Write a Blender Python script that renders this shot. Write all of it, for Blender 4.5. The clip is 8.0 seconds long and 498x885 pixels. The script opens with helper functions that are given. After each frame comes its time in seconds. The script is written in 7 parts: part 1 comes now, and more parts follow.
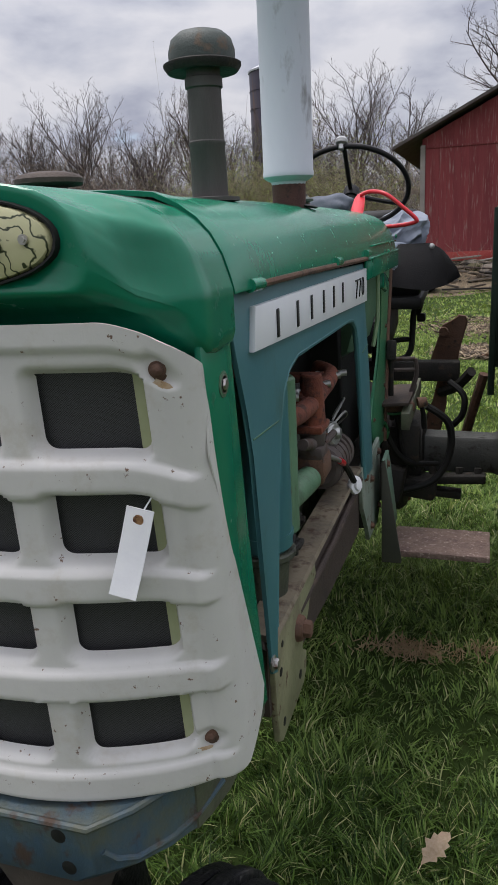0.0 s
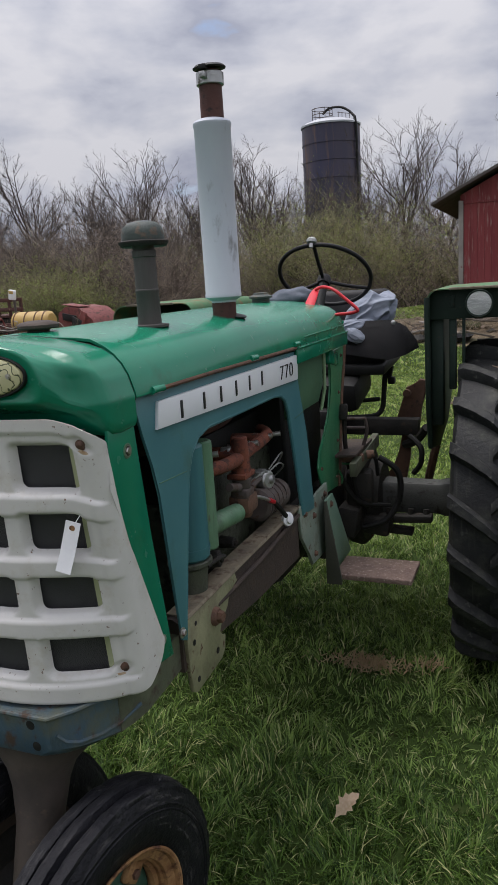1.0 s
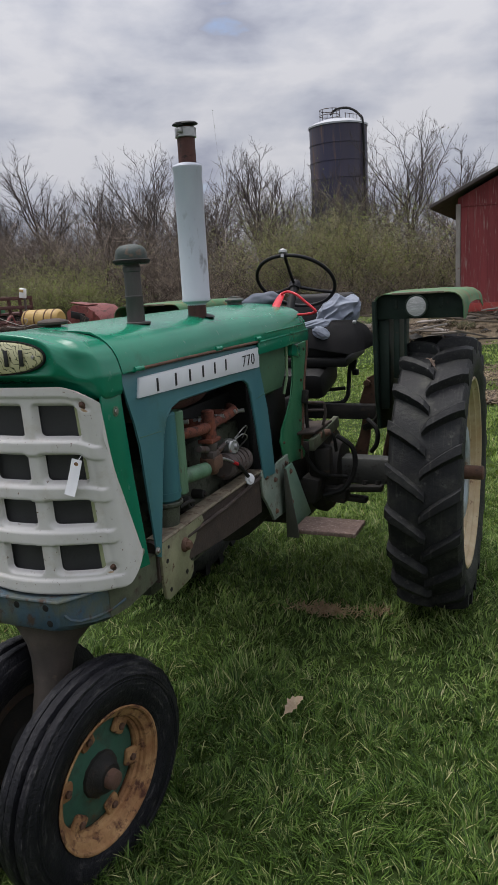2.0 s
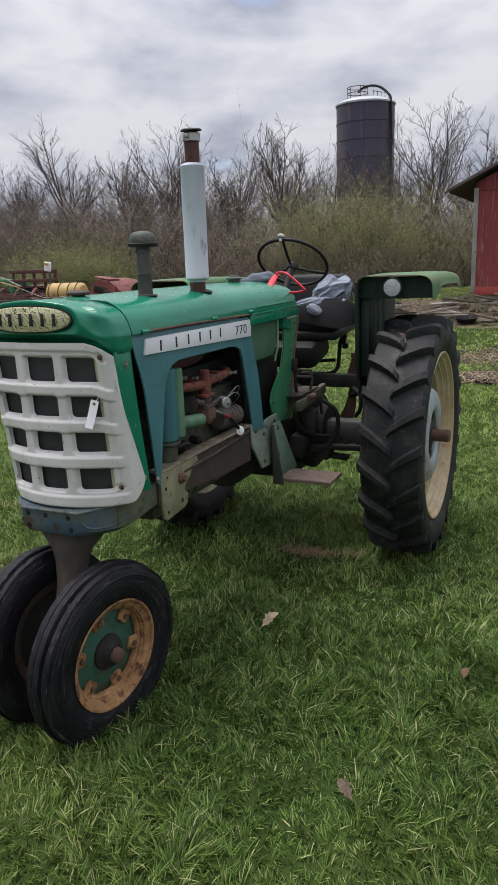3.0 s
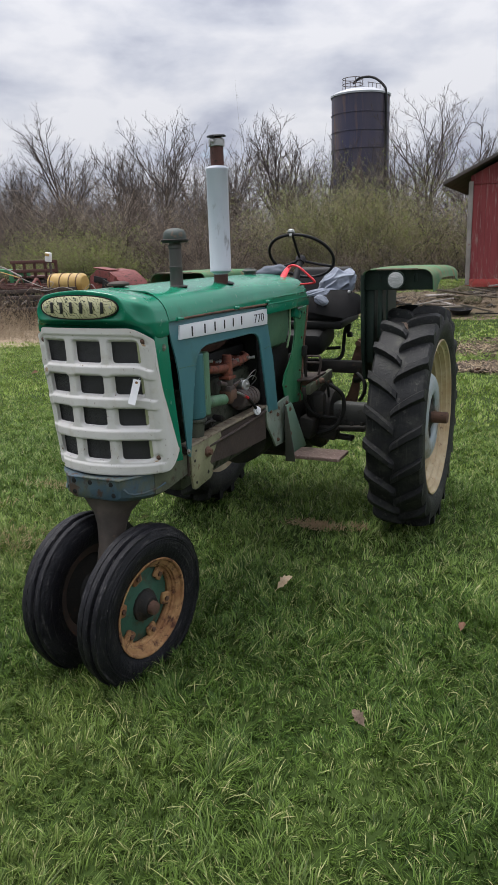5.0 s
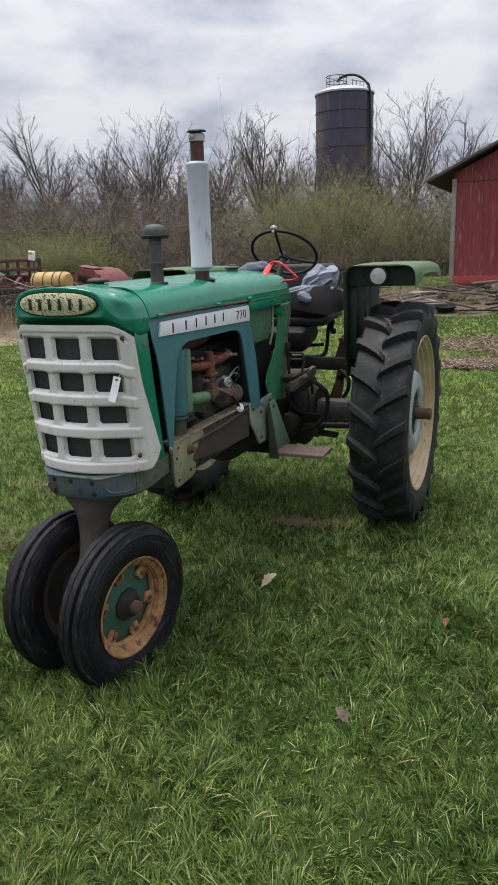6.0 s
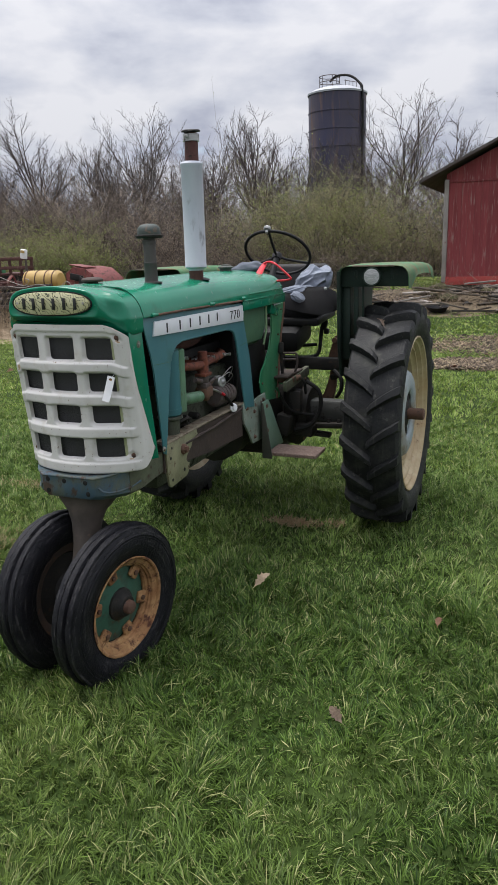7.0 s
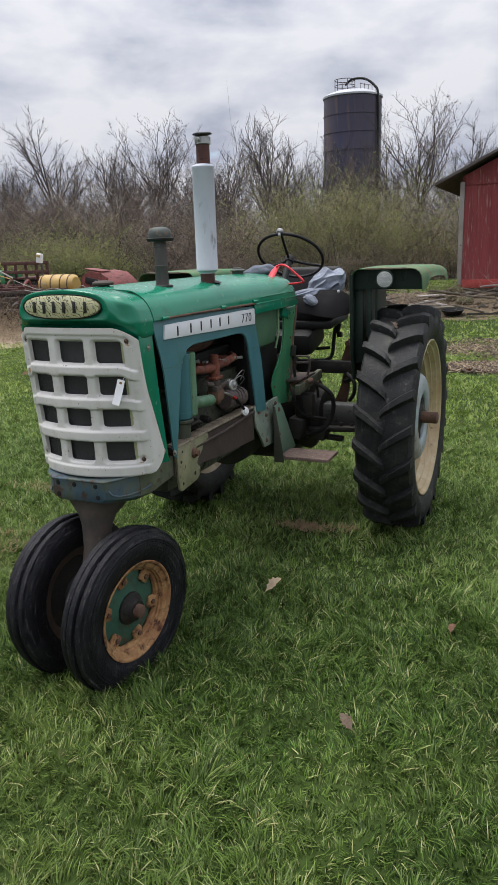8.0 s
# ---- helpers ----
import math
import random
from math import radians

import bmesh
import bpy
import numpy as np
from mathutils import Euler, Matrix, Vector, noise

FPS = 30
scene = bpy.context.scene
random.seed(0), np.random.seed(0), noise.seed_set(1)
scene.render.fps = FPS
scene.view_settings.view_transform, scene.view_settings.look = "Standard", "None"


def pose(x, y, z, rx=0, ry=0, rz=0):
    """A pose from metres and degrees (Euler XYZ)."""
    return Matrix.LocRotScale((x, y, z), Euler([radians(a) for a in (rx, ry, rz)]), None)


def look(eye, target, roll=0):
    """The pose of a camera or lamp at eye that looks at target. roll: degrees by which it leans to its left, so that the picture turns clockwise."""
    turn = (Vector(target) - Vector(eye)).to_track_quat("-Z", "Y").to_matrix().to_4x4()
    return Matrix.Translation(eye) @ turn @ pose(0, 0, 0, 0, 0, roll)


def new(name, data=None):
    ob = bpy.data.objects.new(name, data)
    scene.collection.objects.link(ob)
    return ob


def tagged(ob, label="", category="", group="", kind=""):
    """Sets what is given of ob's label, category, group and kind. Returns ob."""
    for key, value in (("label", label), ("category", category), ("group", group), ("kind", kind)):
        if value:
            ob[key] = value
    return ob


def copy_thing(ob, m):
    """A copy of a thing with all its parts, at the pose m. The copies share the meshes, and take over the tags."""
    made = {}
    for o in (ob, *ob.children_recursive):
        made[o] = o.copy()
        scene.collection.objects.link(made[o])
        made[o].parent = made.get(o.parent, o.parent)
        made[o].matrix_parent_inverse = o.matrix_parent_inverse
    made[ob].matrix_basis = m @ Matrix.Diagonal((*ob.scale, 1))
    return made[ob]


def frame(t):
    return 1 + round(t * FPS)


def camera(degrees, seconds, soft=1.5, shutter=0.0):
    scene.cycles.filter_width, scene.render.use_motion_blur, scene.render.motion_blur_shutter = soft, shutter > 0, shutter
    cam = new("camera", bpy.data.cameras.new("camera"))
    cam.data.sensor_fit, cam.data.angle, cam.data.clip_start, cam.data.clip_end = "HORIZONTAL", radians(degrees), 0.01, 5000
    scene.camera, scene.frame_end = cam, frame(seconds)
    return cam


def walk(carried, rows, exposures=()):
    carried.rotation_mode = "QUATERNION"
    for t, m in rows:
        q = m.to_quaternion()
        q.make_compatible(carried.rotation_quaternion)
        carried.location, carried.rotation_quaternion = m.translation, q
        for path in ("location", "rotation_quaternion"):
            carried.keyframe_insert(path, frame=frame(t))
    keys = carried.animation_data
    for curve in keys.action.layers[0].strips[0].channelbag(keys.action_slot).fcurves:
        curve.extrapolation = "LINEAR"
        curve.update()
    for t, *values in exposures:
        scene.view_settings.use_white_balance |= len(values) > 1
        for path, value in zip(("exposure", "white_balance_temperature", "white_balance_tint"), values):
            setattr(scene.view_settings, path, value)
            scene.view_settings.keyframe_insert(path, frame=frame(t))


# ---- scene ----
# camera and its walk
cam = camera(37.4, 8.0, 1.1)
PATH = [
    (0, (0.573, -0.628, 1.582), (-0.025, 1.199, 1.033), -3.0),
    (0.5, (0.78, -0.928, 1.635), (0.098, 0.886, 1.137), -3.1),
    (1, (1.059, -1.074, 1.728), (0.318, 0.734, 1.303), -3.6),
    (1.5, (1.267, -1.269, 1.752), (0.507, 0.536, 1.346), -3.8),
    (2, (1.43, -1.587, 1.751), (0.671, 0.213, 1.324), -3.3),
    (2.2, (1.531, -1.653, 1.762), (0.762, 0.141, 1.324), -3.0),
    (3.3, (1.797, -2.26, 1.762), (0.989, -0.5, 1.265), -1.7),
    (3.5, (1.79, -2.375, 1.769), (0.981, -0.617, 1.262), -1.6),
    (4, (1.794, -2.462, 1.781), (0.981, -0.708, 1.27), -1.8),
    (4.5, (1.798, -2.453, 1.787), (0.996, -0.691, 1.283), -1.7),
    (6, (1.816, -2.411, 1.772), (1.065, -0.629, 1.263), -1.9),
    (6.5, (1.811, -2.417, 1.775), (1.072, -0.63, 1.262), -1.8),
    (7, (1.81, -2.416, 1.775), (1.079, -0.626, 1.264), -1.6),
    (7.5, (1.808, -2.43, 1.778), (1.07, -0.643, 1.266), -1.5),
    (8, (1.819, -2.391, 1.771), (1.05, -0.614, 1.27), -1.8),
]
EXPOSURE = [(0.0, 0.55, 6400, 15), (0.5, 0.49, 6400, 15), (1.0, 0.42, 6400, 15), (2.0, 0.38, 6400, 14), (3.3, 0.69, 6400, 13), (4.0, 0.73, 6400, 13), (8.0, 0.73, 6400, 13)]
walk(cam, [(t, look(eye, target, roll)) for t, eye, target, roll in PATH], EXPOSURE)

# ---- light: a broken overcast sky, with a weak, wide sun behind the clouds ----
world = bpy.data.worlds.new("sky")
scene.world = world
world.use_nodes = True
wn, wl = world.node_tree.nodes, world.node_tree.links
wn.clear()
SUN_UP, SUN_TURN = radians(74), radians(-88)
sky = wn.new("ShaderNodeTexSky")
sky.sky_type, sky.sun_disc, sky.sun_elevation, sky.sun_rotation = "NISHITA", False, SUN_UP, SUN_TURN
clear = wn.new("ShaderNodeBackground")
clear.inputs["Strength"].default_value = 0.12
wl.new(sky.outputs[0], clear.inputs["Color"])
coord = wn.new("ShaderNodeTexCoord")
stretch = wn.new("ShaderNodeMapping")
stretch.inputs["Scale"].default_value = (1.0, 1.0, 2.3)
stretch.inputs["Location"].default_value = (0.9, 0.5, 0.40)
wl.new(coord.outputs["Generated"], stretch.inputs["Vector"])
puffs = wn.new("ShaderNodeTexNoise")
puffs.inputs["Scale"].default_value, puffs.inputs["Detail"].default_value, puffs.inputs["Roughness"].default_value = 6.6, 7.0, 0.50
puffs.inputs["Distortion"].default_value = 0.10
wl.new(stretch.outputs[0], puffs.inputs["Vector"])
shade = wn.new("ShaderNodeValToRGB")
shade.color_ramp.elements[0].position, shade.color_ramp.elements[0].color = 0.36, (0.40, 0.43, 0.51, 1)
shade.color_ramp.elements[1].position, shade.color_ramp.elements[1].color = 0.64, (0.72, 0.735, 0.76, 1)
mid = shade.color_ramp.elements.new(0.485)
mid.color = (0.555, 0.585, 0.645, 1)
wl.new(puffs.outputs["Fac"], shade.inputs[0])
cloud = wn.new("ShaderNodeBackground")
wl.new(shade.outputs[0], cloud.inputs["Color"])
# an overcast sky is two to three times as bright overhead as at the horizon
height = wn.new("ShaderNodeSeparateXYZ")
wl.new(coord.outputs["Generated"], height.inputs[0])
dome = wn.new("ShaderNodeMapRange")
for key, v in (("From Min", 0.0), ("From Max", 1.0), ("To Min", 0.62), ("To Max", 1.85)):
    dome.inputs[key].default_value = v
rising = wn.new("ShaderNodeMath")
rising.operation = "POWER"
rising.inputs[1].default_value = 2.0
upper = wn.new("ShaderNodeMath")
upper.operation = "MAXIMUM"
upper.inputs[1].default_value = 0.0
wl.new(height.outputs["Z"], upper.inputs[0])
wl.new(upper.outputs[0], rising.inputs[0])
wl.new(rising.outputs[0], dome.inputs["Value"])
wl.new(dome.outputs["Result"], cloud.inputs["Strength"])
gaps = wn.new("ShaderNodeValToRGB")
gaps.color_ramp.elements[0].position, gaps.color_ramp.elements[1].position = 0.25, 0.36
wl.new(puffs.outputs["Fac"], gaps.inputs[0])
cover = wn.new("ShaderNodeMixShader")
wl.new(gaps.outputs[0], cover.inputs[0])
wl.new(clear.outputs[0], cover.inputs[1])
wl.new(cloud.outputs[0], cover.inputs[2])
wo = wn.new("ShaderNodeOutputWorld")
wl.new(cover.outputs[0], wo.inputs["Surface"])

sun = new("sun", bpy.data.lights.new("sun", "SUN"))
sun.data.energy, sun.data.angle, sun.data.color = 2.1, radians(34), (1.0, 0.97, 0.91)
sun.matrix_world = look((-2.8, 0.1, 10), (0, 0, 0))


# ---- materials ----
def surf(name, a, b, scale=6.0, rough=0.5, metal=0.0, spot=None, spot_from=0.62, spot_scale=30.0, bump=0.1, bump_scale=180.0,
         vary=0.0, squash=(1, 1, 1), coat=0.0, spec=0.5, grime=None, grime_from=0.55, grime_scale=3.0, soft=0.12):
    """Two tones mixed by broad noise, grime in blotches, small worn spots, fine relief."""
    m = bpy.data.materials.new(name)
    m.use_nodes = True
    n, l = m.node_tree.nodes, m.node_tree.links
    shader = n["Principled BSDF"]
    tc = n.new("ShaderNodeTexCoord")
    mp = n.new("ShaderNodeMapping")
    mp.inputs["Scale"].default_value = squash
    l.new(tc.outputs["Object"], mp.inputs["Vector"])

    def noise_at(s, detail=5.0, r=0.6):
        t = n.new("ShaderNodeTexNoise")
        t.inputs["Scale"].default_value, t.inputs["Detail"].default_value, t.inputs["Roughness"].default_value = s, detail, r
        l.new(mp.outputs[0], t.inputs["Vector"])
        return t.outputs["Fac"]

    def ramp(fac, lo, hi):
        t = n.new("ShaderNodeMapRange")
        t.inputs["From Min"].default_value, t.inputs["From Max"].default_value = lo, hi
        l.new(fac, t.inputs["Value"])
        return t.outputs["Result"]

    def blend(fac, one, two):
        t = n.new("ShaderNodeMix")
        t.data_type = "RGBA"
        l.new(fac, t.inputs[0])
        for socket, v in ((t.inputs[6], one), (t.inputs[7], two)):
            if isinstance(v, tuple):
                socket.default_value = (*v, 1)
            else:
                l.new(v, socket)
        return t.outputs[2]

    colour = blend(ramp(noise_at(scale), 0.32, 0.68), a, b)
    r_out = None
    if vary:
        info = n.new("ShaderNodeObjectInfo")
        hsv = n.new("ShaderNodeHueSaturation")
        l.new(ramp_value(n, l, info.outputs["Random"], 1 - vary, 1 + vary), hsv.inputs["Value"])
        l.new(colour, hsv.inputs["Color"])
        colour = hsv.outputs[0]
    if grime:
        g = ramp(noise_at(grime_scale, 8.0, 0.7), grime_from, grime_from + 0.2)
        colour = blend(g, colour, grime)
    if spot:
        s = ramp(noise_at(spot_scale, 6.0, 0.65), spot_from, spot_from + soft)
        colour = blend(s, colour, spot)
        r_out = n.new("ShaderNodeMapRange")
        r_out.inputs["To Min"].default_value, r_out.inputs["To Max"].default_value = rough, min(1.0, rough + 0.3)
        l.new(s, r_out.inputs["Value"])
    l.new(colour, shader.inputs["Base Color"])
    if r_out:
        l.new(r_out.outputs["Result"], shader.inputs["Roughness"])
    else:
        l.new(ramp_value(n, l, noise_at(scale * 3), max(0.02, rough - 0.08), min(1, rough + 0.08)), shader.inputs["Roughness"])
    shader.inputs["Metallic"].default_value = metal
    shader.inputs["Coat Weight"].default_value = coat
    shader.inputs["Specular IOR Level"].default_value = spec
    if bump:
        bp = n.new("ShaderNodeBump")
        bp.inputs["Strength"].default_value, bp.inputs["Distance"].default_value = bump, 0.01
        l.new(noise_at(bump_scale), bp.inputs["Height"])
        l.new(bp.outputs[0], shader.inputs["Normal"])
    return m


def ramp_value(n, l, fac, lo, hi):
    t = n.new("ShaderNodeMapRange")
    t.inputs["To Min"].default_value, t.inputs["To Max"].default_value = lo, hi
    l.new(fac, t.inputs["Value"])
    return t.outputs["Result"]


GREEN = surf("green_enamel", (0.003, 0.160, 0.086), (0.006, 0.198, 0.108), 3, 0.22, spot=(0.01, 0.12, 0.06), spot_from=0.62, spot_scale=18, bump=0.10, bump_scale=5, grime=(0.008, 0.13, 0.065), grime_from=0.56, grime_scale=7)
GREEN_OLD = surf("faded_green_paint", (0.055, 0.135, 0.075), (0.085, 0.175, 0.10), 7, 0.5, spot=(0.12, 0.08, 0.045), spot_from=0.64, spot_scale=30, bump=0.08, bump_scale=120, grime=(0.04, 0.05, 0.035))
GREEN_MID = surf("mid_green_paint", (0.016, 0.155, 0.072), (0.070, 0.235, 0.115), 5, 0.32, spot=(0.20, 0.17, 0.10), spot_from=0.62, spot_scale=20, bump=0.1, bump_scale=90, grime=(0.05, 0.14, 0.07), squash=(2, 2, 0.6))
GUSSET = surf("chipped_beige_green_paint", (0.165, 0.172, 0.092), (0.25, 0.245, 0.140), 10, 0.6, spot=(0.10, 0.06, 0.036), spot_from=0.61, spot_scale=26, bump=0.15, bump_scale=90, grime=(0.125, 0.105, 0.065), grime_from=0.47, grime_scale=8, soft=0.05)
RAIL_WEB = surf("dark_rusty_rail", (0.030, 0.020, 0.016), (0.058, 0.040, 0.030), 9, 0.75, spot=(0.11, 0.08, 0.055), spot_from=0.58, spot_scale=14, bump=0.3, bump_scale=90)
PEDESTAL = surf("brown_cast_pedestal", (0.050, 0.040, 0.033), (0.085, 0.068, 0.055), 8, 0.7, spot=(0.13, 0.10, 0.075), spot_from=0.60, spot_scale=26, bump=0.25, bump_scale=70, grime=(0.033, 0.026, 0.022), grime_from=0.52, grime_scale=5)
GREEN_PALE = surf("pale_green_paint", (0.16, 0.27, 0.13), (0.24, 0.33, 0.19), 8, 0.5, spot=(0.24, 0.16, 0.08), spot_from=0.6, spot_scale=22, bump=0.1, bump_scale=90, grime=(0.10, 0.12, 0.07))
# Recess shade is put into this near-black green on fender apron, wall and struts.
GREEN_DARK = surf("near_black_green", (0.009, 0.018, 0.013), (0.018, 0.034, 0.024), 6, 0.6, spot=(0.07, 0.05, 0.035), spot_from=0.62, bump=0.08, bump_scale=100, spec=0.3)
TEAL_GREEN = surf("blue_green_canister", (0.032, 0.125, 0.150), (0.060, 0.185, 0.185), 5, 0.4, bump=0.05, squash=(3, 3, 0.4))
TEAL = surf("teal_primer_paint", (0.043, 0.152, 0.180), (0.066, 0.192, 0.208), 3.5, 0.42, spot=(0.08, 0.13, 0.10), spot_from=0.66, spot_scale=18, bump=0.03, bump_scale=60, grime=(0.05, 0.12, 0.10))
BLUE_WORN = surf("worn_blue_paint", (0.040, 0.080, 0.122), (0.066, 0.108, 0.128), 11, 0.5, spot=(0.070, 0.044, 0.030), spot_from=0.53, spot_scale=17, bump=0.3, bump_scale=50, squash=(1, 1, 0.7), grime=(0.095, 0.098, 0.058), grime_from=0.43, grime_scale=9.0, soft=0.08)
WHITE = surf("white_enamel", (0.58, 0.565, 0.535), (0.66, 0.64, 0.605), 5, 0.42, spot=(0.17, 0.105, 0.07), spot_from=0.655, spot_scale=75, bump=0.06, bump_scale=40, grime=(0.50, 0.46, 0.39), grime_from=0.53, grime_scale=11, soft=0.03)
SIGN = surf("white_sign_enamel", (0.72, 0.73, 0.76), (0.78, 0.79, 0.81), 6, 0.35, spot=(0.2, 0.15, 0.12), spot_from=0.74, spot_scale=40, bump=0.02)
INK = surf("black_lettering", (0.010, 0.010, 0.011), (0.018, 0.018, 0.018), 30, 0.45, bump=0.0)
MUFFLER = surf("silver_white_heat_paint", (0.44, 0.46, 0.52), (0.53, 0.55, 0.60), 5, 0.5, spot=(0.26, 0.26, 0.27), spot_from=0.60, spot_scale=14, bump=0.05, bump_scale=60, grime=(0.31, 0.32, 0.355), grime_from=0.5, squash=(1, 1, 0.4))
RUST = surf("rusty_iron", (0.085, 0.045, 0.030), (0.14, 0.072, 0.042), 14, 0.8, spot=(0.045, 0.035, 0.03), spot_from=0.55, bump=0.35, bump_scale=140)
RUST_RED = surf("rusty_exhaust_pipe", (0.060, 0.022, 0.018), (0.095, 0.035, 0.026), 16, 0.75, spot=(0.03, 0.022, 0.02), spot_from=0.56, bump=0.3, bump_scale=160)
IRON = surf("dark_cast_iron", (0.012, 0.012, 0.011), (0.026, 0.023, 0.019), 12, 0.7, spot=(0.060, 0.042, 0.030), spot_from=0.58, spot_scale=22, bump=0.4, bump_scale=110, spec=0.3)
GREASE = surf("greasy_engine_iron", (0.045, 0.050, 0.036), (0.090, 0.098, 0.068), 10, 0.55, spot=(0.014, 0.012, 0.010), spot_from=0.54, spot_scale=18, bump=0.4, bump_scale=90, spec=0.35)
RAIL = surf("weathered_frame_paint", (0.15, 0.12, 0.08), (0.22, 0.185, 0.125), 8, 0.65, spot=(0.07, 0.042, 0.028), spot_from=0.53, spot_scale=20, bump=0.2, bump_scale=80, grime=(0.055, 0.043, 0.033), grime_from=0.47, grime_scale=6)
FLANGE = surf("pale_yellow_green_flange", (0.33, 0.36, 0.19), (0.42, 0.44, 0.27), 9, 0.6, spot=(0.20, 0.15, 0.09), spot_from=0.64, spot_scale=40, bump=0.1)
STACK = surf("dull_grey_steel", (0.060, 0.046, 0.041), (0.100, 0.080, 0.072), 9, 0.78, spot=(0.07, 0.042, 0.030), spot_from=0.54, bump=0.2, bump_scale=100)
PIPE_GREEN = surf("grey_green_pipe", (0.085, 0.185, 0.105), (0.14, 0.255, 0.155), 7, 0.45, spot=(0.10, 0.08, 0.05), spot_from=0.60, spot_scale=24, bump=0.1, grime=(0.05, 0.085, 0.05), grime_from=0.52, grime_scale=6, squash=(3, 3, 0.5))
INTAKE = surf("dark_grey_intake_paint", (0.046, 0.040, 0.037), (0.078, 0.068, 0.063), 9, 0.7, spot=(0.085, 0.065, 0.055), spot_from=0.62, spot_scale=22, bump=0.2, bump_scale=100, squash=(2, 2, 0.5))
FENDER = surf("tan_blotched_fender_green", (0.050, 0.135, 0.062), (0.085, 0.180, 0.085), 5, 0.72, spot=(0.20, 0.135, 0.075), spot_from=0.54, spot_scale=11, bump=0.08, grime=(0.15, 0.125, 0.070), grime_from=0.48, grime_scale=3.5, spec=0.25)
CAP_GREEN = surf("weathered_cap_green", (0.030, 0.042, 0.036), (0.055, 0.068, 0.058), 9, 0.6, spot=(0.12, 0.085, 0.06), spot_from=0.53, spot_scale=30, bump=0.2, grime=(0.03, 0.03, 0.026), grime_from=0.5, grime_scale=9)
TYRE = surf("black_rubber", (0.005, 0.005, 0.007), (0.011, 0.011, 0.014), 7, 0.50, spot=(0.13, 0.125, 0.12), spot_from=0.66, spot_scale=30, bump=0.6, bump_scale=70, grime=(0.018, 0.018, 0.019), grime_from=0.54, grime_scale=11, spec=0.22, soft=0.06)
TREAD = surf("dusty_tractor_rubber", (0.008, 0.008, 0.009), (0.020, 0.021, 0.021), 7, 0.62, spot=(0.095, 0.092, 0.084), spot_from=0.60, spot_scale=22, bump=0.35, bump_scale=60, grime=(0.052, 0.053, 0.043), grime_from=0.51, grime_scale=6, spec=0.28)
RIM_CREAM = surf("cream_rim_paint", (0.40, 0.31, 0.17), (0.55, 0.47, 0.30), 6, 0.45, spot=(0.16, 0.09, 0.045), spot_from=0.60, spot_scale=26, bump=0.1, bump_scale=60, grime=(0.36, 0.25, 0.12), grime_from=0.44, grime_scale=2.6)
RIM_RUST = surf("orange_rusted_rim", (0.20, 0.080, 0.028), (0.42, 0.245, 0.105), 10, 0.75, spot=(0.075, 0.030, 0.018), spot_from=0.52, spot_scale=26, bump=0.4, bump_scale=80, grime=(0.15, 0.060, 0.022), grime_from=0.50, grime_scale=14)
RIM_DARK = surf("darker_rust_spotted_rim", (0.045, 0.032, 0.026), (0.08, 0.05, 0.036), 9, 0.8, spot=(0.14, 0.07, 0.035), spot_from=0.58, spot_scale=26, bump=0.3, bump_scale=110)
HUB_GREEN = surf("hub_green_paint", (0.024, 0.085, 0.058), (0.040, 0.115, 0.080), 8, 0.5, spot=(0.13, 0.065, 0.032), spot_from=0.58, spot_scale=20, bump=0.12, grime=(0.022, 0.030, 0.022), grime_from=0.50, grime_scale=9)
DISC = surf("pale_cast_wheel_disc", (0.27, 0.33, 0.35), (0.34, 0.37, 0.36), 7, 0.6, spot=(0.15, 0.09, 0.05), spot_from=0.57, spot_scale=16, bump=0.2, grime=(0.19, 0.15, 0.10), grime_from=0.47, grime_scale=4)
ORANGE = surf("rust_orange_manifold", (0.115, 0.030, 0.018), (0.20, 0.058, 0.027), 16, 0.85, spot=(0.06, 0.026, 0.020), spot_from=0.50, bump=0.35, bump_scale=140)
ALLOY = surf("dull_aluminium", (0.34, 0.34, 0.33), (0.46, 0.46, 0.45), 12, 0.38, metal=0.8, spot=(0.12, 0.11, 0.10), spot_from=0.58, bump=0.15)
CHROME = surf("bolt_steel", (0.38, 0.36, 0.33), (0.48, 0.46, 0.43), 20, 0.35, metal=0.9, spot=(0.20, 0.10, 0.06), spot_from=0.60, spot_scale=60, bump=0.1)
BLACK = surf("black_paint", (0.007, 0.007, 0.007), (0.013, 0.013, 0.012), 10, 0.6, spot=(0.04, 0.034, 0.028), spot_from=0.66, bump=0.1, spec=0.3)
VINYL = surf("black_vinyl", (0.006, 0.006, 0.007), (0.012, 0.011, 0.012), 14, 0.55, bump=0.2, bump_scale=260, spec=0.3)
DENIM = surf("grey_blue_cloth", (0.17, 0.195, 0.245), (0.27, 0.295, 0.345), 7, 0.9, bump=0.25, bump_scale=420, grime=(0.09, 0.11, 0.16))
DENIM_DARK = surf("dark_blue_grey_cloth", (0.07, 0.08, 0.10), (0.13, 0.145, 0.175), 9, 0.9, bump=0.25, bump_scale=420, grime=(0.04, 0.05, 0.065))
STEP_GREEN = surf("dusty_blue_green_paint", (0.095, 0.175, 0.125), (0.15, 0.235, 0.175), 7, 0.55, spot=(0.10, 0.075, 0.05), spot_from=0.62, spot_scale=26, bump=0.1, bump_scale=110, grime=(0.07, 0.09, 0.06))
STEP_DARK = surf("dark_olive_brown_paint", (0.028, 0.030, 0.022), (0.050, 0.050, 0.036), 7, 0.65, spot=(0.06, 0.045, 0.033), spot_from=0.62, spot_scale=20, bump=0.2, bump_scale=70)
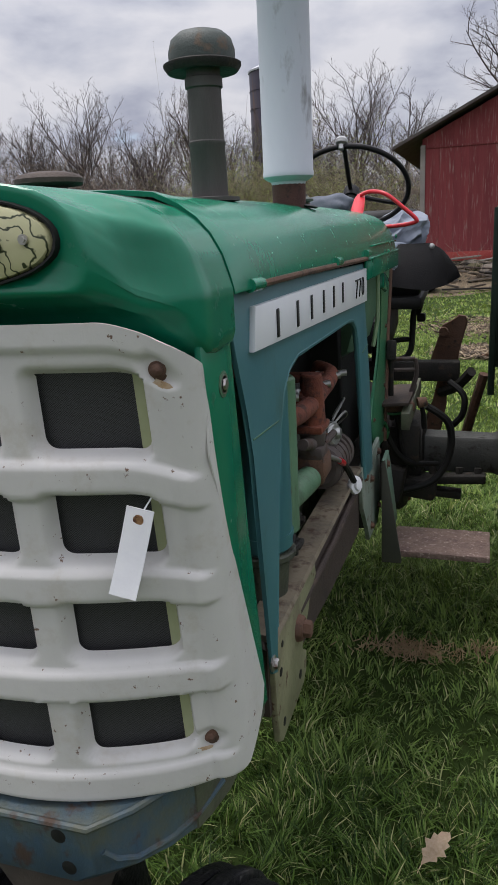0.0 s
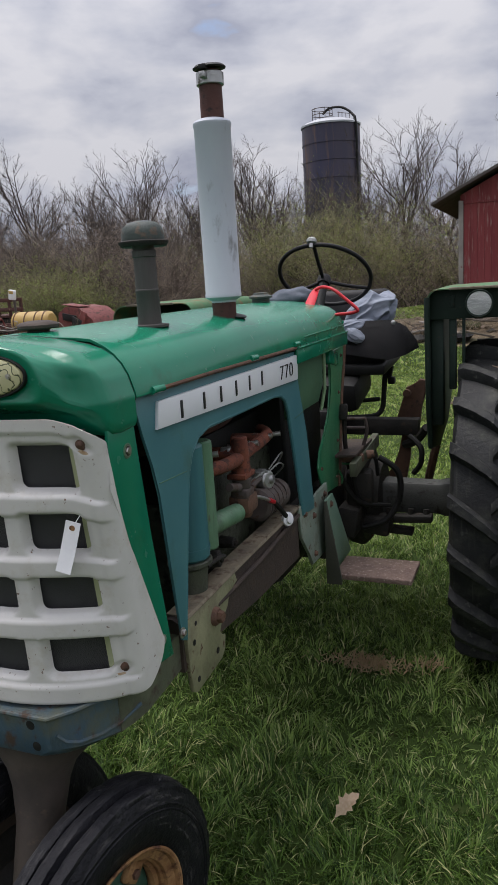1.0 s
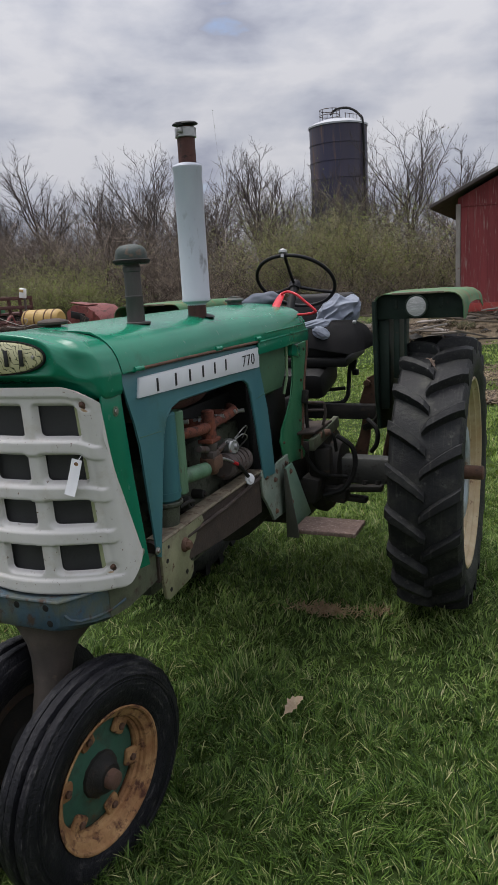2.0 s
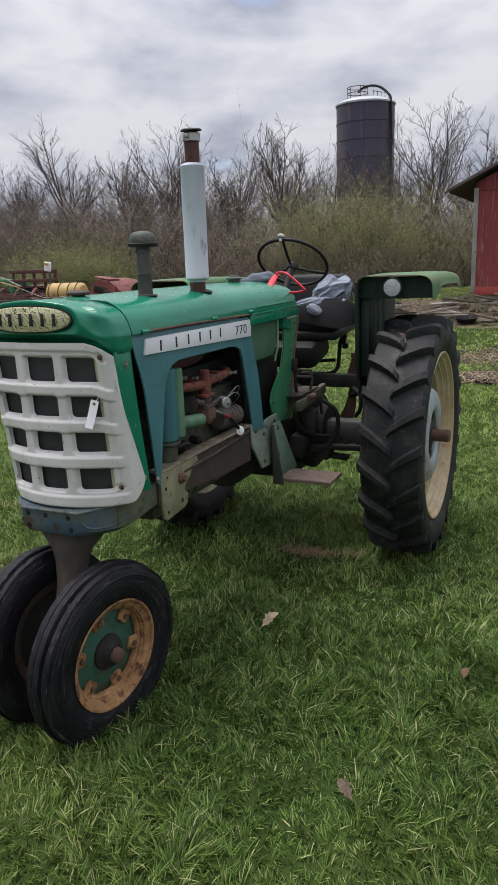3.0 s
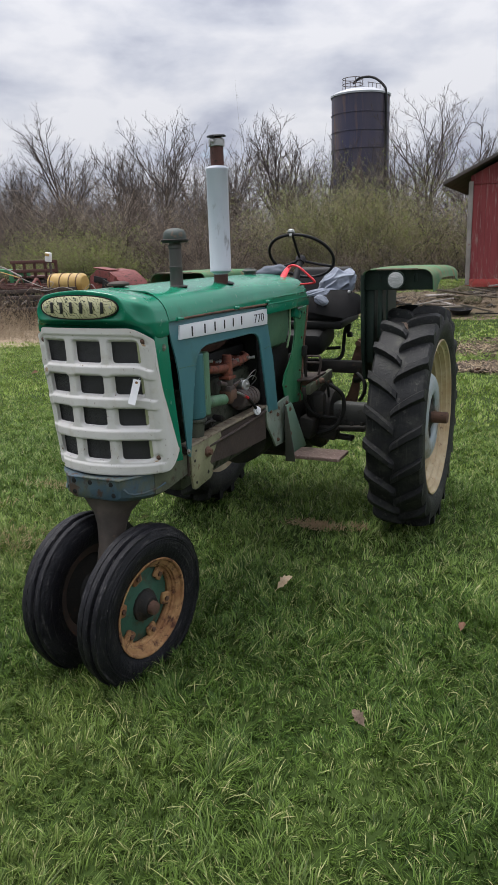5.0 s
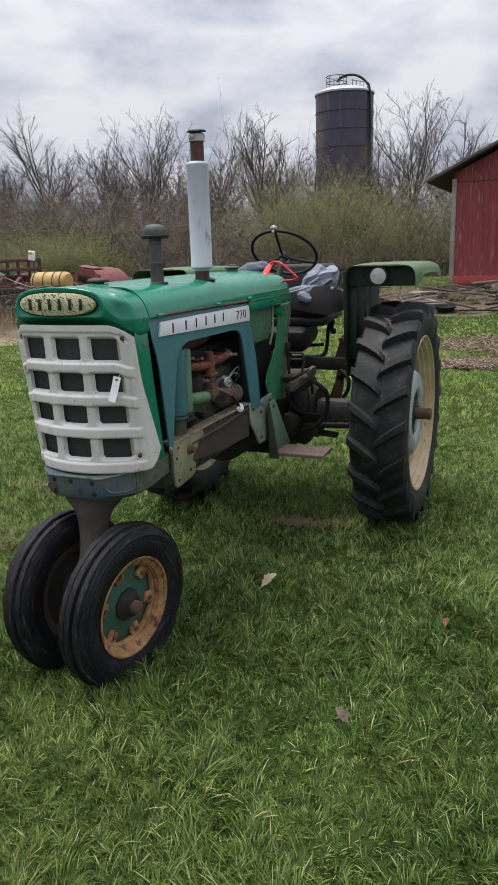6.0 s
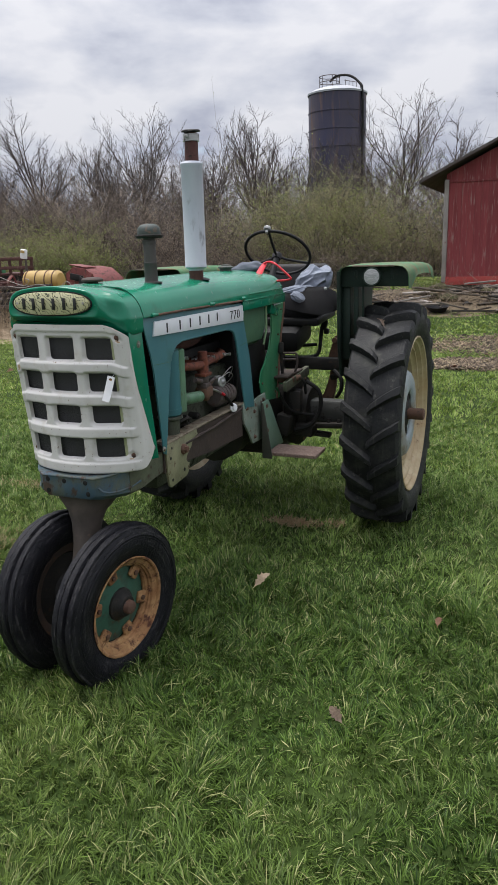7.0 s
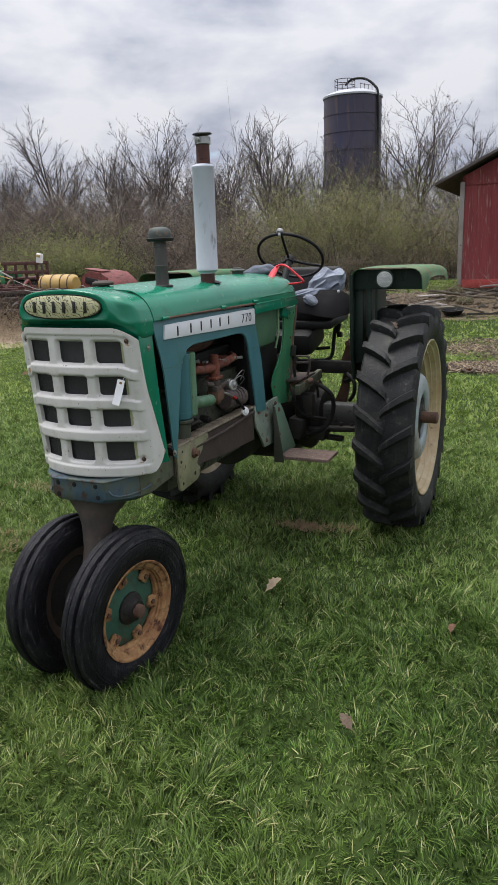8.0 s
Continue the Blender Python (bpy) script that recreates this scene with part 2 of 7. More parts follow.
STEP_OLIVE = surf("dirty_olive_paint", (0.066, 0.078, 0.048), (0.115, 0.125, 0.076), 7, 0.65, spot=(0.065, 0.045, 0.033), spot_from=0.58, spot_scale=20, bump=0.25, bump_scale=70, grime=(0.045, 0.040, 0.030), grime_from=0.48, grime_scale=6)
GUSSET_REAR = surf("chipped_grey_green_paint", (0.17, 0.22, 0.175), (0.25, 0.285, 0.235), 10, 0.6, spot=(0.10, 0.06, 0.036), spot_from=0.60, spot_scale=22, bump=0.15, bump_scale=90, grime=(0.10, 0.085, 0.06), grime_from=0.50, grime_scale=8, soft=0.05)
AXLE = surf("dusty_axle_iron", (0.032, 0.034, 0.032), (0.060, 0.062, 0.056), 10, 0.7, spot=(0.02, 0.017, 0.014), spot_from=0.56, spot_scale=18, bump=0.3, bump_scale=90)
RED = surf("red_plastic", (0.50, 0.012, 0.022), (0.58, 0.02, 0.03), 8, 0.35, bump=0.02)
STAIN = surf("orange_rust_bloom", (0.42, 0.27, 0.14), (0.56, 0.46, 0.34), 60, 0.7, spot=(0.20, 0.09, 0.04), spot_from=0.58, spot_scale=90, bump=0.1)
PAPER = surf("paper_tag", (0.72, 0.72, 0.74), (0.80, 0.80, 0.80), 20, 0.8, bump=0.05)
PLANK = surf("rusty_checker_step", (0.13, 0.086, 0.068), (0.20, 0.135, 0.108), 22, 0.75, spot=(0.42, 0.34, 0.29), spot_from=0.56, spot_scale=70, bump=0.8, bump_scale=120, grime=(0.10, 0.06, 0.05), grime_from=0.5, grime_scale=18)
CREAM = surf("cream_plate_with_painted_reflections", (0.60, 0.57, 0.36), (0.50, 0.48, 0.27), 8, 0.3, bump=0.1, bump_scale=60, coat=0.2)


def streaks(m):
    """Thin wandering dark strokes over the plate's cream, standing in for reflected trees."""
    n, l = m.node_tree.nodes, m.node_tree.links
    shader = n["Principled BSDF"]
    base = shader.inputs["Base Color"].links[0].from_socket
    tc = n.new("ShaderNodeTexCoord")
    w = n.new("ShaderNodeTexWave")
    w.bands_direction = "DIAGONAL"
    for key, v in (("Scale", 27.0), ("Distortion", 14.0), ("Detail", 3.0), ("Detail Scale", 1.1)):
        w.inputs[key].default_value = v
    l.new(tc.outputs["Object"], w.inputs["Vector"])
    r = n.new("ShaderNodeMapRange")
    r.inputs["From Min"].default_value, r.inputs["From Max"].default_value = 0.86, 0.98
    l.new(w.outputs["Fac"], r.inputs["Value"])
    mix = n.new("ShaderNodeMix")
    mix.data_type = "RGBA"
    l.new(r.outputs["Result"], mix.inputs[0])
    l.new(base, mix.inputs[6])
    mix.inputs[7].default_value = (0.030, 0.040, 0.014, 1)
    l.new(mix.outputs[2], shader.inputs["Base Color"])


streaks(CREAM)
YELLOW = surf("yellow_tank_paint", (0.36, 0.22, 0.055), (0.44, 0.30, 0.10), 3, 0.5, spot=(0.2, 0.12, 0.05), spot_from=0.62, spot_scale=8)
MACHINE_RED = surf("faded_red_machine_paint", (0.13, 0.032, 0.028), (0.21, 0.055, 0.048), 4, 0.65, spot=(0.07, 0.042, 0.034), spot_from=0.53, spot_scale=9)
MACHINE_GREEN = surf("machine_green_paint", (0.02, 0.14, 0.05), (0.04, 0.19, 0.075), 4, 0.5, spot=(0.08, 0.07, 0.04), spot_from=0.62, spot_scale=9)
BARN = surf("weathered_red_barn_boards", (0.175, 0.026, 0.030), (0.235, 0.044, 0.045), 1.2, 0.8, spot=(0.30, 0.17, 0.15), spot_from=0.55, spot_scale=5, bump=0.2, bump_scale=30, vary=0.08, squash=(5, 5, 0.4), grime=(0.15, 0.028, 0.028))
BARN_TRIM = surf("grey_weathered_trim", (0.22, 0.20, 0.18), (0.32, 0.29, 0.26), 2, 0.8, spot=(0.18, 0.06, 0.05), spot_from=0.62, spot_scale=7, bump=0.2)
BARN_BASE = surf("bright_red_base_board", (0.30, 0.036, 0.030), (0.36, 0.05, 0.04), 2, 0.7, bump=0.1)
ROOF = surf("dark_roof_edge", (0.06, 0.05, 0.045), (0.10, 0.085, 0.075), 3, 0.8, bump=0.2)
SILO = surf("dark_glazed_silo_sheets", (0.026, 0.027, 0.066), (0.060, 0.048, 0.068), 0.5, 0.5, spot=(0.135, 0.088, 0.072), spot_from=0.53, spot_scale=0.8, bump=0.05, bump_scale=3, squash=(1.4, 1.4, 0.14), vary=0.16)
SILO_TOP = surf("pale_silo_dome", (0.36, 0.38, 0.41), (0.47, 0.48, 0.50), 1.0, 0.5, spot=(0.3, 0.28, 0.26), spot_from=0.6, spot_scale=2)
def ring_streaks(m, tone):
    """Scuffs and dust drawn out round the tyre."""
    n, l = m.node_tree.nodes, m.node_tree.links
    shader = n["Principled BSDF"]
    base = shader.inputs["Base Color"].links[0].from_socket
    tc = n.new("ShaderNodeTexCoord")
    xyz = n.new("ShaderNodeSeparateXYZ")
    l.new(tc.outputs["Object"], xyz.inputs[0])

    def calc(kind, one, two, factor=None):
        t = n.new("ShaderNodeMath")
        t.operation = kind
        l.new(one, t.inputs[0])
        if factor is None:
            l.new(two, t.inputs[1])
        else:
            t.inputs[1].default_value = factor
        return t.outputs[0]

    x2, y2 = calc("MULTIPLY", xyz.outputs["X"], xyz.outputs["X"]), calc("MULTIPLY", xyz.outputs["Y"], xyz.outputs["Y"])
    away = calc("POWER", calc("ADD", x2, y2), None, 0.5)
    round_it = calc("ARCTAN2", xyz.outputs["Y"], xyz.outputs["X"])
    put = n.new("ShaderNodeCombineXYZ")
    l.new(calc("MULTIPLY", away, None, 90.0), put.inputs[0])
    l.new(calc("MULTIPLY", xyz.outputs["Z"], None, 90.0), put.inputs[1])
    l.new(calc("MULTIPLY", round_it, None, 3.5), put.inputs[2])
    t = n.new("ShaderNodeTexNoise")
    t.inputs["Scale"].default_value, t.inputs["Detail"].default_value, t.inputs["Roughness"].default_value = 1.0, 6.0, 0.65
    l.new(put.outputs[0], t.inputs["Vector"])
    r = n.new("ShaderNodeMapRange")
    r.inputs["From Min"].default_value, r.inputs["From Max"].default_value, r.inputs["To Max"].default_value = 0.56, 0.74, 0.85
    l.new(t.outputs["Fac"], r.inputs["Value"])
    mix = n.new("ShaderNodeMix")
    mix.data_type = "RGBA"
    l.new(r.outputs["Result"], mix.inputs[0])
    l.new(base, mix.inputs[6])
    mix.inputs[7].default_value = (*tone, 1)
    l.new(mix.outputs[2], shader.inputs["Base Color"])


ring_streaks(TYRE, (0.085, 0.080, 0.078))
ring_streaks(TREAD, (0.050, 0.050, 0.042))


def twig_paint(name, tones):
    """Brush: every stem its own tone, in broad drifts of colour."""
    m = bpy.data.materials.new(name)
    m.use_nodes = True
    n, l = m.node_tree.nodes, m.node_tree.links
    shader = n["Principled BSDF"]
    geo = n.new("ShaderNodeNewGeometry")
    r = n.new("ShaderNodeValToRGB")
    r.color_ramp.elements[0].color, r.color_ramp.elements[1].color = (*tones[0], 1), (*tones[-1], 1)
    for k, t in enumerate(tones[1:-1]):
        r.color_ramp.elements.new((k + 1) / (len(tones) - 1)).color = (*t, 1)
    l.new(geo.outputs["Random Per Island"], r.inputs[0])
    tc = n.new("ShaderNodeTexCoord")
    t = n.new("ShaderNodeTexNoise")
    t.inputs["Scale"].default_value, t.inputs["Detail"].default_value = 0.45, 4.0
    l.new(tc.outputs["Object"], t.inputs["Vector"])
    hsv = n.new("ShaderNodeHueSaturation")
    l.new(ramp_value(n, l, t.outputs["Fac"], 0.2, 1.9), hsv.inputs["Value"])
    l.new(r.outputs[0], hsv.inputs["Color"])
    l.new(hsv.outputs[0], shader.inputs["Base Color"])
    shader.inputs["Roughness"].default_value = 0.9
    return m


BARK = surf("grey_brown_bark", (0.052, 0.041, 0.036), (0.100, 0.082, 0.072), 1.5, 0.9, bump=0.2, bump_scale=12)
TWIG = twig_paint("brown_brush_twigs", [(0.028, 0.022, 0.018), (0.082, 0.062, 0.048), (0.155, 0.120, 0.094), (0.34, 0.27, 0.21)])
TWIG_GREEN = twig_paint("olive_budding_twigs", [(0.050, 0.042, 0.026), (0.138, 0.120, 0.066), (0.240, 0.210, 0.115), (0.42, 0.36, 0.24)])
SCRAP = surf("grey_brown_scrap_wood", (0.075, 0.062, 0.050), (0.165, 0.140, 0.112), 2.0, 0.85, spot=(0.05, 0.038, 0.03), spot_from=0.56, spot_scale=9, bump=0.4, bump_scale=30, squash=(0.3, 2, 2))
BUD = surf("spring_green_buds", (0.22, 0.28, 0.06), (0.33, 0.38, 0.11), 1.0, 0.8, bump=0.0)
SOIL = surf("grassy_soil", (0.020, 0.034, 0.008), (0.036, 0.058, 0.013), 1.1, 0.95, spot=(0.045, 0.045, 0.018), spot_from=0.60, spot_scale=5.0, bump=0.9, bump_scale=24, grime=(0.040, 0.070, 0.016), grime_scale=0.35, spec=0.1)
STRAW = surf("dry_straw_litter", (0.25, 0.19, 0.125), (0.36, 0.28, 0.19), 3, 0.95, spot=(0.12, 0.09, 0.06), spot_from=0.55, spot_scale=14, bump=0.8, bump_scale=40)
EARTH = surf("bare_brown_earth", (0.041, 0.035, 0.022), (0.071, 0.058, 0.037), 4, 0.95, spot=(0.05, 0.075, 0.022), spot_from=0.50, spot_scale=9, bump=0.8, bump_scale=30, spec=0.1)
YARD = surf("trodden_yard_litter", (0.085, 0.066, 0.045), (0.150, 0.118, 0.080), 3, 0.95, spot=(0.25, 0.20, 0.13), spot_from=0.56, spot_scale=11, bump=0.8, bump_scale=30, grime=(0.055, 0.055, 0.030), grime_from=0.52, grime_scale=2.0, spec=0.1)
EARTH_LITTER = twig_paint("clods_and_dead_grass", [(0.030, 0.024, 0.016), (0.085, 0.062, 0.042), (0.17, 0.125, 0.085), (0.33, 0.26, 0.16)])
LEAF_BROWN = surf("brown_leaf", (0.16, 0.075, 0.045), (0.24, 0.12, 0.07), 60, 0.7)
LITTER = surf("orange_brown_dead_grass", (0.24, 0.155, 0.085), (0.36, 0.27, 0.16), 20, 0.9, bump=0.2)
LEAF_GREY = surf("grey_brown_dead_leaf", (0.15, 0.105, 0.075), (0.26, 0.19, 0.14), 50, 0.8, bump=0.3, bump_scale=160)
LEAF = surf("dry_oak_leaf", (0.58, 0.43, 0.29), (0.70, 0.56, 0.41), 60, 0.7, bump=0.2, bump_scale=200)
CLOD = surf("brown_clod", (0.095, 0.070, 0.050), (0.17, 0.125, 0.09), 40, 0.9, bump=0.6, bump_scale=150)
LENS = surf("sealed_beam_glass", (0.36, 0.37, 0.36), (0.50, 0.50, 0.48), 8, 0.22, metal=0.3, spot=(0.30, 0.30, 0.29), spot_from=0.52, spot_scale=45, bump=0.5, bump_scale=90, squash=(1, 1, 5))


def mesh_screen():
    """Woven radiator screen: fine dark wires over a darker ground."""
    m = surf("woven_radiator_screen", (0.030, 0.030, 0.031), (0.050, 0.050, 0.051), 5, 0.5, bump=0.0)
    n, l = m.node_tree.nodes, m.node_tree.links
    shader = n["Principled BSDF"]
    tc = n.new("ShaderNodeTexCoord")
    w = n.new("ShaderNodeTexChecker")
    w.inputs["Scale"].default_value = 760
    l.new(tc.outputs["Object"], w.inputs["Vector"])
    bp = n.new("ShaderNodeBump")
    bp.inputs["Strength"].default_value, bp.inputs["Distance"].default_value = 0.7, 0.002
    l.new(w.outputs["Fac"], bp.inputs["Height"])
    w.inputs["Color1"].default_value, w.inputs["Color2"].default_value = (0.012, 0.012, 0.012, 1), (0.070, 0.070, 0.074, 1)
    l.new(w.outputs["Color"], shader.inputs["Base Color"])
    l.new(bp.outputs[0], shader.inputs["Normal"])
    return m


SCREEN = mesh_screen()


def blade_paint(name, dark, light, dry):
    """Grass: every blade its own green, some dry."""
    m = bpy.data.materials.new(name)
    m.use_nodes = True
    n, l = m.node_tree.nodes, m.node_tree.links
    shader = n["Principled BSDF"]
    geo = n.new("ShaderNodeNewGeometry")
    r = n.new("ShaderNodeValToRGB")
    r.color_ramp.elements[0].color, r.color_ramp.elements[1].color = (*dark, 1), (*dry, 1)
    e = r.color_ramp.elements.new(0.86)
    e.color = (*light, 1)
    l.new(geo.outputs["Random Per Island"], r.inputs[0])
    tc = n.new("ShaderNodeTexCoord")
    t = n.new("ShaderNodeTexNoise")
    t.inputs["Scale"].default_value = 1.3
    l.new(tc.outputs["Object"], t.inputs["Vector"])
    drier = n.new("ShaderNodeTexNoise")
    drier.inputs["Scale"].default_value, drier.inputs["Detail"].default_value = 0.55, 5.0
    l.new(tc.outputs["Object"], drier.inputs["Vector"])
    amount = n.new("ShaderNodeMapRange")
    amount.inputs["From Min"].default_value, amount.inputs["From Max"].default_value, amount.inputs["To Max"].default_value = 0.50, 0.74, 0.30
    l.new(drier.outputs["Fac"], amount.inputs["Value"])
    sere = n.new("ShaderNodeMix")
    sere.data_type = "RGBA"
    l.new(amount.outputs["Result"], sere.inputs[0])
    l.new(r.outputs[0], sere.inputs[6])
    sere.inputs[7].default_value = (0.24, 0.26, 0.07, 1)
    hsv = n.new("ShaderNodeHueSaturation")
    l.new(ramp_value(n, l, t.outputs["Fac"], 0.65, 1.35), hsv.inputs["Value"])
    l.new(sere.outputs[2], hsv.inputs["Color"])
    l.new(hsv.outputs[0], shader.inputs["Base Color"])
    shader.inputs["Roughness"].default_value = 0.48
    shader.inputs["Specular IOR Level"].default_value = 0.18
    glow = n.new("ShaderNodeBsdfTranslucent")
    l.new(hsv.outputs[0], glow.inputs["Color"])
    both = n.new("ShaderNodeMixShader")
    both.inputs[0].default_value = 0.20
    l.new(shader.outputs[0], both.inputs[1])
    l.new(glow.outputs[0], both.inputs[2])
    l.new(both.outputs[0], n["Material Output"].inputs["Surface"])
    return m


# TURF and LAWN are yellower, with the farther lawn's brighter light in their colour.
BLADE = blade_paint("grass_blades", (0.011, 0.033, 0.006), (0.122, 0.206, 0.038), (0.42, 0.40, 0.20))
LAWN = blade_paint("yellower_lit_lawn_blades", (0.094, 0.160, 0.026), (0.275, 0.370, 0.084), (0.42, 0.38, 0.19))
TURF = blade_paint("mid_green_half_lit_blades", (0.034, 0.078, 0.014), (0.198, 0.294, 0.070), (0.42, 0.40, 0.22))


# ---- mesh helpers ----
def part(name, bm, material, parent=None, label="", angle=38):
    bmesh.ops.recalc_face_normals(bm, faces=bm.faces)
    data = bpy.data.meshes.new(name)
    bm.to_mesh(data)
    bm.free()
    data.polygons.foreach_set("use_smooth", [True] * len(data.polygons))
    data.set_sharp_from_angle(angle=radians(angle))
    data.materials.append(material)
    ob = new(name, data)
    ob.parent = parent
    if label:
        ob["label"] = label
    return ob


def raw(name, verts, faces, material, parent=None, smooth=False):
    data = bpy.data.meshes.new(name)
    data.from_pydata(verts, [], faces)
    data.polygons.foreach_set("use_smooth", [smooth] * len(data.polygons))
    data.materials.append(material)
    ob = new(name, data)
    ob.parent = parent
    return ob


def B():
    return bmesh.new()


def box(bm, centre, size, bevel=0.0, turn=(0, 0, 0), segments=2):
    m = pose(*centre, *turn) @ Matrix.Diagonal((*size, 1))
    got = bmesh.ops.create_cube(bm, size=1.0, matrix=m)["verts"]
    if bevel:
        edges = list({e for v in got for e in v.link_edges})
        bmesh.ops.bevel(bm, geom=edges, offset=bevel, segments=segments, affect="EDGES", profile=0.5)
    return bm


def frame_at(p, q):
    z = (Vector(q) - Vector(p)).normalized()
    return Matrix.Translation(p) @ z.to_track_quat("Z", "Y").to_matrix().to_4x4()


def lathe(bm, profile, m=None, n=24, cap=True):
    """Profile of (radius, height) turned about the local z axis."""
    m = m or Matrix()
    rings = []
    for r, h in profile:
        rings.append([bm.verts.new(m @ Vector((r * math.cos(2 * math.pi * i / n), r * math.sin(2 * math.pi * i / n), h))) for i in range(n)])
    for a, b in zip(rings, rings[1:]):
        for i in range(n):
            bm.faces.new((a[i], a[(i + 1) % n], b[(i + 1) % n], b[i]))
    if cap:
        bm.faces.new(rings[0][::-1])
        bm.faces.new(rings[-1])
    return bm


def rod(bm, p, q, r, r2=None, n=12, bevel=0.0):
    length = (Vector(q) - Vector(p)).length
    r2 = r if r2 is None else r2
    prof = [(r, 0), (r2, length)] if not bevel else [(r - bevel, 0), (r, bevel), (r2, length - bevel), (r2 - bevel, length)]
    return lathe(bm, prof, frame_at(p, q), n)


def tube(bm, pts, r, n=8, closed=False):
    """A pipe along points; r a number or one radius a point."""
    pts = [Vector(p) for p in pts]
    k = len(pts)
    rings = []
    side = None
    for i, p in enumerate(pts):
        a = pts[(i - 1) % k] if closed or i else p
        b = pts[(i + 1) % k] if closed or i < k - 1 else p
        d = (b - a).normalized()
        if side is None:
            side = d.orthogonal().normalized()
        side = (side - d * side.dot(d)).normalized()
        up = d.cross(side)
        rad = r[i] if isinstance(r, (list, tuple)) else r
        rings.append([bm.verts.new(p + rad * (math.cos(2 * math.pi * j / n) * side + math.sin(2 * math.pi * j / n) * up)) for j in range(n)])
    pairs = list(zip(rings, rings[1:])) + ([(rings[-1], rings[0])] if closed else [])
    for a, b in pairs:
        for j in range(n):
            bm.faces.new((a[j], a[(j + 1) % n], b[(j + 1) % n], b[j]))
    if not closed:
        bm.faces.new(rings[0][::-1])
        bm.faces.new(rings[-1])
    return bm


def curve_pts(ctrl, n=24, closed=False):
    """Catmull-Rom through the control points."""
    c = [Vector(p) for p in ctrl]
    k = len(c)
    out = []
    spans = k if closed else k - 1
    for s in range(spans):
        p0 = c[(s - 1) % k] if closed or s else c[0]
        p1, p2 = c[s], c[(s + 1) % k]
        p3 = c[(s + 2) % k] if closed or s < k - 2 else c[-1]
        for i in range(n):
            t = i / n
            out.append(0.5 * ((2 * p1) + (p2 - p0) * t + (2 * p0 - 5 * p1 + 4 * p2 - p3) * t * t + (3 * p1 - p0 - 3 * p2 + p3) * t ** 3))
    if not closed:
        out.append(c[-1])
    return out


def plate(bm, outline, axis, at, thick, bevel=0.0):
    """A sheet cut to an outline: (y, z) for axis x, (x, z) for axis y, (x, y) for axis z; thick runs from at along the axis."""
    def put(a, b, c):
        return {"x": (c, a, b), "y": (a, c, b), "z": (a, b, c)}[axis]
    one = [bm.verts.new(put(a, b, at)) for a, b in outline]
    two = [bm.verts.new(put(a, b, at + thick)) for a, b in outline]
    k = len(one)
    f1, f2 = bm.faces.new(one), bm.faces.new(two[::-1])
    for i in range(k):
        bm.faces.new((one[i], two[i], two[(i + 1) % k], one[(i + 1) % k]))
    if bevel:
        edges = list({e for f in (f1, f2) for e in f.edges})
        bmesh.ops.bevel(bm, geom=edges, offset=bevel, segments=2, affect="EDGES", profile=0.5)
    return bm


def loft(bm, rings, closed=True, cap=True):
    rows = [[bm.verts.new(p) for p in ring] for ring in rings]
    k = len(rows[0])
    for a, b in zip(rows, rows[1:]):
        for i in range(k if closed else k - 1):
            bm.faces.new((a[i], a[(i + 1) % k], b[(i + 1) % k], b[i]))
    if cap:
        bm.faces.new(rows[0][::-1])
        bm.faces.new(rows[-1])
    return bm


def shell(bm, rings, thick):
    """An open sheet lofted through rings, made solid inwards."""
    loft(bm, rings, closed=False, cap=False)
    bmesh.ops.recalc_face_normals(bm, faces=bm.faces)
    bmesh.ops.solidify(bm, geom=bm.faces[:], thickness=thick)
    return bm


def bolt(parent, p, normal, r=0.011, h=0.008, material=None, name="bolt", n=6):
    p, normal = Vector(p), Vector(normal).normalized()
    bm = B()
    m = frame_at(p - normal * 0.002, p + normal)
    lathe(bm, [(r * 1.5, 0), (r * 1.5, 0.003)], m, 12)
    lathe(bm, [(r, 0.002), (r, h), (r * 0.8, h + 0.002)], m, n)
    return part(name, bm, material or CHROME, parent)


# ---- the tractor: nose towards -y, its left flank at +x ----
tractor = tagged(new("tractor"), "old green row-crop tractor with white grille and teal panels", "tractor")


ROOF_LINE = ((0.0, 1.648), (0.05, 1.6455), (0.10, 1.640), (0.15, 1.633), (0.19, 1.625), (0.22, 1.615), (0.243, 1.601), (0.260, 1.583), (0.273, 1.560), (0.282, 1.532))


def smooth(t):
    t = min(1.0, max(0.0, t))
    return t * t * (3 - 2 * t)


def full(half, y):
    return [(-x, y, z) for x, z in half[::-1]] + [(x, y, z) for x, z in half[1:]]


# hood, gently roofed, with rounded shoulders
def hood_ring(y, w, lift, bot):
    return full([(x * w / 0.286, z + lift) for x, z in ROOF_LINE] + [(w, 1.515 + lift), (w, bot)], y)


SEAM = 0.219
bm = B()
rings = []
for y, w, lift, bot in ((SEAM, 0.2885, 0.0, 1.512), (SEAM + 0.006, 0.2890, 0.001, 1.512), (0.27, 0.2888, 0.0015, 1.512), (0.34, 0.2885, 0.002, 1.512), (0.45, 0.288, 0.002, 1.512), (0.9, 0.286, 0.004, 1.510), (1.3, 0.284, 0.004, 1.502), (1.7, 0.283, 0.0, 1.498), (1.90, 0.282, -0.004, 1.495), (1.955, 0.281, -0.009, 1.470)):
    curl = 0.009 * max(0.0, 1 - (y - SEAM) / 0.20) ** 2
    rings.append([(x, py, z + curl * math.exp(-((x - 0.185) / 0.045) ** 2)) for x, py, z in hood_ring(y, w, lift, bot)])
shell(bm, rings, 0.006)
hood = part("hood", bm, GREEN, tractor, "bright green enamelled hood", 50)
bm = B()
